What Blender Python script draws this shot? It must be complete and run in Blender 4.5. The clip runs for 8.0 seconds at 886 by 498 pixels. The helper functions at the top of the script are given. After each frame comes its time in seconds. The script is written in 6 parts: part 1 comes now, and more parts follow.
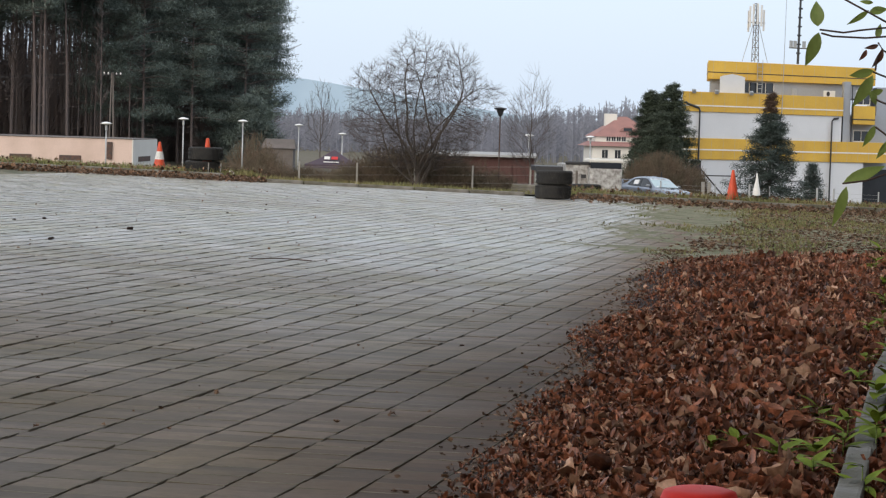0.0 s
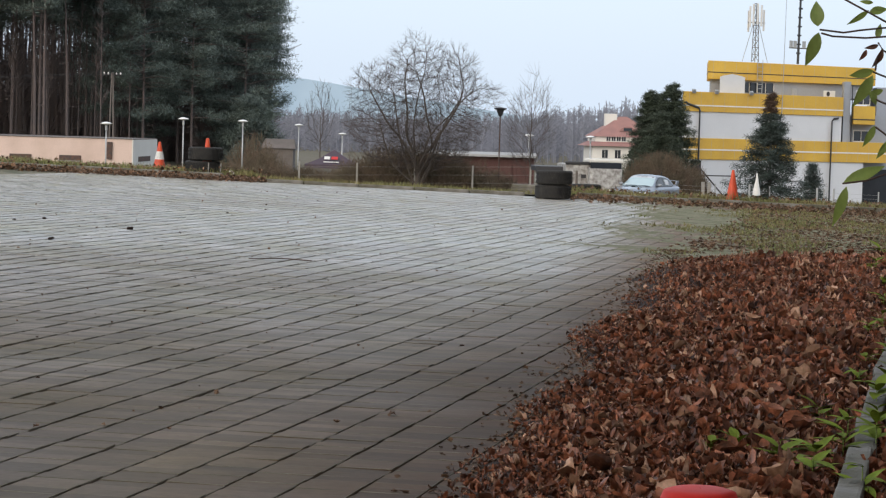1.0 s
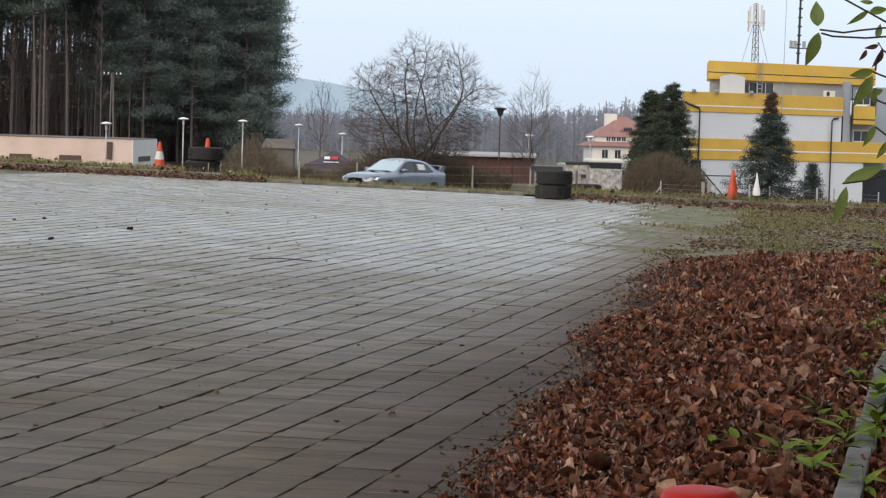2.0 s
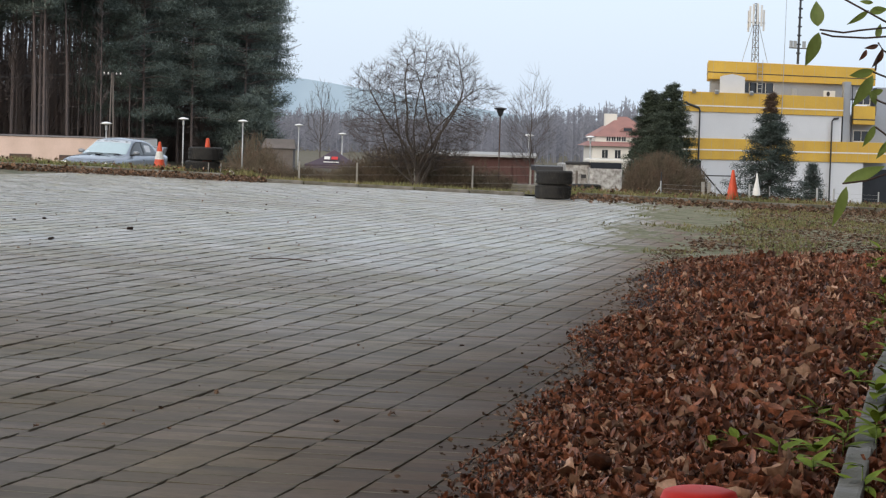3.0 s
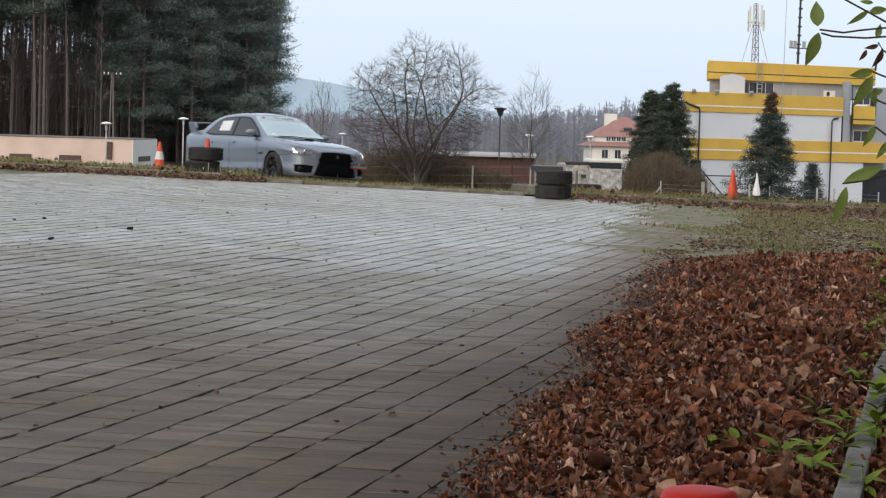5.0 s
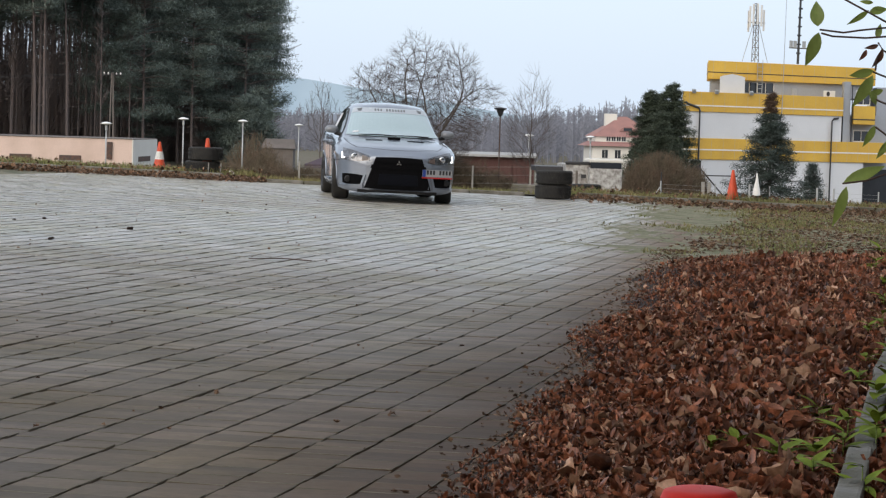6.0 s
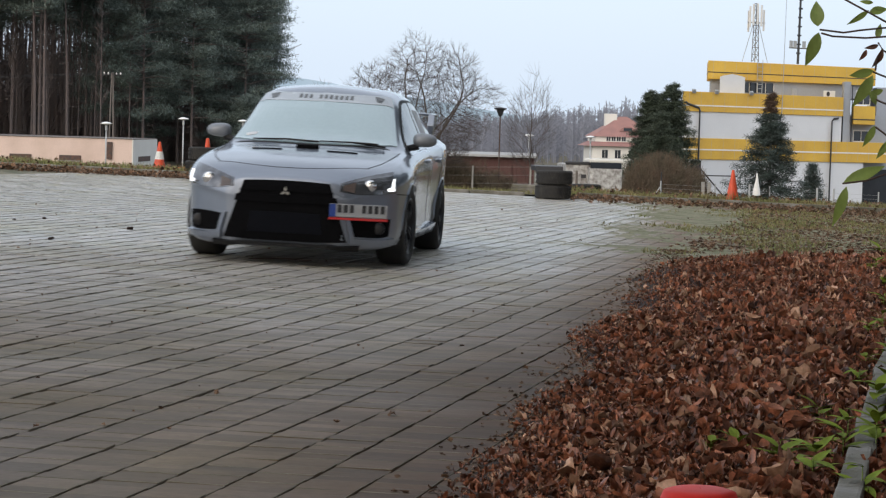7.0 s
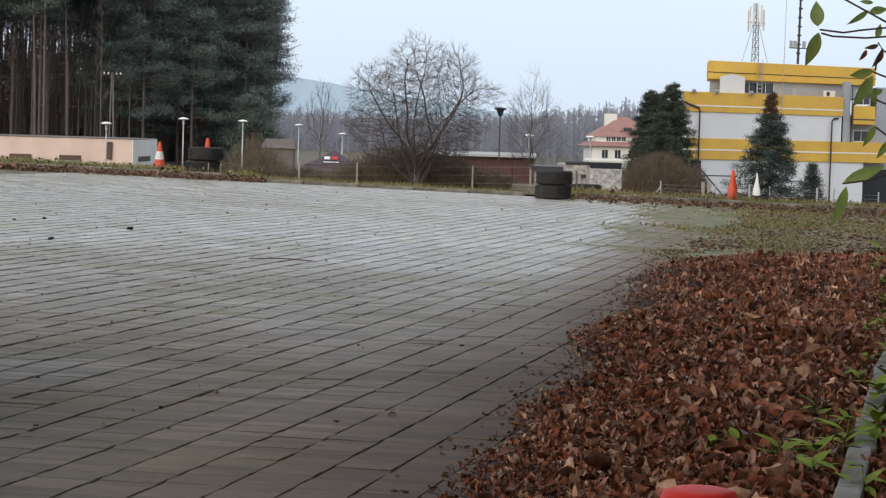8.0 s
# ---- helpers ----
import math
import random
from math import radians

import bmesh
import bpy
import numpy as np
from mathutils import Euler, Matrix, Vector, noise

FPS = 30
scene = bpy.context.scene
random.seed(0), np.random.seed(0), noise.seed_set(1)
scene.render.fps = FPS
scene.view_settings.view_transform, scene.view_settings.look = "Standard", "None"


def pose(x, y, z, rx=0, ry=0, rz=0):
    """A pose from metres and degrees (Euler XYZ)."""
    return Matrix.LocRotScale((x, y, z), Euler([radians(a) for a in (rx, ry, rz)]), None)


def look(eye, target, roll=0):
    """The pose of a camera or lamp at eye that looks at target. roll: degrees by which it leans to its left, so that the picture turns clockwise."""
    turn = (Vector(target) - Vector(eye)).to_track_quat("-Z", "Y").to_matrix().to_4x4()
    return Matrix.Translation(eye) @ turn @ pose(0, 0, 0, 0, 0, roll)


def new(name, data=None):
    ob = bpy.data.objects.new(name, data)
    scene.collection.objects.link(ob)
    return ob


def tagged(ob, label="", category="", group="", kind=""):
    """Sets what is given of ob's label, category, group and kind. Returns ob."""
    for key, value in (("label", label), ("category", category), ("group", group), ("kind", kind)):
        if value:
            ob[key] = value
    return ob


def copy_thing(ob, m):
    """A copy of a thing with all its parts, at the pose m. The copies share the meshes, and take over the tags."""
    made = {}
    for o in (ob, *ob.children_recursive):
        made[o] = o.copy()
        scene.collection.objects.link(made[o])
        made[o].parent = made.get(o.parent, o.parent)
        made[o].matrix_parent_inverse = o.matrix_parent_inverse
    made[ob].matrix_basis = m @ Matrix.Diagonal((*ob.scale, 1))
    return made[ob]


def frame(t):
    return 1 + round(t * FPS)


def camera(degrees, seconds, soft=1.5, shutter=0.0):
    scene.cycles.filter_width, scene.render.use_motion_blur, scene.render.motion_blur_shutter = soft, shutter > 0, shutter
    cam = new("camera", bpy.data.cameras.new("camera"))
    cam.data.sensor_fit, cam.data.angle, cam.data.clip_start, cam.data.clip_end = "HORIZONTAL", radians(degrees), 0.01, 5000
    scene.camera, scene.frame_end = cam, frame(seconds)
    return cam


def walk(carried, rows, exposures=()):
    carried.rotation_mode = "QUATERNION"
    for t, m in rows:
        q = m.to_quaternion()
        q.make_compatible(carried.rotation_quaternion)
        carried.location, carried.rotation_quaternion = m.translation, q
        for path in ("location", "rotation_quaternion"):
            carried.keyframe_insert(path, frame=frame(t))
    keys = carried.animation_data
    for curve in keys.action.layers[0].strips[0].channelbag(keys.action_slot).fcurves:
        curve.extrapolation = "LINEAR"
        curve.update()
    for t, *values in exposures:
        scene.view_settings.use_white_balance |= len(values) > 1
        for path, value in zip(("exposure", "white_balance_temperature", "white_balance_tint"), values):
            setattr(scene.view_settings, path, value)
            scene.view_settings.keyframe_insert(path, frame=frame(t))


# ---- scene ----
from mathutils.bvhtree import BVHTree

# ---- camera ----
cam = camera(21.95, 8.0, soft=1.25, shutter=0.22)
EYE = (0.0, 0.0, 1.17)
AHEAD = (0.0, 100.0, 1.17 - 100.0 * math.tan(radians(3.07)))
walk(cam, [(0.0, look(EYE, AHEAD, 1.6)), (8.0, look(EYE, AHEAD, 1.6))])

# ---- light: overcast day, pale sky ----
world = bpy.data.worlds.new("overcast_sky")
scene.world = world
world.use_nodes = True
wn, wl = world.node_tree.nodes, world.node_tree.links
wn.clear()
sky = wn.new("ShaderNodeTexSky")
sky.sky_type, sky.sun_disc = "NISHITA", False
sky.sun_elevation, sky.sun_rotation = radians(28), radians(205)
sky.air_density, sky.dust_density, sky.ozone_density = 1.0, 4.0, 1.0
sky_bg = wn.new("ShaderNodeBackground")
sky_bg.inputs["Strength"].default_value = 0.055
cloud = wn.new("ShaderNodeBackground")
cloud.inputs["Strength"].default_value = 1.0
geo = wn.new("ShaderNodeTexCoord")
sep = wn.new("ShaderNodeSeparateXYZ")
ramp = wn.new("ShaderNodeValToRGB")
ramp.color_ramp.elements[0].position, ramp.color_ramp.elements[0].color = 0.0, (0.70, 0.81, 0.96, 1)
ramp.color_ramp.elements[1].position, ramp.color_ramp.elements[1].color = 0.10, (0.64, 0.745, 0.885, 1)
mid = ramp.color_ramp.elements.new(0.35)
mid.color = (0.72, 0.785, 0.86, 1)
top = ramp.color_ramp.elements.new(0.85)
top.color = (0.725, 0.775, 0.835, 1)
add = wn.new("ShaderNodeAddShader")
wout = wn.new("ShaderNodeOutputWorld")
wl.new(geo.outputs["Generated"], sep.inputs[0])
wl.new(sep.outputs["Z"], ramp.inputs[0])
wl.new(ramp.outputs[0], cloud.inputs["Color"])
wl.new(sky.outputs[0], sky_bg.inputs["Color"])
wl.new(sky_bg.outputs[0], add.inputs[0])
wl.new(cloud.outputs[0], add.inputs[1])
wl.new(add.outputs[0], wout.inputs["Surface"])
sun = new("sun", bpy.data.lights.new("sun", "SUN"))
sun.data.energy, sun.data.angle, sun.data.color = 1.35, radians(60), (1.0, 0.90, 0.76)
sun.matrix_basis = look((0, 0, 50), (30 * math.sin(radians(25)), 30 * math.cos(radians(25)), 50 - 16))
scene.view_settings.exposure = 0.0


# ---- materials ----
def mat(name, colour, rough=0.7, metal=0.0, spread=0.25, scale=8.0, fine=60.0, bump=0.2, depth=0.01,
        second=None, patch=0.5, island=0.0, per_object=0.0, coat=0.0, spec=0.5, rough_var=0.1, stretch=(1, 1, 1), settled=False):
    """A surface with stains at one scale and grain at a finer one."""
    m = bpy.data.materials.new(name)
    m.use_nodes = True
    n, l = m.node_tree.nodes, m.node_tree.links
    b = n["Principled BSDF"]
    tc = n.new("ShaderNodeTexCoord")
    mp = n.new("ShaderNodeMapping")
    mp.inputs["Scale"].default_value = stretch
    l.new(n.new("ShaderNodeNewGeometry").outputs["Position"] if settled else tc.outputs["Object"], mp.inputs[0])
    big, small = n.new("ShaderNodeTexNoise"), n.new("ShaderNodeTexNoise")
    big.inputs["Scale"].default_value, big.inputs["Detail"].default_value = scale, 5
    small.inputs["Scale"].default_value, small.inputs["Detail"].default_value = fine, 4
    l.new(mp.outputs[0], big.inputs["Vector"]), l.new(mp.outputs[0], small.inputs["Vector"])
    rp = n.new("ShaderNodeValToRGB")
    rp.color_ramp.elements[0].position, rp.color_ramp.elements[1].position = patch - 0.18, patch + 0.18
    dark = second or [c * (1 - spread) for c in colour]
    rp.color_ramp.elements[0].color, rp.color_ramp.elements[1].color = (*dark, 1), (*colour, 1)
    l.new(big.outputs["Fac"], rp.inputs[0])
    hsv = n.new("ShaderNodeHueSaturation")
    l.new(rp.outputs[0], hsv.inputs["Color"])
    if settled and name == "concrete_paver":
        # nearer pavers browned by leaf stain, and darkened for shade put into the colour
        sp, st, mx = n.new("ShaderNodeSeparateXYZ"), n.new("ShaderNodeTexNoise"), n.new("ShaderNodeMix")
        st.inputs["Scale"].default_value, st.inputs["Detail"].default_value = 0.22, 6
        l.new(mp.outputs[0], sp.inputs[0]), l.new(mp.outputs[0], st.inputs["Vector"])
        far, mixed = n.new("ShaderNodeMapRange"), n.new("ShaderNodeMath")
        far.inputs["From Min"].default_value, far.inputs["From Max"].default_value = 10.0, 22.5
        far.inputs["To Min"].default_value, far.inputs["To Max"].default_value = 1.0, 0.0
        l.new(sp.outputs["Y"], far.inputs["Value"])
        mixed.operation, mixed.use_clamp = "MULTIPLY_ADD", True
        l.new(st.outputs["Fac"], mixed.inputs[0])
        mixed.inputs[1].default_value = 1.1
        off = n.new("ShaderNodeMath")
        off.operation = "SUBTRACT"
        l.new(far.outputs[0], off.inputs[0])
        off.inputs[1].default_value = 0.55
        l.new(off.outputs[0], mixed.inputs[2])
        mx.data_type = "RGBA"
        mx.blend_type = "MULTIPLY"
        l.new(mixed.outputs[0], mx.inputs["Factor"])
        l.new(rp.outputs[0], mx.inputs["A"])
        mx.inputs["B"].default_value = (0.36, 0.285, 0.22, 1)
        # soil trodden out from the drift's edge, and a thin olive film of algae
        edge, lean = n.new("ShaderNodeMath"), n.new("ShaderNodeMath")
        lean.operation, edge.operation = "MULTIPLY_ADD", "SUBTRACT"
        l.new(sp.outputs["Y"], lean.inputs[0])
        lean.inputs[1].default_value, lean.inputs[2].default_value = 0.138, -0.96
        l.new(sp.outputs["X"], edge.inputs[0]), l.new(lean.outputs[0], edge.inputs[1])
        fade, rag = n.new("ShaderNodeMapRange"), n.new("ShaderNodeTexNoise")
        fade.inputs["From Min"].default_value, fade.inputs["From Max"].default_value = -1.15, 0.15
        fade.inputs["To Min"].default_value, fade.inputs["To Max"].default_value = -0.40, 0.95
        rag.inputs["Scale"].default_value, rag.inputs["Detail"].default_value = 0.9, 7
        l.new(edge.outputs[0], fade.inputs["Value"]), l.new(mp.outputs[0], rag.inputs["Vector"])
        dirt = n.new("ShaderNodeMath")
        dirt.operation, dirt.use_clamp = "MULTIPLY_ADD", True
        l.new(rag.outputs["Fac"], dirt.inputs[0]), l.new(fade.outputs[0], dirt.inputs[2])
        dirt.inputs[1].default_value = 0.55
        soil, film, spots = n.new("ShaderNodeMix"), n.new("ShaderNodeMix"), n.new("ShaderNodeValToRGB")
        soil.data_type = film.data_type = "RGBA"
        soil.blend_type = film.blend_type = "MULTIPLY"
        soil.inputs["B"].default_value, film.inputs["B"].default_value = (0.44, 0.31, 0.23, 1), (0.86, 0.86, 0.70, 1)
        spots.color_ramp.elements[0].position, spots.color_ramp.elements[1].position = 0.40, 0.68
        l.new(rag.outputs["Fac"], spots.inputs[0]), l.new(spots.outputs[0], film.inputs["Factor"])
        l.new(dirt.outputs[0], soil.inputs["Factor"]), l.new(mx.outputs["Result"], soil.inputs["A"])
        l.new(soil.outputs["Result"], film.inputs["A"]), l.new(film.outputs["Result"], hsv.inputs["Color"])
    val = n.new("ShaderNodeMath")
    val.operation = "MULTIPLY_ADD"
    l.new(small.outputs["Fac"], val.inputs[0])
    val.inputs[1].default_value, val.inputs[2].default_value = spread * 1.6, 1 - spread * 0.8
    last = val.outputs[0]
    for amount, source in ((island, "g"), (per_object, "o")):
        if amount:
            src = n.new("ShaderNodeNewGeometry").outputs["Random Per Island"] if source == "g" else n.new("ShaderNodeObjectInfo").outputs["Random"]
            k = n.new("ShaderNodeMath")
            k.operation = "MULTIPLY_ADD"
            l.new(src, k.inputs[0])
            k.inputs[1].default_value, k.inputs[2].default_value = amount * 2, 1 - amount
            mul = n.new("ShaderNodeMath")
            mul.operation = "MULTIPLY"
            l.new(k.outputs[0], mul.inputs[0]), l.new(last, mul.inputs[1])
            last = mul.outputs[0]
    l.new(last, hsv.inputs["Value"])
    l.new(hsv.outputs[0], b.inputs["Base Color"])
    rr = n.new("ShaderNodeMath")
    rr.operation, rr.use_clamp = "MULTIPLY_ADD", True
    l.new(big.outputs["Fac"], rr.inputs[0])
    rr.inputs[1].default_value, rr.inputs[2].default_value = rough_var * 2, rough - rough_var
    l.new(rr.outputs[0], b.inputs["Roughness"])
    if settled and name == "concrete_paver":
        # the browned and darkened pavers are matt
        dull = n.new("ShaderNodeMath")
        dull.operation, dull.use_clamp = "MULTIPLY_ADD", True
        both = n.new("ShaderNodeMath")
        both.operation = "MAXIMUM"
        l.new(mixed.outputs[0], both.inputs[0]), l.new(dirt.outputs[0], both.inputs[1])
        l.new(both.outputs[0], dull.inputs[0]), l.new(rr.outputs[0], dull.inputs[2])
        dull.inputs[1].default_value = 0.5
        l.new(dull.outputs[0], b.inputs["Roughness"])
    b.inputs["Metallic"].default_value, b.inputs["Specular IOR Level"].default_value = metal, spec
    b.inputs["Coat Weight"].default_value, b.inputs["Coat Roughness"].default_value = coat, 0.04
    if bump:
        bp = n.new("ShaderNodeBump")
        bp.inputs["Strength"].default_value, bp.inputs["Distance"].default_value = bump, depth
        l.new(small.outputs["Fac"], bp.inputs["Height"]), l.new(bp.outputs[0], b.inputs["Normal"])
    return m


def glass(name, tint, rough=0.02):
    m = bpy.data.materials.new(name)
    m.use_nodes = True
    b = m.node_tree.nodes["Principled BSDF"]
    b.inputs["Base Color"].default_value = (*tint, 1)
    b.inputs["Roughness"].default_value, b.inputs["Transmission Weight"].default_value = rough, 1.0
    b.inputs["IOR"].default_value = 1.45
    return m


def glow(name, colour, strength):
    m = bpy.data.materials.new(name)
    m.use_nodes = True
    b = m.node_tree.nodes["Principled BSDF"]
    b.inputs["Base Color"].default_value = (*colour, 1)
    b.inputs["Emission Color"].default_value, b.inputs["Emission Strength"].default_value = (*colour, 1), strength
    return m


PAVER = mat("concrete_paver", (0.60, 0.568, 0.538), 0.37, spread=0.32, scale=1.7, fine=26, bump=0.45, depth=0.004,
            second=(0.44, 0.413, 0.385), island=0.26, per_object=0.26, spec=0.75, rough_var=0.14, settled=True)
JOINT = mat("dirty_joint_edge", (0.32, 0.28, 0.22), 0.95, spread=0.4, scale=3, fine=60, second=(0.15, 0.145, 0.10), bump=0.3, settled=True)
BEDDING = mat("joint_sand", (0.28, 0.235, 0.175), 0.95, spread=0.3, scale=3, fine=120, second=(0.06, 0.075, 0.035), bump=0.6)
SOIL = mat("field_soil", (0.125, 0.10, 0.07), 0.95, spread=0.35, scale=0.3, fine=14, second=(0.09, 0.085, 0.05), bump=0.5, depth=0.03)
VERGE = mat("verge_turf", (0.115, 0.12, 0.05), 0.95, spread=0.4, scale=1.5, fine=40, second=(0.12, 0.095, 0.055), bump=0.6, depth=0.02)
GRASS = mat("grass_blades", (0.17, 0.20, 0.07), 0.8, spread=0.3, scale=0.8, fine=10, second=(0.27, 0.22, 0.10), bump=0, island=0.35)
MOSS = mat("moss_patch", (0.28, 0.255, 0.175), 0.9, spread=0.7, scale=3.0, fine=26, second=(0.12, 0.13, 0.05), bump=0.7, depth=0.015)
LITTER = mat("leaf_mould", (0.045, 0.025, 0.016), 0.95, spread=0.5, scale=4, fine=40, bump=0.9, depth=0.03)
LEAF = mat("fallen_leaf", (0.36, 0.130, 0.067), 0.48, spread=0.6, scale=26.0, fine=120, second=(0.10, 0.043, 0.025), bump=0.3, island=0.8, spec=0.35)
STREWN = mat("weathered_leaf", (0.24, 0.145, 0.09), 0.7, spread=0.35, scale=9.0, fine=80, second=(0.11, 0.07, 0.05), bump=0.2, island=0.6, spec=0.2)
# dry pale leaves, also putting the highlights of glossy leaf edges into colour
LEAF_PALE = mat("pale_fallen_leaf", (0.56, 0.355, 0.25), 0.5, spread=0.5, scale=22.0, fine=60, second=(0.33, 0.165, 0.085), bump=0.25, island=0.5, spec=0.4)
KERB = mat("kerb_concrete", (0.28, 0.265, 0.24), 0.9, spread=0.3, scale=4, fine=50, second=(0.13, 0.12, 0.085), bump=0.7, patch=0.52)
RUBBER = mat("tyre_rubber", (0.022, 0.022, 0.023), 0.75, spread=0.35, scale=6, fine=60, second=(0.04, 0.037, 0.033), bump=0.3, spec=0.35)
CONE = mat("orange_plastic", (0.78, 0.10, 0.035), 0.5, spread=0.12, scale=7, fine=60, second=(0.60, 0.075, 0.03), bump=0.05)
CONE_RED = mat("red_plastic", (0.75, 0.03, 0.018), 0.55, spread=0.12, scale=9, fine=70, second=(0.55, 0.03, 0.02), bump=0.05, spec=0.2)
WHITE_BAND = mat("white_band", (0.75, 0.74, 0.72), 0.5, spread=0.1, scale=12, fine=60, bump=0)
PLASTER = mat("white_plaster", (0.66, 0.68, 0.72), 0.9, spread=0.07, scale=0.4, fine=12, second=(0.60, 0.62, 0.66), bump=0.1)
YELLOW = mat("yellow_cladding", (0.66, 0.42, 0.065), 0.6, spread=0.12, scale=0.5, fine=10, second=(0.57, 0.35, 0.06), bump=0.05)
PINK = mat("pink_render", (0.63, 0.49, 0.43), 0.92, spread=0.12, scale=0.7, fine=14, second=(0.50, 0.38, 0.32), bump=0.2, patch=0.42)
CREAM = mat("cream_render", (0.70, 0.68, 0.64), 0.9, spread=0.08, scale=0.4, fine=9, bump=0.1)
GREY_WALL = mat("grey_cladding", (0.36, 0.38, 0.42), 0.6, spread=0.1, scale=0.5, fine=8, bump=0.05)
# tile red greyed towards pink, distance haze put into the colour
ROOF_RED = mat("red_roof_tile", (0.33, 0.175, 0.155), 0.8, spread=0.2, scale=0.6, fine=6, second=(0.26, 0.14, 0.13), bump=0.3)
RUST_WALL = mat("red_brown_sheet", (0.105, 0.05, 0.042), 0.8, spread=0.3, scale=0.9, fine=8, second=(0.085, 0.038, 0.034), bump=0.2, stretch=(1, 1, 0.25))
ROOF_GREY = mat("bitumen_roof", (0.42, 0.42, 0.42), 0.85, spread=0.2, scale=0.8, fine=9, bump=0.2)
OLD_BOARD = mat("weathered_board", (0.15, 0.13, 0.12), 0.9, spread=0.25, scale=1.0, fine=9, bump=0.2)
DARK_METAL = mat("dark_metal", (0.035, 0.035, 0.04), 0.5, spread=0.2, scale=4, fine=40, bump=0.05)
GALV = mat("galvanised_steel", (0.45, 0.46, 0.47), 0.5, metal=0.5, spread=0.15, scale=5, fine=40, bump=0.05)
RUST = mat("rusted_steel", (0.12, 0.06, 0.04), 0.8, spread=0.3, scale=6, fine=40, second=(0.05, 0.045, 0.045), bump=0.2)
LAMP_WHITE = mat("white_lamp_cap", (0.80, 0.80, 0.80), 0.5, spread=0.05, scale=5, fine=30, bump=0)
CONCRETE_POST = mat("concrete_post", (0.33, 0.315, 0.29), 0.9, spread=0.2, scale=3, fine=40, bump=0.2)
BARK = mat("grey_bark", (0.075, 0.064, 0.056), 0.9, spread=0.35, scale=3, fine=25, second=(0.075, 0.06, 0.05), bump=0.4, stretch=(1, 1, 0.3))
TWIG = mat("twig_bark", (0.075, 0.06, 0.055), 0.9, spread=0.25, scale=3, fine=25, bump=0)
PINE_BARK = mat("pine_bark", (0.125, 0.095, 0.088), 0.9, spread=0.4, scale=1.5, fine=12, second=(0.085, 0.075, 0.078), bump=0.4, stretch=(1, 1, 0.3))
NEEDLE = mat("pine_needles", (0.115, 0.15, 0.13), 0.7, spread=0.3, scale=0.5, fine=6, second=(0.09, 0.12, 0.115), bump=0, island=0.4)
SPRUCE = mat("spruce_needles", (0.06, 0.085, 0.075), 0.7, spread=0.3, scale=0.8, fine=8, second=(0.045, 0.06, 0.052), bump=0, island=0.4)
SPRUCE_BROWN = mat("dry_spruce_tip", (0.12, 0.075, 0.05), 0.8, spread=0.3, scale=2, fine=8, bump=0, island=0.3)
THUJA = mat("thuja_foliage", (0.058, 0.078, 0.05), 0.75, spread=0.3, scale=0.6, fine=6, second=(0.045, 0.058, 0.04), bump=0, island=0.4)
BUSH = mat("bare_bush", (0.13, 0.09, 0.065), 0.9, spread=0.3, scale=1.2, fine=8, second=(0.10, 0.085, 0.055), bump=0, island=0.3)
# bark colour turned blue-grey, with the distance haze mixed into it
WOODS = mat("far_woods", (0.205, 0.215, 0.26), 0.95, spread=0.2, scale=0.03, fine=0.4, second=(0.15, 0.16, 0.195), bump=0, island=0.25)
GREEN_LEAF = mat("green_leaf", (0.33, 0.42, 0.10), 0.5, spread=0.25, scale=10, fine=80, second=(0.24, 0.33, 0.08), bump=0.1, island=0.2)
WEED = mat("weed_leaf", (0.25, 0.33, 0.035), 0.8, spread=0.25, scale=10, fine=80, second=(0.17, 0.22, 0.03), bump=0.1, island=0.3, spec=0.15)
BRANCH = mat("thin_branch", (0.10, 0.06, 0.045), 0.8, spread=0.25, scale=20, fine=120, bump=0.2)
DARK_GLASS = mat("dark_window_glass", (0.03, 0.035, 0.045), 0.08, spread=0.2, scale=0.5, fine=3, bump=0, spec=0.6, rough_var=0.03)
TENT = mat("dark_tent_cloth", (0.075, 0.055, 0.075), 0.8, spread=0.15, scale=1.5, fine=20, bump=0.1)


# ---- building helpers ----
def link_mesh(name, bm, material, parent=None, label="", smooth=False, bevel=0.0):
    me = bpy.data.meshes.new(name)
    bmesh.ops.recalc_face_normals(bm, faces=bm.faces)
    if bevel:
        bmesh.ops.bevel(bm, geom=list(bm.edges), offset=bevel, segments=2, affect="EDGES", profile=0.6)
    bm.to_mesh(me)
    bm.free()
    for p in me.polygons:
        p.use_smooth = smooth
    if material:
        me.materials.append(material)
    ob = new(name, me)
    if parent:
        ob.parent = parent
    if label:
        ob["label"] = label
    return ob


def part(name, bm, material, parent, label="", smooth=False, bevel=0.0):
    return link_mesh(name, bm, material, parent, label, smooth, bevel)


def thing(name, m, label, category, group="", kind=""):
    ob = new(name)
    ob.matrix_basis = m
    ob.empty_display_size = 0.1
    return tagged(ob, label, category, group, kind)


def box(sx, sy, sz, at=(0, 0, 0), turn=None, bm=None):
    """A box with its base centre at `at`."""
    bm = bm or bmesh.new()
    m = Matrix.Translation(at) @ (turn or Matrix.Identity(4)) @ Matrix.Translation((0, 0, sz / 2)) @ Matrix.Diagonal((sx, sy, sz, 1))
    bmesh.ops.create_cube(bm, size=1.0, matrix=m)
    return bm


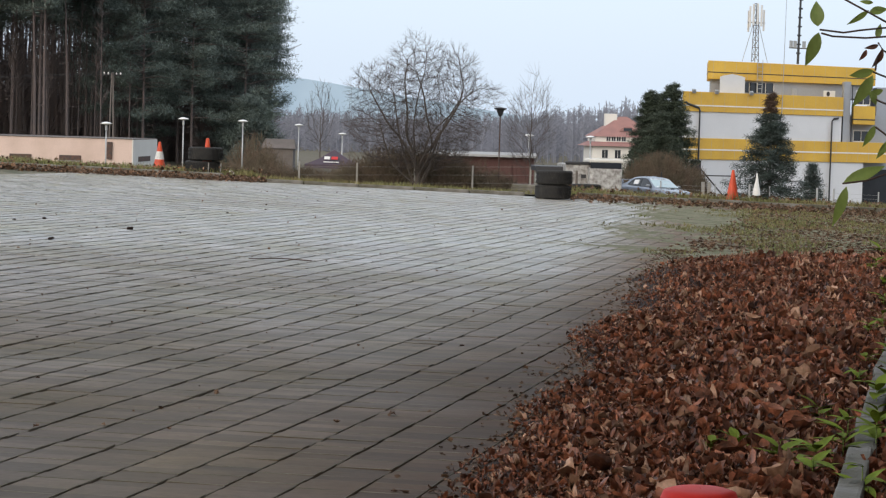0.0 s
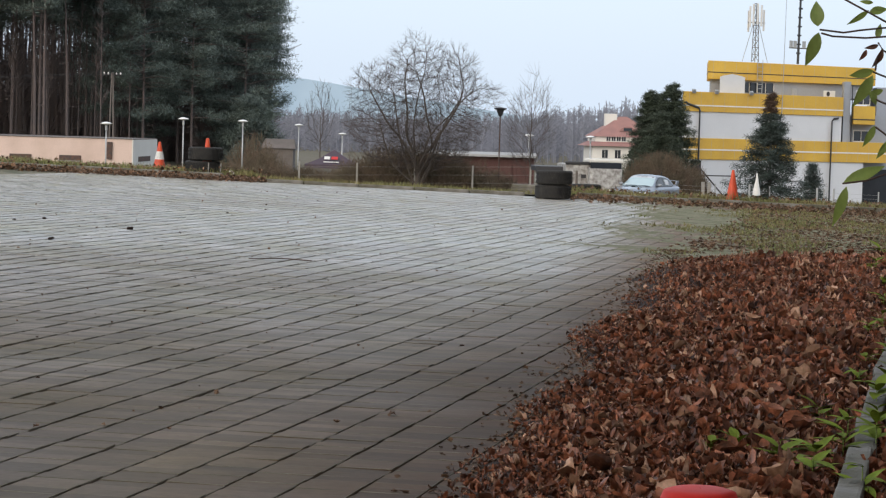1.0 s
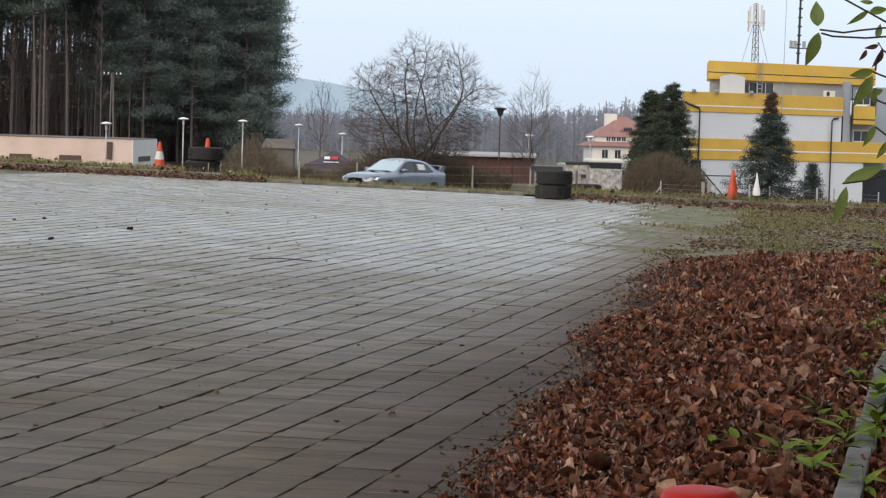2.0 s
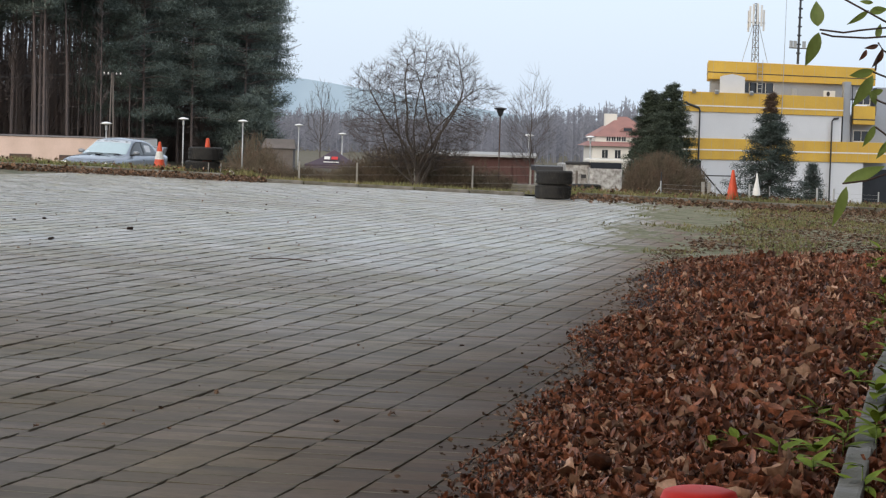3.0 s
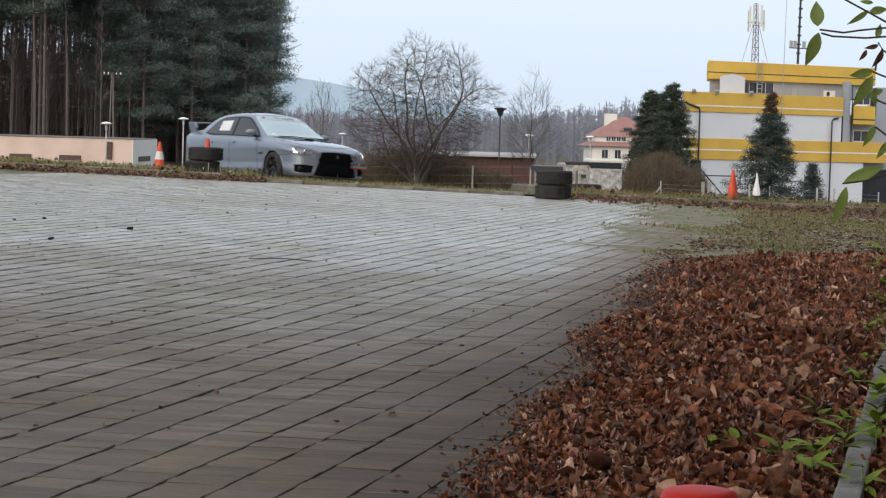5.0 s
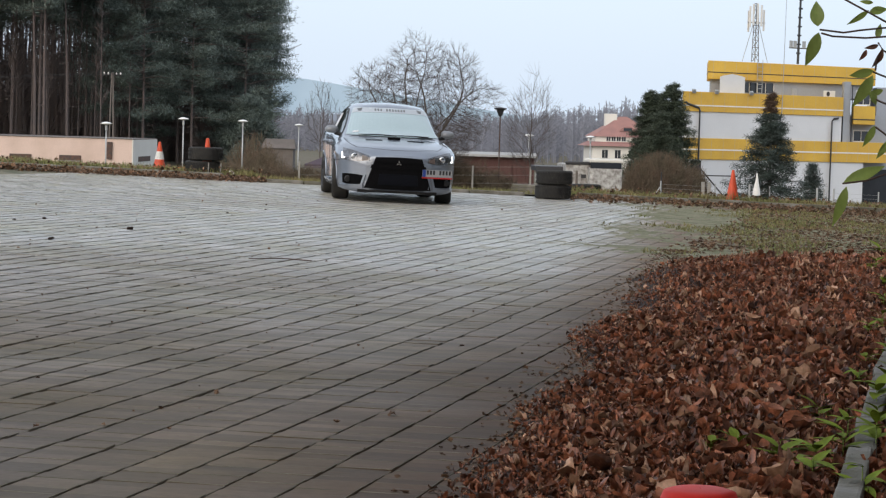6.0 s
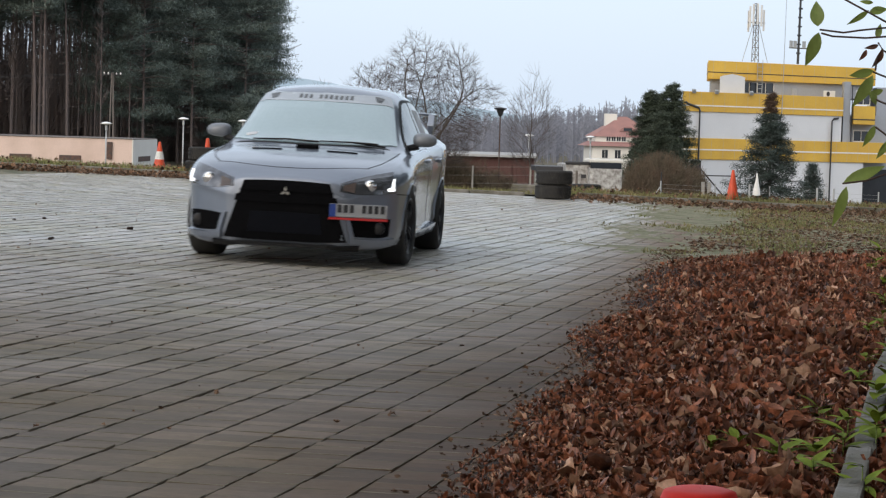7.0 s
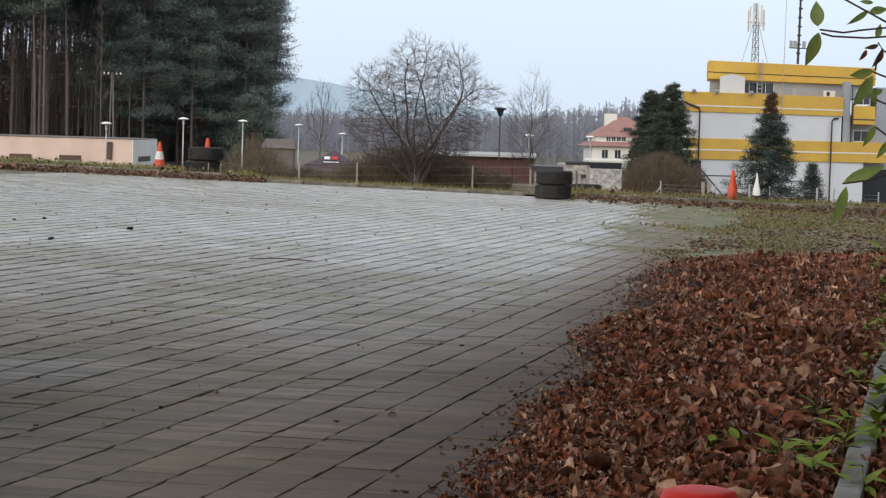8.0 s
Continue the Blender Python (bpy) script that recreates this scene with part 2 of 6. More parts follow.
def tube(rows, sides=12, bm=None, closed=True):
    """Rings along a line: rows of (point, radius)."""
    bm = bm or bmesh.new()
    rings = []
    for i, (p, r) in enumerate(rows):
        p = Vector(p)
        a = Vector(rows[max(i - 1, 0)][0])
        b = Vector(rows[min(i + 1, len(rows) - 1)][0])
        d = (b - a).normalized() if (b - a).length > 1e-6 else Vector((0, 0, 1))
        u = d.orthogonal().normalized() if abs(d.z) < 0.999 else Vector((1, 0, 0))
        v = d.cross(u).normalized()
        rings.append([bm.verts.new(p + r * (math.cos(t) * u + math.sin(t) * v)) for t in (k * 2 * math.pi / sides for k in range(sides))])
    for a, b in zip(rings, rings[1:]):
        for k in range(sides):
            bm.faces.new((a[k], a[(k + 1) % sides], b[(k + 1) % sides], b[k]))
    if closed:
        bm.faces.new(rings[0][::-1])
        bm.faces.new(rings[-1])
    return bm


def lathe(profile, sides=32, axis="z", bm=None):
    """Revolve (radius, height) rows about an axis."""
    bm = bm or bmesh.new()
    rings = []
    for r, h in profile:
        ring = []
        for k in range(sides):
            t = k * 2 * math.pi / sides
            a, b = r * math.cos(t), r * math.sin(t)
            ring.append(bm.verts.new((a, b, h) if axis == "z" else (a, h, b)))
        rings.append(ring)
    for a, b in zip(rings, rings[1:]):
        for k in range(sides):
            bm.faces.new((a[k], a[(k + 1) % sides], b[(k + 1) % sides], b[k]))
    return bm


def raw(name, verts, faces, material, parent=None, smooth=False):
    me = bpy.data.meshes.new(name)
    me.from_pydata([tuple(v) for v in verts] if not isinstance(verts, np.ndarray) else verts.tolist(), [], faces if not isinstance(faces, np.ndarray) else faces.tolist())
    me.materials.append(material)
    if smooth:
        me.polygons.foreach_set("use_smooth", [True] * len(me.polygons))
    ob = new(name, me)
    if parent:
        ob.parent = parent
    return ob


def scatter(template, faces, spots, turns, sizes, jitter=0.0, rng=None):
    """Many copies of a small shape in one mesh: arrays of verts and faces."""
    n, k = len(spots), len(template)
    v = np.repeat(template[None], n, 0)
    if jitter and rng is not None:
        v = v + rng.normal(0, jitter, v.shape)
    v = v * sizes[:, None, None]
    v = np.einsum("nij,nkj->nki", turns, v) + spots[:, None, :]
    f = (np.array(faces)[None] + (np.arange(n) * k)[:, None, None]).reshape(-1, len(faces[0]))
    return v.reshape(-1, 3), f


def euler_turns(a, b, c):
    """Rotation matrices: yaw c, then tilt a about x and b about y."""
    ca, sa, cb, sb, cc, sc = np.cos(a), np.sin(a), np.cos(b), np.sin(b), np.cos(c), np.sin(c)
    o, i = np.zeros_like(a), np.ones_like(a)
    rx = np.stack([i, o, o, o, ca, -sa, o, sa, ca], -1).reshape(-1, 3, 3)
    ry = np.stack([cb, o, sb, o, i, o, -sb, o, cb], -1).reshape(-1, 3, 3)
    rz = np.stack([cc, -sc, o, sc, cc, o, o, o, i], -1).reshape(-1, 3, 3)
    return rz @ ry @ rx


# ---- terrain ----
SLOPE = -0.0245
FALL_Y = [41.5, 46, 50, 54, 60, 75, 97, 110, 140, 200, 420]
FALL_Z = [0.0, -0.14, -0.50, -0.72, -0.93, -1.32, -1.88, -2.2, -2.7, -3.2, -6.0]


def lie(x, y):
    """Height of the land: the yard slopes down across, and the land falls away beyond it."""
    return SLOPE * max(-30.0, min(30.0, x)) + float(np.interp(y, FALL_Y, FALL_Z))


def upright(x, y, turn=0.0, up=0.0):
    return pose(x, y, lie(x, y) + up, 0, 0, turn)


def flush(x, y, turn=0.0, lean=0.0):
    """A pose on the land that follows its slope."""
    e = 0.8
    n = Vector((-(lie(x + e, y) - lie(x - e, y)) / (2 * e), -(lie(x, y + e) - lie(x, y - e)) / (2 * e), 1)).normalized()
    q = Vector((0, 0, 1)).rotation_difference(n).to_matrix().to_4x4()
    z = (lie(x, y + e) + lie(x, y - e)) / 2
    return Matrix.Translation((x, y, z)) @ q @ pose(0, 0, 0, 0, 0, turn) @ pose(0, 0, 0, lean)


def build_ground():
    xs = np.unique(np.concatenate([np.linspace(-60, 60, 61), np.linspace(-2000, -60, 16), np.linspace(60, 2000, 16)]))
    ys = np.unique(np.concatenate([np.linspace(-40, 41, 16), np.linspace(41, 210, 70), np.linspace(210, 3000, 22)]))
    v = [(x, y, lie(x, y) - 0.06) for y in ys for x in xs]
    w = len(xs)
    f = [(j * w + i, j * w + i + 1, (j + 1) * w + i + 1, (j + 1) * w + i) for j in range(len(ys) - 1) for i in range(w - 1)]
    tagged(raw("ground", v, f, SOIL, smooth=True), "rough grassy land falling away beyond the paved yard", "ground", kind="structure")


ROW = radians(78.05)
ALONG = Vector((math.cos(ROW), math.sin(ROW), 0))
ACROSS = Vector((math.sin(ROW), -math.cos(ROW), 0))


def build_pavement():
    rng = np.random.default_rng(4)
    bed = bmesh.new()
    corners = [(-30, -12), (30, -12), (30, 41.15), (-30, 41.15)]
    bm_v = [bed.verts.new((x, y, lie(x, min(y, 41)) - 0.012)) for x, y in corners]
    bed.faces.new(bm_v)
    yard = link_mesh("pavement", bed, BEDDING)
    tagged(yard, "yard of grey-brown concrete pavers with mossy sandy joints", "pavement", kind="structure")
    near, rest = [], []
    for i in range(-75, 52):
        shift = (0.05 if i % 2 else 0.0) + rng.normal(0, 0.004)
        wave = rng.uniform(0, 6.3)
        for j in range(-40, 450):
            a, c = j * 0.1002 + shift, (i + 0.79) * 0.2 + 0.006 * math.sin(j * 0.021 + wave * 0.15)
            x, y = ALONG.x * a + ACROSS.x * c, ALONG.y * a + ACROSS.y * c
            if y > 41.0 or y < -2 or abs(x - 0.05 * y + 0.3) > 0.23 * max(y, 12) + 1.6 or x > max(1.0 + 0.225 * y, 1.2):
                continue
            (near if 6.3 < y < 8.9 and -0.98 < x < 0.25 + (y - 7) * 0.1 else rest).append((x, y, a, c))
    hx, hy, ht = 0.0988, 0.0486, 0.06
    t = np.array([(-hy, -hx, -ht), (hy, -hx, -ht), (hy, hx, -ht), (-hy, hx, -ht),
                  (-hy, -hx, -0.002), (hy, -hx, -0.002), (hy, hx, -0.002), (-hy, hx, -0.002),
                  (-hy + .0015, -hx + .0022, 0), (hy - .0015, -hx + .0022, 0), (hy - .0015, hx - .0022, 0), (-hy + .0015, hx - .0022, 0)])
    fc = [(8, 9, 10, 11)] + [(k, (k + 1) % 4, (k + 1) % 4 + 4, k + 4) for k in range(4)] + [(k + 4, (k + 1) % 4 + 4, (k + 1) % 4 + 8, k + 8) for k in range(4)]
    shared = bpy.data.meshes.new("paver")
    shared.from_pydata(t.tolist(), [], fc)
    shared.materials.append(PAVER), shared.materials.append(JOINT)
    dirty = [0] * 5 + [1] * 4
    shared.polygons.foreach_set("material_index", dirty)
    near.sort(key=lambda s: s[1])
    rest += near[300:]
    for x, y, a, c in near[:300]:
        ob = new("paver", shared)
        ob.matrix_basis = pose(x, y, lie(x, y) + rng.normal(0, 0.0012), rng.normal(0, 0.4), rng.normal(0, 0.4), math.degrees(ROW) + rng.normal(0, 0.25))
        ob.parent = yard
    s = np.array(rest)
    n = len(s)
    wob = np.array([0.006 * noise.noise(Vector((x * 0.35, y * 0.35, 0))) for x, y, *_ in rest])
    spots = np.stack([s[:, 0], s[:, 1], SLOPE * np.clip(s[:, 0], -30, 30) + rng.normal(0, 0.0014, n) + wob], -1)
    v, f = scatter(t, fc, spots, euler_turns(rng.normal(0, 0.006, n), rng.normal(0, 0.006, n), ROW + rng.normal(0, 0.0045, n)), np.ones(n))
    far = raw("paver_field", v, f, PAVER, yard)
    far.data.materials.append(JOINT)
    far.data.polygons.foreach_set("material_index", dirty * n)
    far["kind"] = "stuff"


def build_verge():
    """Turf banks beyond the yard, edged with kerbs."""
    rng = np.random.default_rng(9)
    for name, x0, x1, y0, y1, up in (("verge_left", -24, -3.55, 41.35, 47.0, 0.10), ("verge_middle", -3.55, 2.4, 41.35, 46.0, 0.035), ("verge_right", 2.4, 26, 41.35, 46.5, 0.09)):
        nx, ny = 60, 12
        v = []
        for j in range(ny + 1):
            for i in range(nx + 1):
                x, y = x0 + (x1 - x0) * i / nx, y0 + (y1 - y0) * j / ny
                edge = min(1, j / 1.5) * min(1, (ny - j) / 2)
                v.append((x, y, lie(x, y) - 0.03 + (up + 0.03 + 0.04 * noise.noise(Vector((x * 0.8, y * 0.8, 3)))) * (edge if j > 0 else 0.9)))
        w = nx + 1
        f = [(j * w + i, j * w + i + 1, (j + 1) * w + i + 1, (j + 1) * w + i) for j in range(ny) for i in range(nx)]
        tagged(raw(name, v, f, VERGE, smooth=True), "rough autumn turf bank along the yard's edge", "ground", kind="structure")
        # kerb stones
        n = int((x1 - x0) / 1.0)
        for k in range(n):
            x = x0 + k + 0.5
            st = link_mesh("kerb_stone", box(0.985, 0.12, 0.16 + up, (0, 0, -0.16)), KERB, bevel=0.012)
            st.matrix_basis = pose(x, 41.25 + rng.normal(0, 0.008), lie(x, 41) + rng.normal(0, 0.006) + 0.02, 0, math.degrees(-math.atan(SLOPE)), rng.normal(0, 0.4))
            tagged(st, "grey concrete kerb stone at the yard's edge", "kerb", "kerb along the yard")
        # grass
        m = int((x1 - x0) * (1500 if up > 0.05 else 700))
        gx = rng.uniform(x0, x1, m)
        gy = rng.uniform(y0, y0 + (3.2 if up > 0.05 else 2.6), m)
        dens = np.array([noise.noise(Vector((a * 0.7, b * 0.7, 7))) for a, b in zip(gx, gy)])
        tall = np.clip(0.10 + 0.10 * dens + rng.normal(0, 0.03, m), 0.03, 0.30) * (1.0 if up > 0.05 else 0.7)
        tpl = np.array([(-0.006, 0, 0), (0.006, 0, 0), (0.004, 0.12, 0.6), (-0.004, 0.12, 0.6), (0.0, 0.35, 1.0)])
        z = np.array([lie(a, b) for a, b in zip(gx, gy)]) + up * 0.85
        T = np.repeat(tpl[None], m, 0)
        T[:, :, 1:] *= tall[:, None, None]
        turns = euler_turns(rng.normal(0, 0.25, m), rng.normal(0, 0.25, m), rng.uniform(0, 6.28, m))
        V = np.einsum("nij,nkj->nki", turns, T) + np.stack([gx, gy, z], -1)[:, None, :]
        base = (np.arange(m) * 5)[:, None]
        q = (base + np.array([0, 1, 2, 3])).tolist() + (base + np.array([3, 2, 4])).tolist()
        tagged(raw("verge_grass", V.reshape(-1, 3), q, GRASS), "tufts of yellowing green grass on the bank", "grass", kind="stuff")


def leaf_shape():
    """A lobed autumn leaf, folded along its midrib and curled, about one unit long."""
    v = [(0, y, 0.0) for y in (0.0, 0.34, 0.66, 1.0)]
    right = [(0.34, 0.10), (0.26, 0.34), (0.46, 0.58), (0.20, 0.68)]
    v += [(x, y, 0.16 * x) for x, y in right] + [(-x, y, 0.16 * x) for x, y in right]
    f = [(0, 4, 5), (0, 5, 1), (1, 5, 6), (1, 6, 7), (1, 7, 2), (2, 7, 3)]
    f += [(0, 9, 8), (0, 1, 9), (1, 10, 9), (1, 11, 10), (1, 2, 11), (2, 3, 11)]
    return np.array(v) - np.array([0, 0.5, 0]), f


def pile_height(x, y):
    """The leaf drift between the pavers and the bed's kerb."""
    left = 0.03 + (y - 7.2) * 0.138 + 0.25 * noise.noise(Vector((y * 0.5, 0, 1))) + 0.10 * noise.noise(Vector((y * 2.1, 4, 1)))
    right = 1.42 + (y - 7.6) * 0.216
    if y > 20.5:
        left += (y - 20.5) * 0.5
    a = (x - left) / 0.5
    b = (right + 3.5 - x) / 0.5
    c = (23.2 - y + 0.16 * x) / 1.2
    k = max(0.0, min(1.0, a, b, c))
    side = max(0.0, min(1.0, (abs(x - right - 0.01) - 0.05) / 0.2))
    return k, 0.085 * k ** 0.7 * (1 + 0.5 * noise.noise(Vector((x * 1.6, y * 0.9, 2)))) * (0.3 + 0.7 * side)


def build_litter():
    rng = np.random.default_rng(21)
    # mould under the leaves
    xs, ys = np.linspace(-0.8, 9.0, 110), np.linspace(4.5, 27.5, 150)
    v, keep = [], []
    for y in ys:
        for x in xs:
            k, h = pile_height(x, y)
            v.append((x, y, lie(x, y) + (h - 0.02 if k > 0 else -0.05)))
            keep.append(k > 0)
    w = len(xs)
    f = []
    for j in range(len(ys) - 1):
        for i in range(w - 1):
            q = (j * w + i, j * w + i + 1, (j + 1) * w + i + 1, (j + 1) * w + i)
            if any(keep[a] for a in q):
                f.append(q)
    tagged(raw("leaf_mould", v, f, LITTER, smooth=True), "dark damp leaf mould under the fallen leaves", "leaf litter", kind="stuff")
    cols, rows = 4, 5
    us = np.linspace(-1, 1, cols)
    near_leaf = np.array([(u * 0.36 * math.sin(math.pi * (0.06 + 0.9 * r / (rows - 1))) ** 0.8, r / (rows - 1) - 0.5, 0) for r in range(rows) for u in us])
    near_faces = [(r * cols + c, r * cols + c + 1, (r + 1) * cols + c + 1, (r + 1) * cols + c) for r in range(rows - 1) for c in range(cols - 1)]
    lobed, lobed_faces = leaf_shape()
    for name, material, count, span, shape, faces in (
            ("fallen_leaves", LEAF, 82000, (5.2, 13.5), near_leaf, near_faces), ("pale_fallen_leaves", LEAF_PALE, 17000, (5.2, 14.0), near_leaf, near_faces),
            ("far_fallen_leaves", LEAF, 60000, (12.5, 27.0), lobed, lobed_faces), ("far_pale_fallen_leaves", LEAF_PALE, 17000, (12.5, 27.0), lobed, lobed_faces)):
        y = span[0] + (span[1] - span[0]) * rng.random(count) ** 1.2
        x = -0.9 + rng.random(count) * (1.6 + 0.215 * y + 0.8)
        kh = [pile_height(a, b) for a, b in zip(x, y)]
        k = np.array([q[0] for q in kh])
        h = np.array([q[1] for q in kh])
        bare = np.abs(x - (1.42 + (y - 7.6) * 0.216)) < 0.05
        ok = ~(bare & (rng.random(count) < 0.45)) & (k > 0.02) & (rng.random(count) < 0.22 + 1.6 * k) & (x < 0.24 * y + 0.6)
        x, y, k, h = x[ok], y[ok], k[ok], h[ok]
        n = len(x)
        z = np.array([lie(a, b) for a, b in zip(x, y)]) + h + rng.uniform(-0.028, 0.034, n)
        size = np.clip(rng.lognormal(math.log(0.035), 0.52, n), 0.014, 0.10) * (0.40 + 0.60 * np.clip((x - 0.03 - (y - 7.2) * 0.138) / (0.55 + 0.03 * y), 0, 1))
        T = np.repeat(shape[None], n, 0)
        jag = rng.normal(0, 0.065, T.shape)
        jag[:, :, 2] *= 0.8
        T = T + jag
        T[:, :, 0] *= rng.uniform(0.45, 1.2, n)[:, None]
        along, over, warp = rng.normal(0.6, 1.7, n), rng.normal(1.6, 2.6, n), rng.normal(0, 1.5, n)
        bend = along[:, None] * T[:, :, 1] ** 2 + over[:, None] * T[:, :, 0] ** 2 * 1.8 + warp[:, None] * T[:, :, 0] * T[:, :, 1] * 1.4
        shrink = 1 - 0.35 * np.minimum(1, np.abs(over) / 3)
        T[:, :, 0] *= shrink[:, None]
        T[:, :, 2] += np.clip(bend, -0.5, 0.62)
        turns = euler_turns(rng.normal(0, 0.38, n), rng.normal(0, 0.38, n), rng.uniform(0, 6.28, n))
        V = np.einsum("nij,nkj->nki", turns, T * size[:, None, None]) + np.stack([x, y, z], -1)[:, None, :]
        F = (np.array(faces)[None] + (np.arange(n) * len(shape))[:, None, None]).reshape(-1, len(faces[0]))
        tagged(raw(name, V.reshape(-1, 3), F, material, smooth=len(shape) > 14), "drift of curled russet-brown fallen leaves" if material is LEAF else "paler dry curled fallen leaves in the drift", "fallen leaves", kind="stuff")
    # crumbs of leaf along the ragged edge of the drift and over the mossy end
    n = 20000
    y = np.where(rng.random(n) < 0.16, 5.5 + 18 * rng.random(n), 23.5 + 17 * rng.random(n))
    left = 0.03 + (y - 7.2) * 0.138
    x = left + rng.normal(0.12, 0.11, n) + np.maximum(0, y - 23) * 0.05 + np.where(y > 24, rng.random(n) * 5.5, 0)
    z = np.array([lie(a, b) for a, b in zip(x, y)]) + 0.004
    T = np.repeat(lobed[None], n, 0) + rng.normal(0, 0.1, (n, len(lobed), 3))
    size = rng.uniform(0.012, 0.034, n) * np.where(y > 24, 2.0, 1.0)
    V = np.einsum("nij,nkj->nki", euler_turns(rng.normal(0, 0.3, n), rng.normal(0, 0.3, n), rng.uniform(0, 6.28, n)), T * size[:, None, None]) + np.stack([x, y, z], -1)[:, None, :]
    F = (np.array(lobed_faces)[None] + (np.arange(n) * len(lobed))[:, None, None]).reshape(-1, 3)
    tagged(raw("leaf_crumbs", V.reshape(-1, 3), F, STREWN), "crumbled brown leaf fragments scattered on the pavers", "leaf litter", kind="stuff")
    shape, faces = lobed, lobed_faces
    # leaves strewn along the far banks and stray ones on the pavers
    n = 13000
    side = rng.random(n) < 0.5
    x = np.where(side, rng.uniform(-20, -3.2, n), rng.uniform(2.2, 20, n))
    y = np.where(side, 40.9 + rng.normal(0, 0.28, n), 40.4 + rng.normal(0, 0.8, n))
    near = rng.random(n) < 0.045
    yn = 8 + 32 * rng.random(n)
    x = np.where(near, (rng.random(n) - 0.45) * 0.42 * yn, x)
    y = np.where(near, yn, y)
    small = np.where(near, rng.uniform(0.15, 0.5, n), 1.0)
    z = np.array([lie(a, min(b, 41)) + (0.12 if b > 41.3 else 0.0) for a, b in zip(x, y)]) + np.where(near, 0.008, rng.uniform(0.0, 0.09, n))
    T = np.repeat(shape[None], n, 0)
    T[:, :, 2] = rng.normal(0.4, 0.6, n)[:, None] * np.abs(T[:, :, 0]) + rng.normal(0, 0.9, n)[:, None] * T[:, :, 1] ** 2
    turns = euler_turns(rng.normal(0, 0.4, n), rng.normal(0, 0.4, n), rng.uniform(0, 6.28, n))
    size = rng.uniform(0.03, 0.085, n) * small
    V = np.einsum("nij,nkj->nki", turns, T * size[:, None, None]) + np.stack([x, y, z], -1)[:, None, :]
    F = (np.array(faces)[None] + (np.arange(n) * len(shape))[:, None, None]).reshape(-1, 3)
    tagged(raw("strewn_leaves", V.reshape(-1, 3), F, STREWN), "dry leaves strewn along the kerb and over the pavers", "fallen leaves", kind="stuff")


def build_moss():
    """Mossy silt over the pavers at the end of the leaf drift."""
    rng = np.random.default_rng(5)
    xs, ys = np.linspace(1.0, 11, 260), np.linspace(20, 41.1, 240)
    v, f, keep = [], [], []
    for y in ys:
        for x in xs:
            d = min(x - (2.0 + (y - 23) * 0.09), 1.5) + 0.9 * noise.noise(Vector((x * 0.5, y * 0.25, 9))) + 0.3 * noise.noise(Vector((x * 2, y * 0.9, 9)))
            d = min(d, 0.5) + 0.9 * noise.noise(Vector((x * 1.1, y * 0.6, 14))) + 0.6 * noise.noise(Vector((x * 5, y * 2.5, 4)))
            v.append((x, y, lie(x, y) + max(-0.012, min(0.007, 0.009 * d)) + 0.006 * noise.noise(Vector((x * 11, y * 5, 1)))))
            keep.append(d > -1.0)
    w = len(xs)
    for j in range(len(ys) - 1):
        for i in range(w - 1):
            q = (j * w + i, j * w + i + 1, (j + 1) * w + i + 1, (j + 1) * w + i)
            if all(keep[a] for a in q):
                f.append(q)
    tagged(raw("moss_patch", v, f, MOSS, smooth=True), "green mossy silt lying over the pavers", "moss", kind="stuff")
    spots = []
    while len(spots) < 17000:
        x, y = rng.uniform(2.0, 11), rng.uniform(23, 41)
        d = min(x - (2.0 + (y - 23) * 0.09), 1.0) * 0.5 + noise.noise(Vector((x * 0.9, y * 0.45, 21))) + 0.5 * noise.noise(Vector((x * 3, y * 1.2, 8)))
        if d > 0.35 + 0.3 * rng.random():
            spots.append((x, y, lie(x, y) + 0.002))
    n = len(spots)
    blade = np.array([(-0.16, 0, 0), (0.16, 0, 0), (0.06, 0.1, 1.0), (-0.06, 0.1, 1.0)])
    v, f = scatter(blade, [(0, 1, 2, 3)], np.array(spots), euler_turns(rng.normal(0, 0.5, n), rng.normal(0, 0.5, n), rng.uniform(0, 6.28, n)), rng.uniform(0.02, 0.055, n))
    tagged(raw("moss_tufts", v, f, GRASS), "short yellow-green tufts of moss and grass between pavers", "moss", kind="stuff")


build_ground()
build_verge()

# ---- the saloon car ----
PAINT = mat("silver_grey_paint", (0.27, 0.296, 0.35), 0.46, metal=0.9, spread=0.05, scale=2.0, fine=400, second=(0.255, 0.282, 0.335), bump=0.02, depth=0.001, coat=1.0, rough_var=0.04)
PAINT.node_tree.nodes["Principled BSDF"].inputs["Coat IOR"].default_value = 1.6
PAINT.node_tree.nodes["Principled BSDF"].inputs["Coat Roughness"].default_value = 0.07
SATIN = mat("satin_grey_shell", (0.27, 0.285, 0.31), 0.42, metal=0.3, spread=0.08, scale=8, fine=80, bump=0.02)
BLACK = mat("black_plastic", (0.012, 0.012, 0.013), 0.55, spread=0.3, scale=20, fine=150, bump=0.1, spec=0.35)
MESH_BLACK = mat("black_grille_mesh", (0.006, 0.006, 0.007), 0.9, spread=0.4, scale=30, fine=200, bump=0.4, spec=0.08)
SEAM = mat("panel_gap", (0.015, 0.015, 0.016), 0.8, spread=0.1, bump=0)
# opaque pane; the sky's sheen is put into its pale base colour
SCREEN = mat("green_windscreen_sky_sheen", (0.40, 0.53, 0.58), 0.05, spread=0.06, scale=1.5, fine=30, bump=0, spec=1.0, rough_var=0.01, coat=1.0)
SIDE_GLASS = mat("dark_side_glass", (0.025, 0.028, 0.032), 0.04, spread=0.1, scale=2, fine=30, bump=0, spec=0.8, rough_var=0.01)
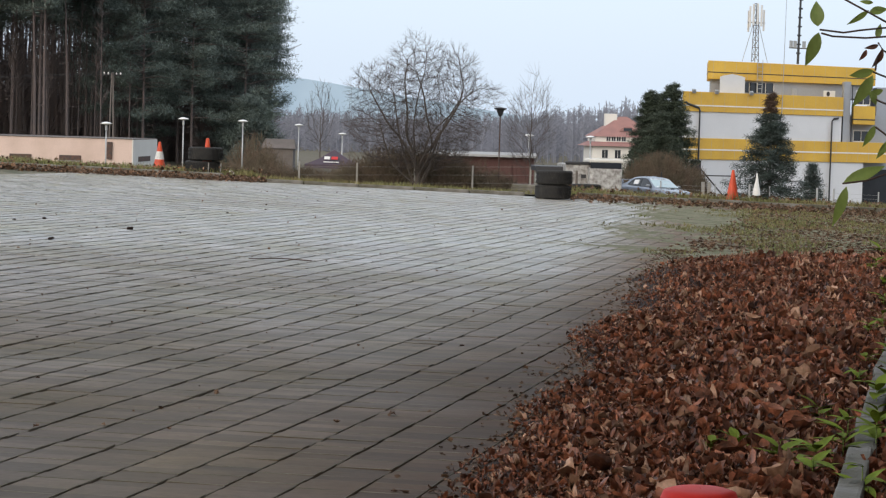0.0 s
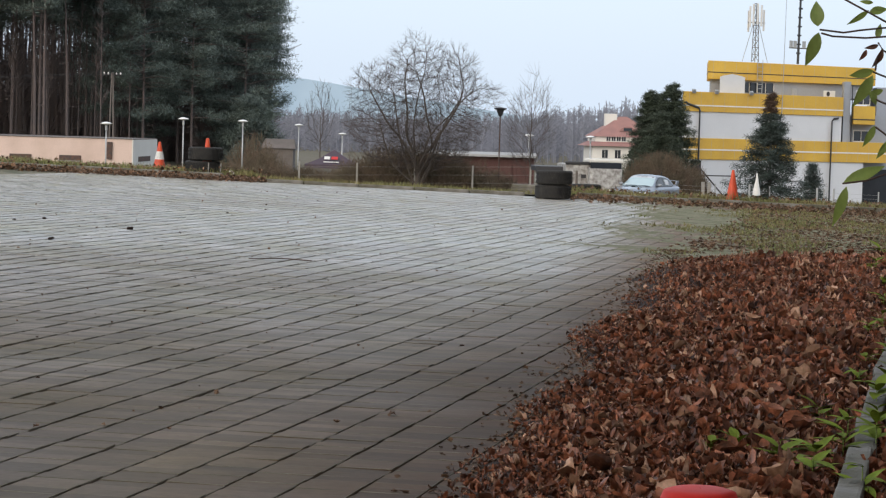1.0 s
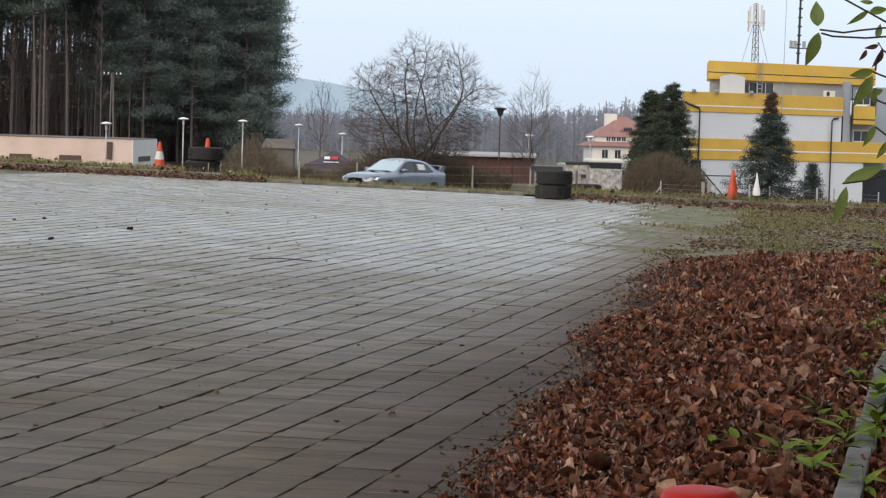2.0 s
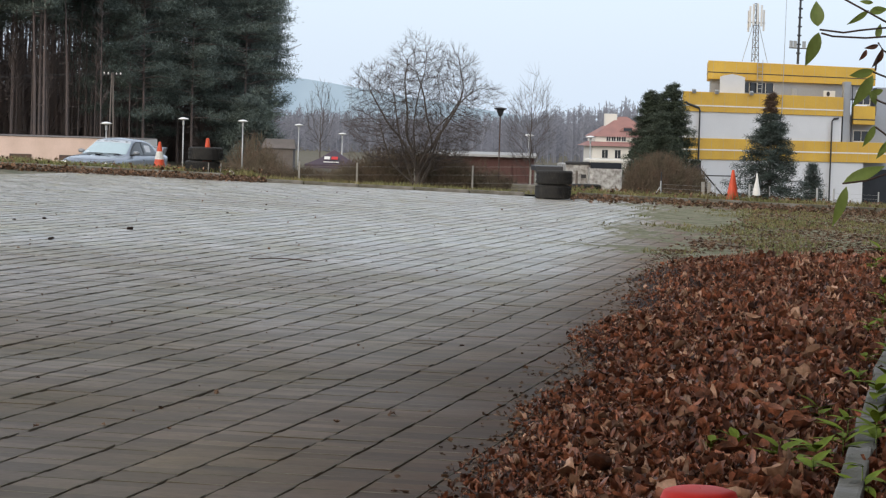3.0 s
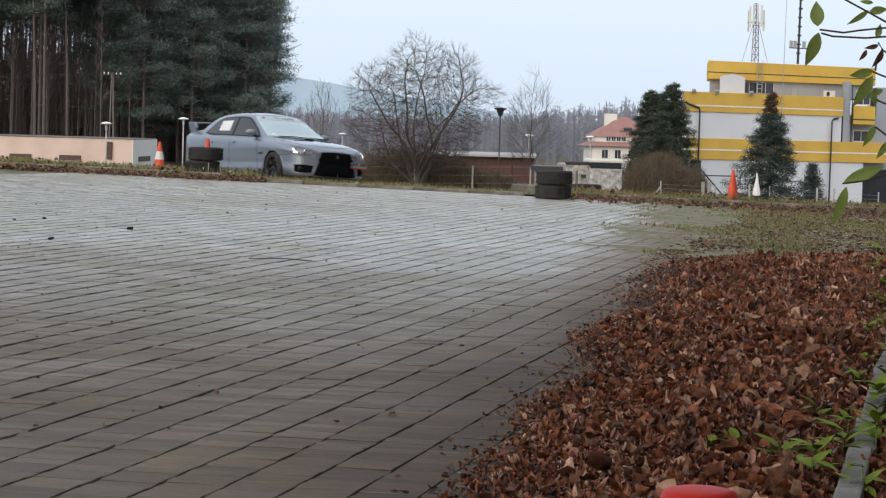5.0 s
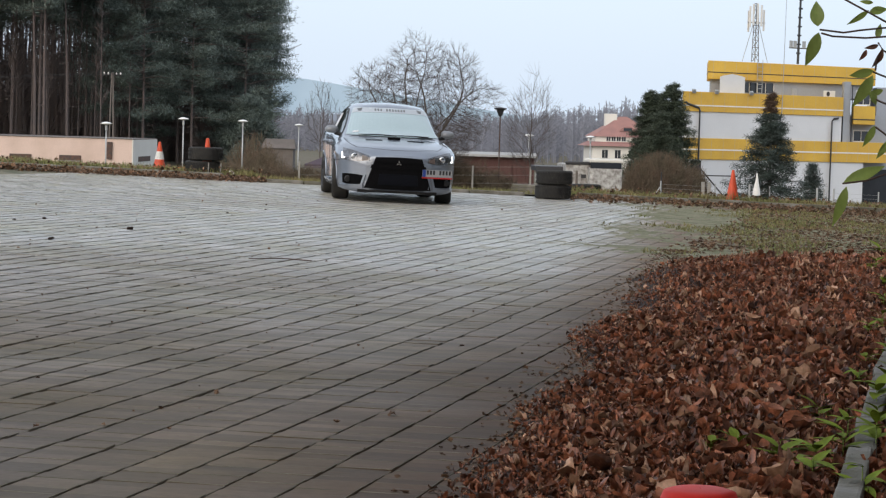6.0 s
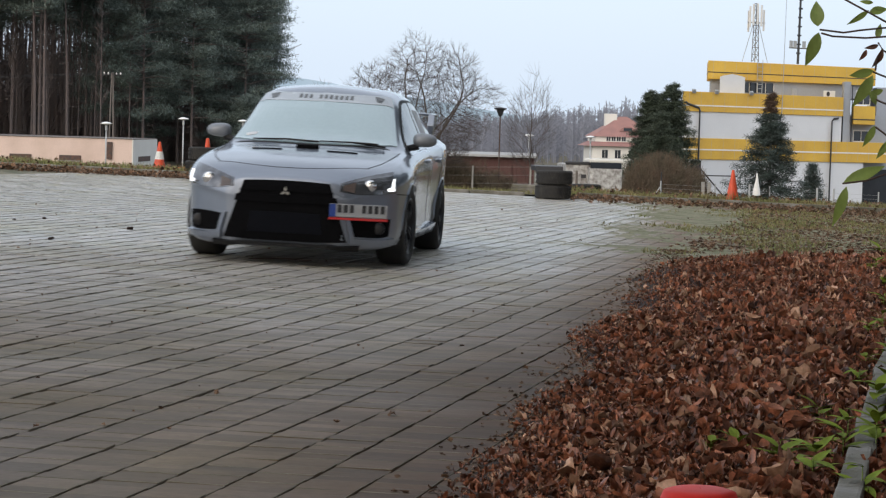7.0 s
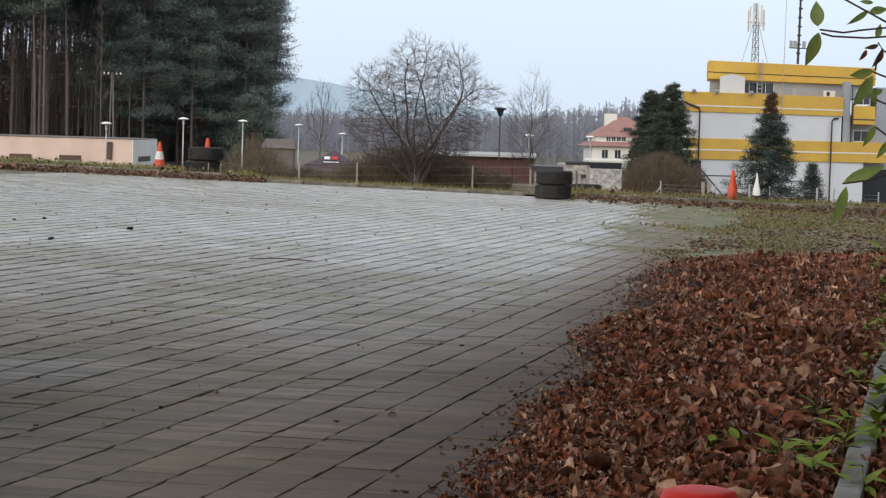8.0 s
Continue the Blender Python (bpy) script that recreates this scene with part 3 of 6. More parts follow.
LENS = glass("clear_lamp_lens", (0.92, 0.94, 0.95), 0.05)
REFLECTOR = mat("lamp_reflector", (0.26, 0.265, 0.28), 0.22, metal=0.8, spread=0.25, scale=14, fine=60, bump=0.2, second=(0.12, 0.12, 0.13))
AMBER = mat("amber_indicator", (0.14, 0.11, 0.10), 0.2, spread=0.15, scale=20, fine=90, bump=0)
DRL = glow("daytime_lamp", (0.95, 0.97, 1.0), 1.5)
PLATE_WHITE = mat("white_plate", (0.36, 0.37, 0.39), 0.4, spread=0.05, scale=20, fine=100, bump=0)
PLATE_BLUE = mat("blue_plate_strip", (0.03, 0.07, 0.32), 0.4, spread=0.1, scale=20, fine=100, bump=0)
PLATE_INK = mat("plate_ink", (0.03, 0.03, 0.035), 0.5, spread=0.1, scale=20, fine=100, bump=0)
RED_STRIP = mat("red_plate_holder", (0.55, 0.03, 0.03), 0.4, spread=0.1, scale=20, fine=100, bump=0)
TAIL_RED = mat("tail_lamp_red", (0.35, 0.015, 0.015), 0.12, spread=0.15, scale=20, fine=80, bump=0)
BANNER = mat("pale_sun_strip", (0.50, 0.55, 0.61), 0.25, spread=0.06, scale=8, fine=80, bump=0, spec=0.8)
BANNER_INK = mat("sun_strip_lettering", (0.12, 0.13, 0.14), 0.3, spread=0.1, scale=8, fine=80, bump=0)
CHROME = mat("bright_metal", (0.70, 0.70, 0.72), 0.15, metal=1.0, spread=0.05, scale=9, fine=60, bump=0)
RIM = mat("dark_alloy_rim", (0.035, 0.035, 0.038), 0.35, metal=0.6, spread=0.2, scale=20, fine=90, bump=0)
DISC = mat("brake_disc_steel", (0.35, 0.34, 0.33), 0.4, metal=0.9, spread=0.15, scale=20, fine=90, bump=0)
SHEET = mat("white_paper_sheet", (0.72, 0.73, 0.76), 0.5, spread=0.1, scale=8, fine=60, bump=0)
SHEET_INK = mat("yellow_sheet_print", (0.60, 0.52, 0.12), 0.5, spread=0.1, scale=8, fine=60, bump=0)
COOLER = mat("intercooler_fins", (0.005, 0.006, 0.010), 0.7, metal=0.0, spread=0.3, scale=30, fine=200, bump=0.4, spec=0.1)

SX = [-2.27, -2.22, -2.10, -1.9, -1.7, -1.5, -1.25, -1.0, -.6, -.2, .15, .5, .85, 1.05, 1.3, 1.6, 1.85, 2.0, 2.1, 2.18, 2.24]
SW = [.55, .72, .82, .87, .885, .898, .905, .885, .872, .87, .87, .875, .882, .892, .905, .90, .87, .82, .75, .63, .40]
SB = [.42, .34, .28, .22, .19, .175, .17, .17, .17, .17, .17, .17, .17, .17, .17, .165, .155, .145, .14, .14, .16]
BZ = [.90, 1.0, 1.05, 1.05, 1.04, 1.03, 1.02, 1.01, .99, .975, .96, .94, .92, .90, .876, .842, .80, .77, .738, .70, .65]
BW = [.48, .64, .72, .75, .765, .775, .78, .785, .79, .79, .785, .78, .775, .775, .78, .76, .71, .65, .58, .49, .31]
RW = [.40, .55, .62, .62, .6, .575, .56, .565, .57, .57, .565, .60, .66, .62, .58, .55, .52, .48, .42, .35, .22]
RZ = [.95, 1.05, 1.09, 1.10, 1.14, 1.26, 1.37, 1.405, 1.425, 1.42, 1.378, 1.185, .975, .932, .908, .873, .832, .804, .772, .73, .672]
CZ = [.97, 1.07, 1.105, 1.12, 1.17, 1.30, 1.43, 1.475, 1.50, 1.495, 1.46, 1.28, 1.035, .955, .928, .892, .852, .824, .79, .745, .685]


def smooth_interp(x, knots):
    out = 0
    for d, w in ((-0.09, 0.12), (-0.045, 0.22), (0, 0.32), (0.045, 0.22), (0.09, 0.12)):
        out = out + w * np.interp(x + d, SX, knots)
    return out


def catmull(p, n):
    """Points of a smooth line through p, n to a segment."""
    p = np.array(p, float)
    e = np.vstack([2 * p[0] - p[1], p, 2 * p[-1] - p[-2]])
    out = []
    for i in range(1, len(e) - 2):
        for k in range(n):
            t = k / n
            a, b, c, d = e[i - 1:i + 3]
            out.append(0.5 * (2 * b + (c - a) * t + (2 * a - 5 * b + 4 * c - d) * t * t + (3 * b - a - 3 * c + d) * t ** 3))
    out.append(e[-2])
    return np.array(out)


def car_shell():
    """The painted shell as a loft of cross-sections along the car."""
    xs = np.unique(np.round(np.concatenate([np.linspace(-2.27, 2.0, 124), np.linspace(2.0, 2.24, 14)]), 4))
    bm = bmesh.new()
    rings = []
    for x in xs:
        w, zb, bz, bw, rw, rz, cz = (float(smooth_interp(x, k)) for k in (SW, SB, BZ, BW, RW, RZ, CZ))
        mid = min(0.56, bz - 0.22)
        half = [(0, zb), (0.80 * w, zb), (0.962 * w, zb + 0.07), (0.982 * w, mid - 0.11), (w * 0.992, mid + 0.05), (w, bz - 0.105), ((w * 0.55 + bw * 0.45), bz - 0.03), (bw, bz + 0.005),
                (0.5 * (bw + rw) + 0.012, 0.5 * (bz + rz) + 0.004), (rw, rz), (0.55 * rw, rz + 0.74 * (cz - rz)), (0, cz)]
        pts = catmull(half, 5)
        ring = [bm.verts.new((x, p[0], p[1])) for p in pts] + [bm.verts.new((x, -p[0], p[1])) for p in pts[-2:0:-1]]
        rings.append(ring)
    n = len(rings[0])
    for a, b in zip(rings, rings[1:]):
        for k in range(n):
            bm.faces.new((a[k], a[(k + 1) % n], b[(k + 1) % n], b[k]))
    for ring, s in ((rings[0], -1), (rings[-1], 1)):
        # rounded end caps
        c = Vector((0, 0, 0))
        for v in ring:
            c += v.co / n
        last = ring
        for q, out in ((0.72, 0.018), (0.4, 0.03), (0.12, 0.034)):
            inner = [bm.verts.new((v.co.x + s * out, c.y + (v.co.y - c.y) * q, c.z + (v.co.z - c.z) * q)) for v in ring]
            for k in range(n):
                bm.faces.new((last[k], last[(k + 1) % n], inner[(k + 1) % n], inner[k]))
            last = inner
        bm.faces.new(last)
    bmesh.ops.recalc_face_normals(bm, faces=bm.faces)
    return bm


AXLES, ARCH_R, HUB_Z = (1.325, -1.325), 0.355, 0.325


def cut_arches(bm):
    for ax in AXLES:
        for v in bm.verts:
            if abs(v.co.y) > 0.5 and v.co.z < 0.9:
                d = Vector((v.co.x - ax, v.co.z - HUB_Z))
                if abs(d.length - ARCH_R) < 0.024:
                    d = d.normalized() * ARCH_R
                    v.co.x, v.co.z = ax + d.x, HUB_Z + d.y
        gone = [f for f in bm.faces if abs(f.calc_center_median().y) > 0.48 and math.hypot(f.calc_center_median().x - ax, f.calc_center_median().z - HUB_Z) < ARCH_R - 0.003]
        bmesh.ops.delete(bm, geom=gone, context="FACES")


class Skin:
    """Lays panels on the shell: outlines seen along an axis, dropped on to it."""

    def __init__(self, bm):
        self.tree = BVHTree.FromBMesh(bm)

    def drop(self, p, axis, side, lift):
        a, b = p
        if axis == "x":
            o, d = Vector((3 * side, a, b)), Vector((-side, 0, 0))
        elif axis == "y":
            o, d = Vector((a, 3 * side, b)), Vector((0, -side, 0))
        else:
            o, d = Vector((a, b, 3)), Vector((0, 0, -1))
        hit, n, _, _ = self.tree.ray_cast(o, d)
        if hit is None:
            hit, n, _, _ = self.tree.find_nearest(o + d * 1.2)
        if n.dot(d) > 0:
            n = -n
        return hit + n * lift

    def panel(self, name, upper, lower, axis, material, parent, side=1, lift=0.006, thick=0.02, nu=5, nv=5, label=""):
        up, low = catmull(upper, nu) if len(upper) > 2 else np.linspace(upper[0], upper[1], nu * 2 + 1), catmull(lower, nu) if len(lower) > 2 else np.linspace(lower[0], lower[1], nu * 2 + 1)
        bm = bmesh.new()
        grid = [[self.drop(u * (1 - t) + w * t, axis, side, lift) for u, w in zip(up, low)] for t in np.linspace(0, 1, nv + 1)]
        vs = [[bm.verts.new(p) for p in row] for row in grid]
        for r, s in zip(vs, vs[1:]):
            for k in range(len(r) - 1):
                bm.faces.new((r[k], r[k + 1], s[k + 1], s[k]))
        # rim that turns down to the shell
        loop = vs[0] + [r[-1] for r in vs[1:]] + vs[-1][-2::-1] + [r[0] for r in vs[-2:0:-1]]
        centre = sum((v.co for v in loop), Vector()) / len(loop)
        bm.normal_update()
        face_n = sum((f.normal for f in bm.faces), Vector()).normalized()
        want = {"x": Vector((side, 0, 0)), "y": Vector((0, side, 0)), "z": Vector((0, 0, 1))}[axis]
        if face_n.dot(want) < 0:
            face_n = -face_n
        low_ring = [bm.verts.new(v.co - face_n * thick + (v.co - centre).normalized() * 0.002) for v in loop]
        for k in range(len(loop)):
            bm.faces.new((loop[k], loop[(k + 1) % len(loop)], low_ring[(k + 1) % len(loop)], low_ring[k]))
        return part(name, bm, material, parent, label, smooth=False)


def mirrored(rows, s):
    return [(a * s, b) for a, b in rows]


def build_wheel(parent, x, s):
    hub = bmesh.new()
    lathe([(0.0, 0.085), (0.045, 0.085), (0.06, 0.07), (0.06, 0.02)], 20, "y", hub)
    wheel = part("wheel", hub, RIM, parent, smooth=True)
    tyre = [(0.222, -0.10), (0.25, -0.118), (0.29, -0.124), (0.312, -0.112), (0.325, -0.085), (0.327, 0), (0.325, 0.085), (0.312, 0.112), (0.29, 0.124), (0.25, 0.118), (0.222, 0.10), (0.222, -0.10)]
    part("tyre", lathe(tyre, 48, "y"), RUBBER, wheel, "black low-profile road tyre", smooth=True)
    rim = bmesh.new()
    lathe([(0.224, -0.10), (0.224, 0.10), (0.236, 0.112), (0.228, 0.118), (0.212, 0.10), (0.205, -0.09)], 40, "y", rim)
    for k in range(5):
        for off in (-0.13, 0.13):
            t = k * 2 * math.pi / 5
            a0, a1 = t + off * 1.6, t + off
            p = [Vector((0.055 * math.cos(a0), 0.075, 0.055 * math.sin(a0))), Vector((0.13 * math.cos(t + off * 1.1), 0.09, 0.13 * math.sin(t + off * 1.1))), Vector((0.215 * math.cos(a1), 0.085, 0.215 * math.sin(a1)))]
            tube([(p[0], 0.019), (p[1], 0.016), (p[2], 0.017)], 6, rim)
    part("rim", rim, RIM, wheel, "dark five-spoke alloy rim", smooth=True)
    part("brake_disc", lathe([(0.05, 0.01), (0.17, 0.01), (0.17, -0.02), (0.05, -0.02)], 32, "y"), DISC, wheel, "bare steel brake disc")
    return wheel


def build_car():
    car = thing("car", Matrix.Identity(4), "silver-grey sports saloon with black grille and rear wing", "car")
    shell = car_shell()
    skin = Skin(shell)
    cut_arches(shell)
    body = part("body", shell, PAINT, car, "silver-grey metallic body shell", smooth=True)
    # dark arches and floor
    for ax in AXLES:
        for s in (1, -1):
            bm = bmesh.new()
            prof = []
            for k in range(19):
                t = math.pi * (k / 18) * 1.16 - 0.25
                prof.append((ax + (ARCH_R + 0.006) * math.cos(t), HUB_Z + (ARCH_R + 0.006) * math.sin(t)))
            ya, yb = s * 0.50, s * 0.872
            a = [bm.verts.new((x, ya, z)) for x, z in prof]
            b = [bm.verts.new((x, yb, z)) for x, z in prof]
            for k in range(18):
                bm.faces.new((a[k], a[k + 1], b[k + 1], b[k]))
            bm.faces.new(a)
            part("arch_liner", bm, BLACK, car)
            lip = bmesh.new()
            outer = []
            for k in range(25):
                t = math.pi * k / 24 * 1.04 - 0.06
                x, z = ax + ARCH_R * math.cos(t), HUB_Z + ARCH_R * math.sin(t)
                q = skin.drop((ax + (ARCH_R + 0.02) * math.cos(t), HUB_Z + (ARCH_R + 0.02) * math.sin(t)), "y", s, 0.0)
                outer.append((Vector((x, q.y, z)), 0.011))
            tube(outer, 6, lip)
            part("arch_lip", lip, PAINT, car, smooth=True)
    part("floor_pan", box(4.0, 1.05, 0.05, (0, 0, 0.135)), BLACK, car)
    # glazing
    part_screen = skin.panel("windscreen", [(.14, -.565), (.225, -.35), (.26, 0), (.225, .35), (.14, .565)], [(.84, -.70), (.99, -.4), (1.035, 0), (.99, .4), (.84, .70)], "z", SCREEN, car, lift=0.008, nu=6, nv=12, label="green-tinted windscreen with pale sky sheen painted in")
    skin.panel("sun_strip", [(.145, -.55), (.23, -.33), (.263, 0), (.23, .33), (.145, .55)], [(.285, -.585), (.37, -.35), (.405, 0), (.37, .35), (.285, .585)], "z", BANNER, part_screen, lift=0.012, thick=0.003, nu=6, nv=2, label="pale strip across the top of the windscreen")
    for k in range(11):
        y = -0.225 + k * 0.045
        if k == 3:
            continue
        skin.panel("lettering_bar", [(.305 - 0.4 * y * y, y - .012), (.305 - 0.4 * y * y, y + .012)], [(.365 - 0.4 * y * y, y - .012), (.365 - 0.4 * y * y, y + .012)], "z", BANNER_INK, part_screen, lift=0.016, thick=0.003, nu=1, nv=1)
    for s in (1, -1):
        skin.panel("lettering_bar", [(.225, s * .46 - .04), (.225, s * .46 + .04)], [(.30, s * .46 - .02), (.30, s * .46 + .02)], "z", BANNER_INK, part_screen, lift=0.016, thick=0.003, nu=1, nv=1)
    skin.panel("vignette_sticker", [(.80, -.60), (.80, -.51)], [(.84, -.60), (.84, -.51)], "z", SHEET, part_screen, lift=0.013, thick=0.003, nu=1, nv=1, label="small white sticker low on the windscreen")
    skin.panel("rear_window", [(-1.22, -.50), (-1.24, 0), (-1.22, .50)], [(-1.72, -.55), (-1.76, 0), (-1.72, .55)], "z", SIDE_GLASS, car, lift=0.007, nu=5, nv=6, label="dark rear window")
    for s in (1, -1):
        skin.panel("window_trim", [(-1.37, 1.10), (-1.18, 1.265), (-.9, 1.362), (-.45, 1.385), (.02, 1.358), (.34, 1.19), (.64, .985)], [(-1.42, 1.045), (-1.18, 1.01), (-.9, 1.0), (-.45, .985), (.02, .97), (.34, .958), (.67, .95)], "y", BLACK, car, s, lift=0.004, nu=5, nv=8, label="black window surround")
        skin.panel("front_side_window", [(-.30, 1.355), (-.05, 1.345), (.12, 1.29), (.32, 1.17), (.55, 1.015)], [(-.30, 1.0), (-.08, .99), (.14, .98), (.36, .97), (.57, .965)], "y", SIDE_GLASS, car, s, lift=0.009, nu=5, nv=8, label="dark front side window")
        rear = skin.panel("rear_side_window", [(-1.31, 1.125), (-1.12, 1.255), (-.9, 1.335), (-.6, 1.362), (-.37, 1.36)], [(-1.35, 1.06), (-1.14, 1.03), (-.9, 1.02), (-.62, 1.01), (-.37, 1.002)], "y", SIDE_GLASS, car, s, lift=0.009, nu=5, nv=8, label="dark rear side window")
        skin.panel("paper_sheet", [(-.92, 1.29), (-.52, 1.30)], [(-.92, 1.09), (-.52, 1.085)], "y", SHEET, rear, s, lift=0.012, thick=0.003, nu=2, nv=2, label="white printed sheet in the window")
        # seams, handles, trim along the side
        for x0, x1 in ((0.74, 0.70), (-.335, -.335), (-1.02, -1.20)):
            skin.panel("door_gap", [(x1 - .004, .955), (x1 + .004, .955)], [(x0 - .004, .30), (x0 + .004, .30)], "y", SEAM, car, s, lift=0.002, thick=0.004, nu=1, nv=14)
        for x in (-.22, -1.05):
            skin.panel("door_handle", [(x - .09, .862), (x, .87), (x + .09, .858)], [(x - .09, .832), (x, .832), (x + .09, .832)], "y", PAINT, car, s, lift=0.03, thick=0.03, nu=3, nv=2)
        skin.panel("side_skirt", [(-.93, .28), (0, .265), (.93, .28)], [(-.93, .205), (0, .20), (.93, .205)], "y", PAINT, car, s, lift=0.035, thick=0.05, nu=6, nv=3, label="flared silver side skirt")
        skin.panel("fender_vent", [(.78, .63), (.92, .65)], [(.80, .60), (.93, .60)], "y", BLACK, car, s, lift=0.004, nu=2, nv=1)
        # mirror
        m = bmesh.new()
        bmesh.ops.create_uvsphere(m, u_segments=20, v_segments=12, radius=1.0)
        for v in m.verts:
            v.co = Vector((max(v.co.x, -0.35) * 0.085, math.copysign(abs(v.co.y) ** 0.7, v.co.y) * 0.105, math.copysign(abs(v.co.z) ** 0.8, v.co.z) * (0.064 if v.co.z > 0 else 0.055) * (1 - 0.18 * v.co.y * s)))
            v.co += Vector((0.50, s * 0.905, 1.035))
        mirror = part("wing_mirror", m, SATIN, car, smooth=True)
        tube([((0.56, s * .74, .955), .03), ((0.53, s * .79, .97), .028), ((0.51, s * .85, .985), .03)], 8, arm := bmesh.new())
        part("mirror_arm", arm, BLACK, mirror, "black mirror foot")
        # lamps
        lamp = skin.panel("headlight", mirrored([(.43, .675), (.56, .718), (.68, .752), (.80, .778)], s), mirrored([(.43, .612), (.56, .592), (.68, .595), (.835, .615)], s), "x", REFLECTOR, car, lift=0.004, nu=6, nv=5, label="swept-back headlight with bright reflector")
        skin.panel("indicator", mirrored([(.455, .655), (.54, .682)], s), mirrored([(.455, .618), (.54, .602)], s), "x", AMBER, lamp, lift=0.008, thick=0.004, nu=2, nv=2, label="amber indicator bulb behind the lens")
        bowl = skin.drop((s * .65, .66), "x", 1, 0.01)
        part("lamp_bowl", tube([(bowl + Vector((-0.02, 0, 0)), 0.05), (bowl, 0.048), (bowl + Vector((0.004, 0, 0)), 0.03)], 18), CHROME, lamp, smooth=True)
        skin.panel("daytime_lamp", mirrored([(.812, .715), (.822, .72)], s), mirrored([(.812, .632), (.826, .635)], s), "x", DRL, lamp, lift=0.012, thick=0.006, nu=2, nv=3, label="lit white daytime running light")
        skin.panel("daytime_lamp_foot", mirrored([(.785, .645), (.81, .645)], s), mirrored([(.785, .628), (.81, .63)], s), "x", DRL, lamp, lift=0.012, thick=0.006, nu=2, nv=2)
        fog = skin.panel("fog_lamp_recess", mirrored([(.50, .385), (.62, .40), (.74, .405), (.81, .40)], s), mirrored([(.545, .255), (.62, .25), (.74, .25), (.80, .265)], s), "x", MESH_BLACK, car, lift=0.003, nu=4, nv=3, label="black bumper recess")
        c = skin.drop((s * .725, .325), "x", 1, 0.012)
        part("fog_lamp", tube([(c + Vector((-0.03, 0, 0)), .05), (c, .048), (c + Vector((.006, 0, 0)), .034)], 18), RIM, fog, "round fog lamp", smooth=True)
        skin.panel("bumper_lip", mirrored([(.51, .245), (.66, .238), (.82, .25)], s), mirrored([(.51, .20), (.66, .195), (.83, .205)], s), "x", PAINT, car, lift=0.03, thick=0.05, nu=4, nv=3, label="silver lower bumper lip")
        skin.panel("bumper_blade", mirrored([(.475, .40), (.50, .405)], s), mirrored([(.525, .205), (.56, .205)], s), "x", PAINT, car, lift=0.028, thick=0.045, nu=2, nv=5, label="silver blade between grille and recess")
        # rear lamps
        skin.panel("tail_lamp", mirrored([(.52, .99), (.62, 1.0), (.72, .98)], s), mirrored([(.50, .83), (.62, .80), (.74, .80)], s), "x", TAIL_RED, car, -1, lift=0.006, nu=4, nv=4, label="red tail lamp")
        skin.panel("bumper_side_gap", [(1.58, .595), (1.74, .60), (1.9, .605)], [(1.58, .588), (1.74, .592), (1.9, .598)], "y", SEAM, car, s, lift=0.002, thick=0.004, nu=3, nv=1)
    # front grille
    grille = skin.panel("grille", [(-.345, .664), (-.17, .672), (0, .675), (.17, .672), (.345, .664)], [(-.495, .205), (-.25, .195), (0, .195), (.25, .195), (.495, .205)], "x", MESH_BLACK, car, lift=0.004, nu=5, nv=12, label="large black mesh grille")
    skin.panel("grille_bar", [(-.40, .555), (0, .56), (.40, .555)], [(-.415, .50), (0, .50), (.415, .50)], "x", MESH_BLACK, grille, lift=0.016, thick=0.02, nu=5, nv=2)
    skin.panel("grille_bar", [(-.37, .60), (0, .605), (.37, .60)], [(-.375, .585), (0, .59), (.375, .585)], "x", MESH_BLACK, grille, lift=0.012, thick=0.016, nu=5, nv=1)
    skin.panel("intercooler", [(-.28, .42), (0, .425), (.28, .42)], [(-.30, .26), (0, .26), (.30, .26)], "x", COOLER, grille, lift=0.009, thick=0.008, nu=5, nv=3, label="dark blue-grey finned intercooler")
    skin.panel("splitter", [(-.58, .178), (0, .176), (.58, .178)], [(-.58, .157), (0, .155), (.58, .157)], "x", BLACK, car, lift=0.025, thick=0.04, nu=5, nv=1, label="black front splitter")
    c = skin.drop((0, .585), "x", 1, 0.03)
    em = bmesh.new()
    for k in range(3):
        t = math.pi / 2 + k * 2 * math.pi / 3
        u, w = Vector((0, math.cos(t), math.sin(t))), Vector((0, -math.sin(t), math.cos(t)))
        vs = [em.verts.new(c + u * a + w * b + Vector((d, 0, 0))) for d in (0, 0.008) for a, b in ((0, 0), (.021, .012), (.042, 0), (.021, -.012))]
        em.faces.new(vs[4:]), em.faces.new(vs[:4][::-1])
        for i in range(4):
            em.faces.new((vs[i], vs[(i + 1) % 4], vs[4 + (i + 1) % 4], vs[4 + i]))
    part("badge", em, DISC, grille, "bright metal badge on the grille")
    # plate, mounted off centre
    p0 = skin.drop((.58, .49), "x", 1, 0.05)
    turn = pose(p0.x, .58, .462, 0, 0, 12)
    plate = part("number_plate", box(0.012, 0.46, 0.105, (0, 0, -.052)), PLATE_WHITE, car, "white number plate with a blue end", bevel=0.004)
    plate.matrix_basis = turn
    part("plate_strip", box(0.004, 0.05, 0.10, (0.008, -.205, -.05)), PLATE_BLUE, plate)
    for k in range(8):
        if k == 3:
            continue
        part("plate_bar", box(0.004, 0.030, 0.062, (0.008, -.15 + k * .049, -.016)), PLATE_INK, plate)
    part("plate_holder", box(0.02, 0.47, 0.018, (0.002, 0, -.074)), RED_STRIP, plate, "red strip under the plate")
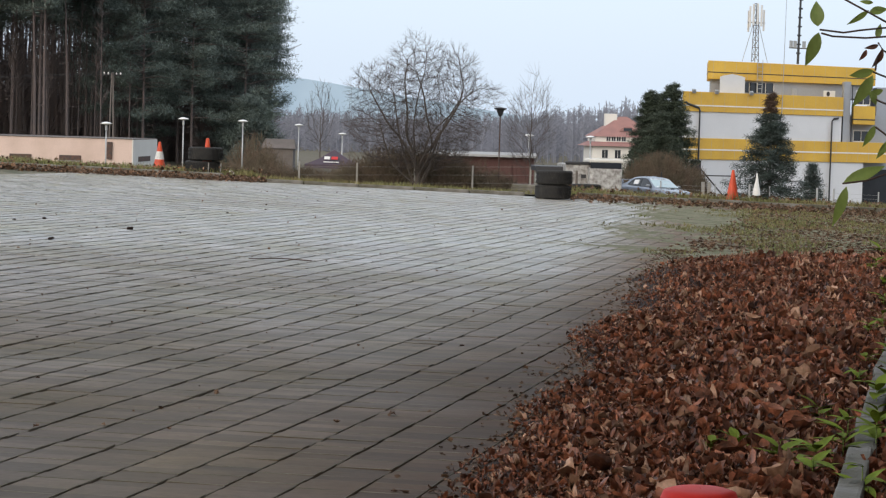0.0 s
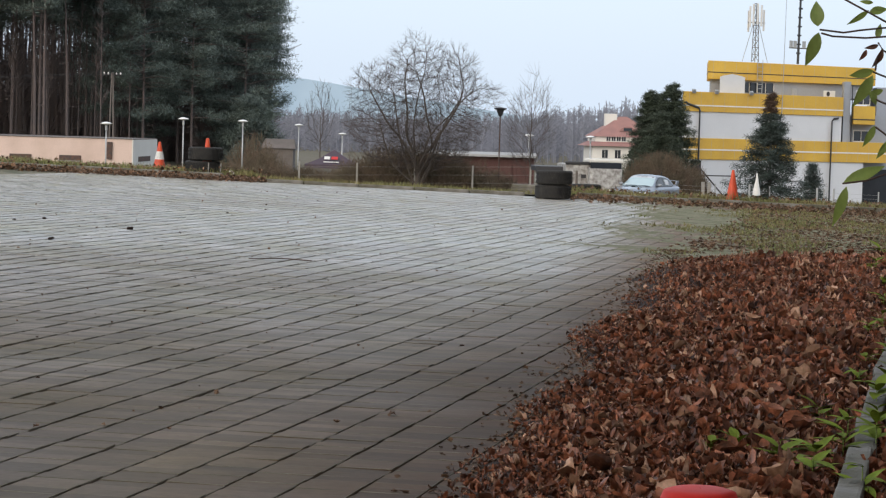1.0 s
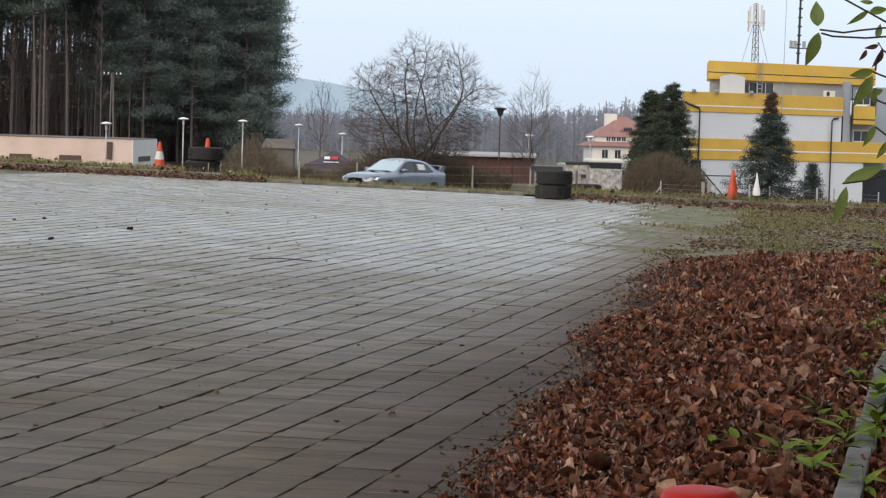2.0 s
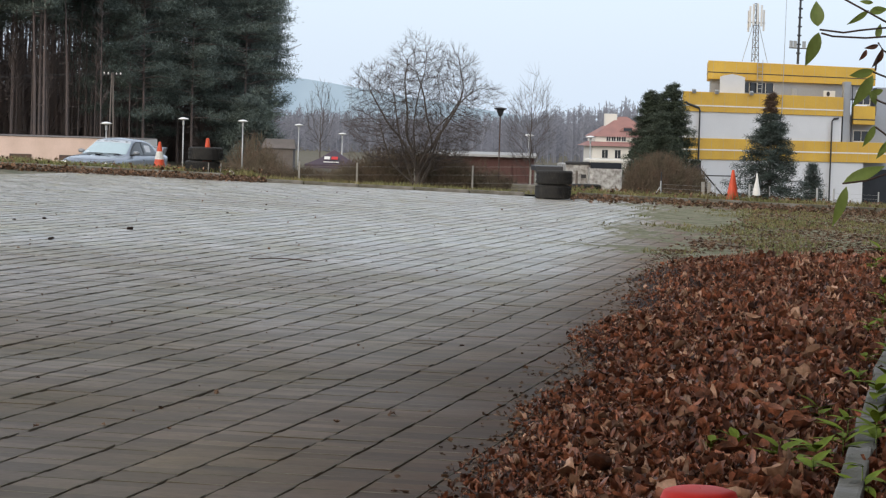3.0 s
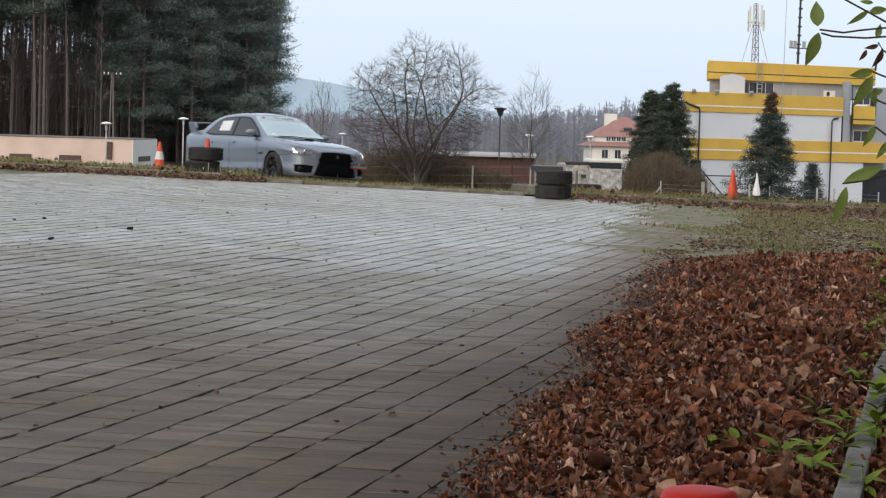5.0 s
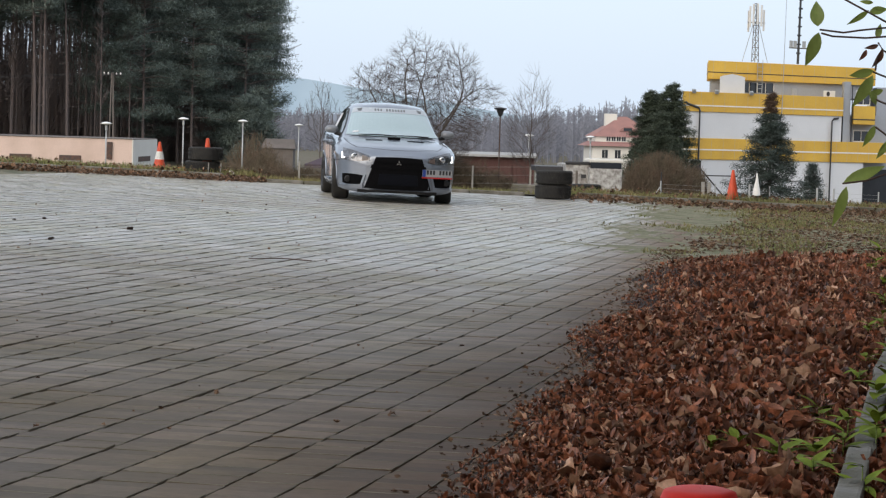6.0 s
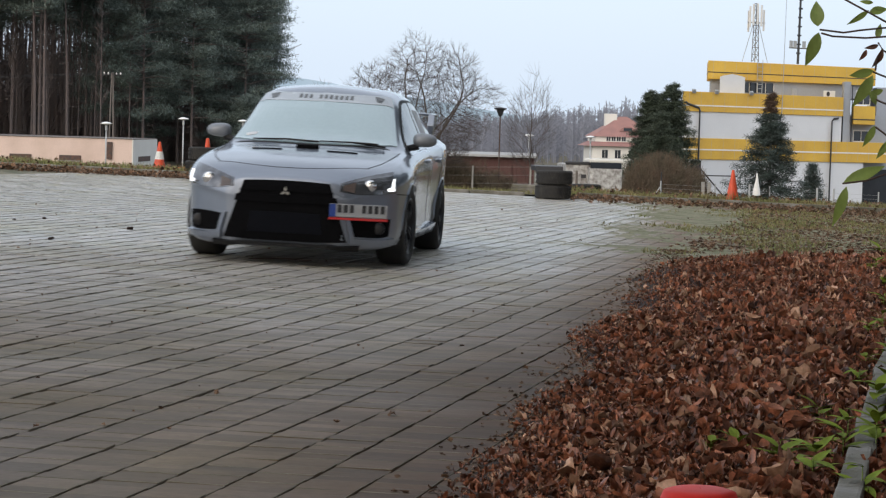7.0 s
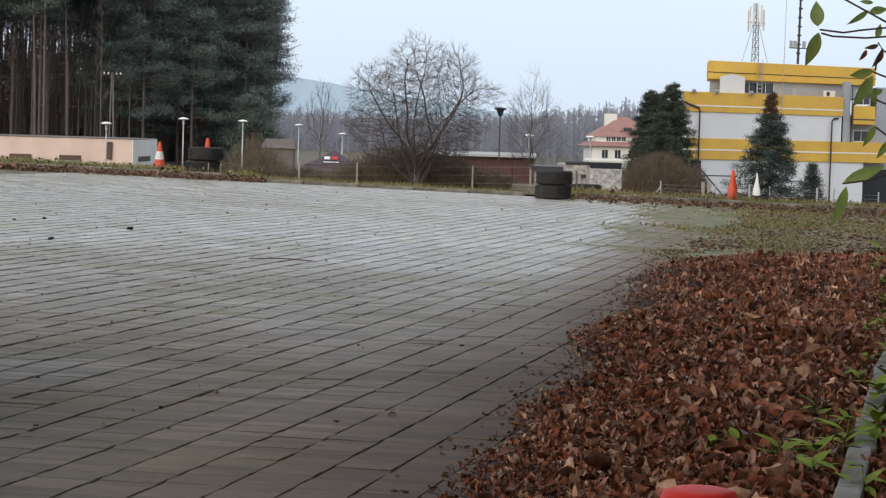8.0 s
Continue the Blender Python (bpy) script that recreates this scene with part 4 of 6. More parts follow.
    # bonnet: vents, shut line, wipers
    skin.panel("bonnet_vent", [(1.27, -.095), (1.27, .095)], [(1.315, -.08), (1.315, .08)], "z", MESH_BLACK, car, lift=0.03, thick=0.035, nu=3, nv=2, label="black bonnet scoop")
    for s in (1, -1):
        skin.panel("bonnet_slot", [(1.42, s * .19), (1.40, s * .44)], [(1.434, s * .19), (1.414, s * .44)], "z", MESH_BLACK, car, lift=0.009, thick=0.011, nu=3, nv=1)
        skin.panel("bonnet_gap", [(1.0, s * .745), (1.35, s * .73), (1.7, s * .69), (1.96, s * .60)], [(1.0, s * .752), (1.35, s * .737), (1.7, s * .697), (1.965, s * .607)], "z", SEAM, car, lift=0.002, thick=0.004, nu=4, nv=1)
    skin.panel("bonnet_gap", [(1.96, -.60), (2.08, -.3), (2.115, 0), (2.08, .3), (1.96, .60)], [(1.964, -.60), (2.084, -.3), (2.119, 0), (2.084, .3), (1.964, .60)], "z", SEAM, car, lift=0.002, thick=0.004, nu=4, nv=1)
    for y0, y1, x1 in ((.06, -.52, .945), (.62, .06, .995)):
        a, b, e = skin.drop((1.03 - .12 * y0 * y0, y0), "z", 1, .02), skin.drop((.995 - .12 * ((y0 + y1) / 2) ** 2, (y0 + y1) / 2), "z", 1, .02), skin.drop((x1, y1), "z", 1, .016)
        w = tube([(a, .009), (b, .008), (e, .005)], 6)
        w2 = tube([(b + Vector((.02, .22, -.005)), .006), (b, .008), (e, .005)], 6, w)
        part("wiper", w2, BLACK, car, "black windscreen wiper")
    skin.panel("cowl", [(.95, -.62), (1.04, 0), (.95, .62)], [(.985, -.66), (1.07, 0), (.985, .66)], "z", BLACK, car, lift=0.003, thick=0.004, nu=6, nv=1, label="black plastic cowl")
    # rear wing
    wing = bmesh.new()
    prof = [(-.14, 0), (-.06, .022), (.06, .02), (.12, .004), (.05, -.008), (-.08, -.012)]
    rows = []
    for y in np.linspace(-.69, .69, 15):
        rise = 0.02 * (1 - (y / .72) ** 2)
        rows.append([wing.verts.new((-2.04 + a - 0.03 * (y / .72) ** 2, y, 1.265 + b + rise)) for a, b in prof])
    for a, b in zip(rows, rows[1:]):
        for k in range(6):
            wing.faces.new((a[k], a[(k + 1) % 6], b[(k + 1) % 6], b[k]))
    wing.faces.new(rows[0]), wing.faces.new(rows[-1][::-1])
    spoiler = part("rear_wing", wing, PAINT, car, "tall silver rear wing", smooth=True)
    for s in (1, -1):
        end = bmesh.new()
        out = [(-2.19, 1.27), (-2.14, 1.29), (-1.95, 1.28), (-1.88, 1.17), (-1.90, 1.04), (-2.10, 1.03)]
        a = [end.verts.new((x, s * .67, z)) for x, z in out]
        b = [end.verts.new((x, s * (.735 if z > 1.1 else .71), z)) for x, z in out]
        end.faces.new(a), end.faces.new(b[::-1])
        for k in range(6):
            end.faces.new((a[k], a[(k + 1) % 6], b[(k + 1) % 6], b[k]))
        part("wing_end", end, PAINT, spoiler, bevel=0.008)
    wheels = []
    for ax in AXLES:
        for s in (1, -1):
            w = build_wheel(car, ax, s)
            wheels.append((w, ax, s))
    return car, wheels


CAR, WHEELS = build_car()
# seconds, x, y, heading
PATH = [(0.0, 10.2, 110, -60), (0.5, 10.8, 104, -95), (1.0, 8.64, 99, -117), (1.3, 6.55, 95.5, -128), (1.6, 3.06, 91.5, -130), (2.2, -4.2, 83.2, -125),
        (2.8, -9.15, 73.2, -110), (3.1, -10.28, 67.5, -104.5), (3.5, -10.47, 59.7, -97), (4.0, -9.63, 53.4, -71.5), (4.3, -8.16, 51.3, -60), (4.6, -6.23, 50.0, -48.3),
        (5.2, -2.5, 45.0, -58), (5.6, -1.35, 40.6, -75), (6.0, -0.96, 36.0, -83.4), (6.5, -0.63, 28.9, -89.8), (6.8, -0.81, 23.6, -93.2), (7.0, -1.06, 20.4, -95.4),
        (7.2, -1.41, 17.4, -96.9), (7.4, -1.82, 14.87, -97.7), (7.5, -2.03, 13.55, -97.9), (7.6, -2.27, 12.22, -98.0), (7.8, -2.72, 9.74, -99.0), (8.0, -3.25, 7.2, -101.0)]


def motions():
    walk(CAR, [(t, flush(x, y, a)) for t, x, y, a in PATH])
    ts, xs, ys = [p[0] for p in PATH], [p[1] for p in PATH], [p[2] for p in PATH]
    steps = [k / FPS for k in range(8 * FPS + 1)]
    gone, spin = 0.0, [0.0]
    for a, b in zip(steps, steps[1:]):
        gone += min(math.hypot(np.interp(b, ts, xs) - np.interp(a, ts, xs), np.interp(b, ts, ys) - np.interp(a, ts, ys)), 0.44)
        spin.append(math.degrees(gone / 0.327))
    for wheel, ax, s in WHEELS:
        rows = []
        for t, turn in zip(steps, spin):
            steer = float(np.interp(t, [0, 1.6, 2.8, 3.5, 4.3, 5.0, 6.0, 7.0, 8.0], [8, -4, 2, 10, 6, -6, -6, -3, -5])) if ax > 0 else 0
            rows.append((t, pose(ax, s * 0.782, HUB_Z + 0.002, 0, 0, steer + (0 if s > 0 else 180)) @ pose(0, 0, 0, 0, (turn if s > 0 else -turn) % 360)))
        walk(wheel, rows)

# ---- plants ----
def tubes_mesh(segments, sides=4):
    """One mesh from many tapered segments (a, b, ra, rb)."""
    A = np.array([s[0] for s in segments], float)
    B = np.array([s[1] for s in segments], float)
    ra, rb = np.array([s[2] for s in segments]), np.array([s[3] for s in segments])
    d = B - A
    d /= np.maximum(np.linalg.norm(d, axis=1, keepdims=True), 1e-6)
    ref = np.where(np.abs(d[:, 2:3]) < 0.9, np.array([[0, 0, 1.0]]), np.array([[1.0, 0, 0]]))
    u = np.cross(d, ref)
    u /= np.linalg.norm(u, axis=1, keepdims=True)
    v = np.cross(d, u)
    rings = []
    for P, r in ((A, ra), (B, rb)):
        for k in range(sides):
            t = 2 * math.pi * k / sides
            rings.append(P + r[:, None] * (math.cos(t) * u + math.sin(t) * v))
    V = np.stack(rings, 1).reshape(-1, 3)
    n = len(segments)
    q = np.array([(k, (k + 1) % sides, sides + (k + 1) % sides, sides + k) for k in range(sides)])
    return V, (q[None] + (np.arange(n) * 2 * sides)[:, None, None]).reshape(-1, 4)


def colonise(rng, trunk, aims, step, reach, kill, rise, rounds=110, leaders=()):
    """Branches that grow towards scattered aims until all are met; gives points and parents."""
    P = [np.array(p, float) for p in trunk]
    up = [-1] + list(range(len(trunk) - 1))
    for root, turn, tilt, length in leaders:
        # strong wavering boughs from which the rest grows
        last, way = root, np.array([math.sin(tilt) * math.cos(turn), math.sin(tilt) * math.sin(turn), math.cos(tilt)])
        for _ in range(int(length / step)):
            way = way + rng.normal(0, 0.07, 3) + np.array([0, 0, 0.012])
            way /= np.linalg.norm(way)
            P.append(P[last] + way * step)
            up.append(last)
            last = len(P) - 1
    aims = np.array(aims, float)
    d = np.linalg.norm(aims[:, None] - np.array(P)[None], axis=2)
    near, dist = d.argmin(1), d.min(1)
    for _ in range(rounds):
        ok = dist < reach
        if not ok.any():
            break
        fresh = []
        for i in np.unique(near[ok]):
            v = aims[ok][near[ok] == i] - P[i]
            v = (v / np.linalg.norm(v, axis=1, keepdims=True)).mean(0) + rng.normal(0, 0.05, 3) + np.array([0, 0, rise])
            q = P[i] + v / max(np.linalg.norm(v), 1e-6) * step
            fresh.append((q, i))
        first = len(P)
        for q, i in fresh:
            P.append(q)
            up.append(int(i))
        nd = np.linalg.norm(aims[:, None] - np.array(P[first:])[None], axis=2)
        better = nd.min(1) < dist
        near = np.where(better, nd.argmin(1) + first, near)
        dist = np.minimum(dist, nd.min(1))
        keep = dist > kill
        aims, near, dist = aims[keep], near[keep], dist[keep]
        if len(aims) == 0:
            break
    return P, up


def crowned_tree(m, seed, trunk, aims, step, label, thin=0.008, power=2.25, twigs=2, twig=0.42, rise=0.12, reach=2.2, group="", leaders=()):
    """A leafless tree whose boughs fill the room given by the aims."""
    rng = np.random.default_rng(seed)
    tree = thing("bare_tree", m, label, "tree", group)
    P, up = colonise(rng, trunk, aims, step, reach, step * 1.5, rise, 110, leaders)
    n = len(P)
    load, kids = np.zeros(n), np.zeros(n, int)
    for i in range(n - 1, 0, -1):
        if kids[i] == 0:
            load[i] = 1.0
        load[up[i]] += load[i]
        kids[up[i]] += 1
    radius = thin * np.maximum(load, 1) ** (1 / power)
    big, small = [], []
    for i in range(1, n):
        a, b = P[up[i]], P[i]
        r0 = min(radius[up[i]], radius[i] * 1.35)
        (big if load[i] > 6 else small).append((a, b, r0, radius[i]))
        if load[i] <= 3:
            way = (b - a) / max(np.linalg.norm(b - a), 1e-6)
            for _ in range(twigs):
                w = way + rng.normal(0, 0.32, 3) + np.array([0, 0, 0.4])
                w /= np.linalg.norm(w)
                q = b + w * twig * rng.uniform(0.5, 1.2)
                small.append((b, q, thin * 0.8, thin * 0.5))
    raw("trunk", *tubes_mesh(big, 6), BARK, tree)
    raw("crown", *tubes_mesh(small, 3), TWIG, tree)
    return tree


def dome(rng, count, centre, half, hollow=0.0):
    """Scattered points inside an uneven dome."""
    out = []
    while len(out) < count:
        p = rng.uniform(-1, 1, 3)
        r = np.linalg.norm(p)
        if hollow < r < 0.86 + 0.2 * noise.noise(Vector(p * 2.3)):
            out.append(np.array(centre) + p * np.array(half))
    return out


def slim_tree(m, seed, height, label, group):
    """A straight thin forest stem with short rising side shoots."""
    rng = np.random.default_rng(seed)
    tree = thing("bare_tree", m, label, "tree", group)
    sway = rng.normal(0, 0.012, 2)
    at = lambda z: np.array([sway[0] * z * z / 14, sway[1] * z * z / 14, z])
    stem = [(at(height * k / 9), at(height * (k + 1) / 9), 0.065 * (1 - 0.10 * k), 0.065 * (1 - 0.10 * (k + 1)) + 0.005) for k in range(9)]
    shoots = []
    for _ in range(46):
        z = height * rng.uniform(0.25, 0.98)
        a = rng.uniform(0, 2 * math.pi)
        l = rng.uniform(0.5, 1.9) * (1.15 - 0.7 * z / height)
        p = at(z)
        q = p + l * np.array([0.5 * math.cos(a), 0.5 * math.sin(a), rng.uniform(0.2, 1.5)])
        shoots.append((p, q, 0.022, 0.010))
        for _ in range(4):
            f = rng.uniform(0.3, 1.0)
            b = p * (1 - f) + q * f
            shoots.append((b, b + np.array([rng.normal(0, 0.3), rng.normal(0, 0.3), rng.uniform(0.1, 0.6)]), 0.013, 0.008))
    raw("trunk", *tubes_mesh(stem, 6), PINE_BARK, tree)
    raw("crown", *tubes_mesh(shoots, 3), PINE_BARK, tree)
    return tree


def tufts(rng, centres, per, reach, size, droop=0.0):
    """Small crossed blades about each centre."""
    n = len(centres) * per
    c = np.repeat(np.array(centres), per, 0) + rng.normal(0, 1, (n, 3)) * np.array(reach)
    tpl = np.array([(-0.085, 0, 0), (0.085, 0, 0), (0.03, 0.1, 1.0), (-0.03, 0.1, 1.0)])
    turns = euler_turns(rng.normal(1.2 + droop, 0.6, n), rng.normal(0, 0.5, n), rng.uniform(0, 6.28, n))
    return scatter(tpl, [(0, 1, 2, 3)], c, turns, rng.uniform(0.6, 1.4, n) * size)


def pine(m, seed, height, crown_from, width, label, group, per=34, branches=80):
    rng = np.random.default_rng(seed)
    tree = thing("pine_tree", m, label, "tree", group)
    bend = rng.normal(0, 0.012, 2)
    at = lambda z: np.array([bend[0] * z * z / 20, bend[1] * z * z / 20, z])
    segs = [(at(height * k / 10), at(height * (k + 1) / 10), 0.12 * (1 - 0.085 * k), 0.12 * (1 - 0.085 * (k + 1))) for k in range(10)]
    tips = []
    for _ in range(branches):
        t = crown_from + (1 - crown_from) * rng.random() ** 0.8
        z = height * t
        q = (t - crown_from) / (1 - crown_from)
        reach = width * (0.45 + 0.75 * math.sin(math.pi * min(0.95, q * 0.8 + 0.12))) * rng.uniform(0.6, 1.15) * (1 - 0.45 * q)
        a = rng.uniform(0, 2 * math.pi)
        tip = at(z) + np.array([math.cos(a) * reach, math.sin(a) * reach, rng.uniform(-0.2, 0.5) * reach * 0.5])
        segs.append((at(z), (at(z) + tip) / 2 + np.array([0, 0, 0.1]), 0.05, 0.035))
        segs.append(((at(z) + tip) / 2 + np.array([0, 0, 0.1]), tip, 0.035, 0.015))
        for f in (0.55, 0.8, 1.0):
            tips.append(at(z) * (1 - f) + tip * f + np.array([rng.normal(0, 0.15), rng.normal(0, 0.15), 0.08]))
    for _ in range(16):
        z = height * crown_from * rng.uniform(0.3, 1.0)
        a = rng.uniform(0, 2 * math.pi)
        segs.append((at(z), at(z) + np.array([math.cos(a), math.sin(a), -0.1]) * rng.uniform(0.4, 1.3), 0.025, 0.01))
    raw("trunk", *tubes_mesh(segs, 6), PINE_BARK, tree)
    raw("crown", *tufts(rng, tips, per, (0.38, 0.38, 0.19), 0.25), NEEDLE, tree)
    return tree


def spruce(m, seed, height, width, label, material, dry_top=False, whorls=22, per=26, category="tree", name="spruce_tree", full=1.05, droop=0.22):
    """A conifer of layered boughs that sag, turn up at the tip and carry hanging sprays."""
    rng = np.random.default_rng(seed)
    tree = thing(name, m, label, category)
    segs = [((0, 0, -0.05), (0, 0, height * 0.98), 0.10 * height / 6, 0.012)]
    tips, top = [], []
    for k in range(whorls):
        t = (k + 0.3) / whorls
        n = 8 if t < 0.75 else 5
        for j in range(n):
            z = height * (0.04 + 0.94 * t) + rng.normal(0, 0.016 * height)
            a = 2 * math.pi * j / n + rng.uniform(-0.35, 0.35) + k * 1.7
            reach = width * max(0.02, 1 - t) ** full * rng.uniform(0.62, 1.14) + 0.10
            out, side = np.array([math.cos(a), math.sin(a), 0]), np.array([-math.sin(a), math.cos(a), 0])
            root = np.array([0, 0, z + 0.06])
            line = lambda f: root + out * reach * f + np.array([0, 0, reach * droop * (-1.5 * f + 0.8 * f * f)])
            segs += [(root, line(0.5), 0.022, 0.014), (line(0.5), line(1.0), 0.014, 0.005)]
            bag = top if dry_top and t > 0.80 else tips
            for f in (0.3, 0.5, 0.68, 0.84, 1.0):
                p = line(f)
                wide = 0.26 * reach * (1.15 - f)
                for e in (-1, 0, 1):
                    bag.append(p + side * e * wide * rng.uniform(0.6, 1.2) - np.array([0, 0, 0.05 * abs(e) * reach]))
    raw("trunk", *tubes_mesh(segs, 5), BARK, tree)
    s = 0.20 * (height / 6) ** 0.5
    raw("crown", *tufts(rng, tips, max(3, per // 3), (0.11, 0.11, 0.07), s * 0.75, 0.5), material, tree)
    if top:
        b = raw("dry_tip", *tufts(rng, top, max(2, per // 5), (0.07, 0.07, 0.06), s * 0.8, 0.5), SPRUCE_BROWN, tree)
        b["label"] = "brown dried-out top"
    return tree


def bush(m, seed, size, count, label, material=BUSH, name="bush"):
    """A dense mound of thin stems."""
    rng = np.random.default_rng(seed)
    segs = []
    for _ in range(count):
        a, r = rng.uniform(0, 2 * math.pi), math.sqrt(rng.random())
        x, y = math.cos(a) * r * 0.85, math.sin(a) * r * 0.85
        top = math.sqrt(max(0.05, 1 - r * r)) * rng.uniform(0.6, 1.05)
        p = np.array([x * size[0], y * size[1], 0])
        q = np.array([(x * 1.1 + rng.normal(0, 0.1)) * size[0], (y * 1.1 + rng.normal(0, 0.1)) * size[1], top * size[2] * 0.6])
        e = q + np.array([rng.normal(0, 0.12) * size[0], rng.normal(0, 0.12) * size[1], top * size[2] * 0.42])
        segs += [(p, q, 0.013, 0.010), (q, e, 0.010, 0.006)]
        for _ in range(3):
            f = rng.random()
            b = q * (1 - f) + e * f
            segs.append((b, b + rng.normal(0, 0.16, 3) * np.array([1, 1, 0.8]) + np.array([0, 0, 0.10]), 0.008, 0.005))
    shrub = thing(name, m, label, "bush")
    raw("twig_mass", *tubes_mesh(segs, 3), material, shrub)
    return shrub


def build_plants():
    rng = np.random.default_rng(4)
    aims = dome(rng, 4600, (0.1, 0, 4.1), (4.3, 3.4, 3.95), 0.1)
    aims = [p for p in aims if p[2] > 0.9 + 0.25 * abs(p[0])]
    crowned_tree(upright(-1.35, 112), 11, [(0, 0, -0.2 + 0.2 * k) for k in range(8)], aims, 0.145, "leafless spreading tree with a rounded crown behind the wire fence", 0.0055, 2.1, 3, 0.5, 0.16, 2.2, "",
                 [(3, 0.2, 0.62, 5.2), (3, 3.0, 0.66, 5.0), (4, 1.2, 0.28, 5.6), (4, 3.6, 0.36, 5.8), (5, 5.9, 0.40, 5.6), (5, 4.6, 0.10, 6.2), (6, 0.0, 0.14, 6.0), (3, 2.9, 0.95, 4.0), (3, 0.1, 0.92, 4.0), (6, 2.4, 0.45, 5.0)])
    aims = dome(rng, 700, (0, 0, 3.5), (1.5, 1.3, 3.0))
    crowned_tree(upright(4.3, 116), 5, [(0.03 * math.sin(k), 0, -0.2 + 0.2 * k) for k in range(23)], aims, 0.16, "slender leafless young tree beside the brown sheds", 0.005, 2.2, 2, 0.7, 0.75)
    aims = dome(rng, 420, (0, 0, 7.5), (3.2, 3.2, 7.0))
    crowned_tree(upright(-22.0, 400), 25, [(0, 0, -3.0 + 0.5 * k) for k in range(14)], aims, 0.5, "pale slender birch far off before the woods", 0.02, 2.3, 2, 1.4, 0.6, 5.0)
    bush(upright(-1.6, 114), 44, (4.2, 1.0, 2.5), 2600, "tangled leafless growth round the foot of the tree", name="thicket")
    spruce(upright(15.6, 110), 3, 5.95, 2.7, "blue-green spruce with a dried brown top", SPRUCE, True, 18, 66, full=1.15, droop=0.3)
    spruce(upright(18.95, 118), 4, 2.6, 0.95, "small young blue-green spruce", SPRUCE, False, 13, 40, full=0.9)
    spruce(upright(13.75, 140), 6, 7.1, 1.95, "tall dense dark evergreen by the yellow and white building", THUJA, False, 32, 66, name="evergreen_tree", full=0.5, droop=0.1)
    spruce(upright(12.45, 141), 7, 6.7, 1.9, "dark evergreen with spreading layered branches", THUJA, False, 24, 60, name="evergreen_tree", full=0.75)
    spruce(upright(13.1, 142), 8, 6.7, 2.2, "dense dark evergreen among its neighbours", THUJA, False, 26, 60, name="evergreen_tree", full=0.6)
    spruce(upright(13.0, 138.5), 9, 5.4, 2.2, "broad dark evergreen with loose branches", THUJA, False, 24, 60, name="evergreen_tree", full=0.6)
    bush(upright(11.35, 121), 2, (2.1, 1.6, 2.75), 3400, "large leafless brown bush beside the fence")
    bush(upright(13.3, 123), 12, (1.1, 0.9, 2.2), 900, "leafless brown bush beside the fence")
    for k, (x, y, sx, h) in enumerate([(-9.4, 118, 1.6, 1.05), (-7.2, 118.5, 1.7, 1.1), (-5.0, 118, 1.6, 1.05), (-3.0, 117, 1.6, 1.2), (0.5, 116.5, 1.9, 1.2), (2.4, 118, 1.6, 1.4), (-11.5, 119, 1.5, 1.1)]):
        bush(upright(x, y), 30 + k, (sx, 0.9, h), 520, "low dense leafless brown thicket behind the fence", name="thicket")
    for k, (x, y, h) in enumerate([(-11.9, 150, 2.0), (-13.4, 158, 3.0)]):
        bush(upright(x, y), 50 + k, (1.8, 1.4, h), 380, "scrubby leafless growth at the wood's edge")
    # the pine wood
    kinds = [pine(upright(-16.6, 188), 1, 19, 0.10, 3.3, "tall dark pine with low dense crown at the wood's edge, also copied as unseen shade", "pine wood", 105, 170),
             pine(upright(-20.5, 184), 2, 21, 0.16, 3.1, "tall dark pine with dense crown in the wood, also copied as unseen shade", "pine wood", 105, 160),
             pine(upright(-33, 182), 3, 21, 0.60, 2.7, "tall pine with a long reddish bare trunk, also copied as unseen shade", "pine wood", 80, 100),
             pine(upright(-29, 190), 4, 20, 0.55, 2.8, "tall pine with a long reddish bare trunk, also copied as unseen shade", "pine wood", 80, 105)]
    rng = np.random.default_rng(77)
    for x, y, k in [(-24, 181, 1), (-18.5, 196, 0), (-23, 196, 1), (-27, 186, 1), (-26, 203, 0), (-21, 208, 1), (-17.5, 206, 0), (-30, 200, 1), (-16.9, 196, 0)]:
        copy_thing(kinds[k], upright(x, y, rng.uniform(0, 360)))
    for i in range(56):
        x, y = -28 - 22 * rng.random(), 168 + 52 * rng.random()
        copy_thing(kinds[2 + i % 2], upright(x, y, rng.uniform(0, 360)))
    low = pine(upright(-15.6, 184), 15, 5.5, 0.05, 1.9, "young dark pine filling the wood's edge", "pine wood", 90, 70)
    for x, y in ((-16.6, 190), (-17.8, 200)):
        copy_thing(low, upright(x, y, 63 * x))
    # leafless undergrowth in the wood
    for k in range(3):
        t = slim_tree(upright(-40 + 6 * k, 176 + 3 * k), 200 + k, 16 + k, "thin straight leafless brown tree among the pines", "leafless trees in the wood")
        for j in range(24):
            copy_thing(t, upright(-49 + 24 * rng.random(), 172 + 60 * rng.random(), rng.uniform(0, 360)))
    # dark undergrowth that closes the wood
    segs = []
    for _ in range(2800):
        y = rng.uniform(205, 238)
        x = rng.uniform(-56, -0.079 * y)
        z0, h = lie(x, y) - 0.2, rng.uniform(4, 15)
        p, q = np.array([x, y, z0]), np.array([x + rng.normal(0, 0.5), y, z0 + h])
        segs.append((p, q, rng.uniform(0.05, 0.13), 0.03))
        for _ in range(5):
            f = rng.uniform(0.15, 0.95)
            b = p * (1 - f) + q * f
            segs.append((b, b + np.array([rng.normal(0, 1.0), 0, rng.uniform(0.2, 1.6)]), 0.05, 0.025))
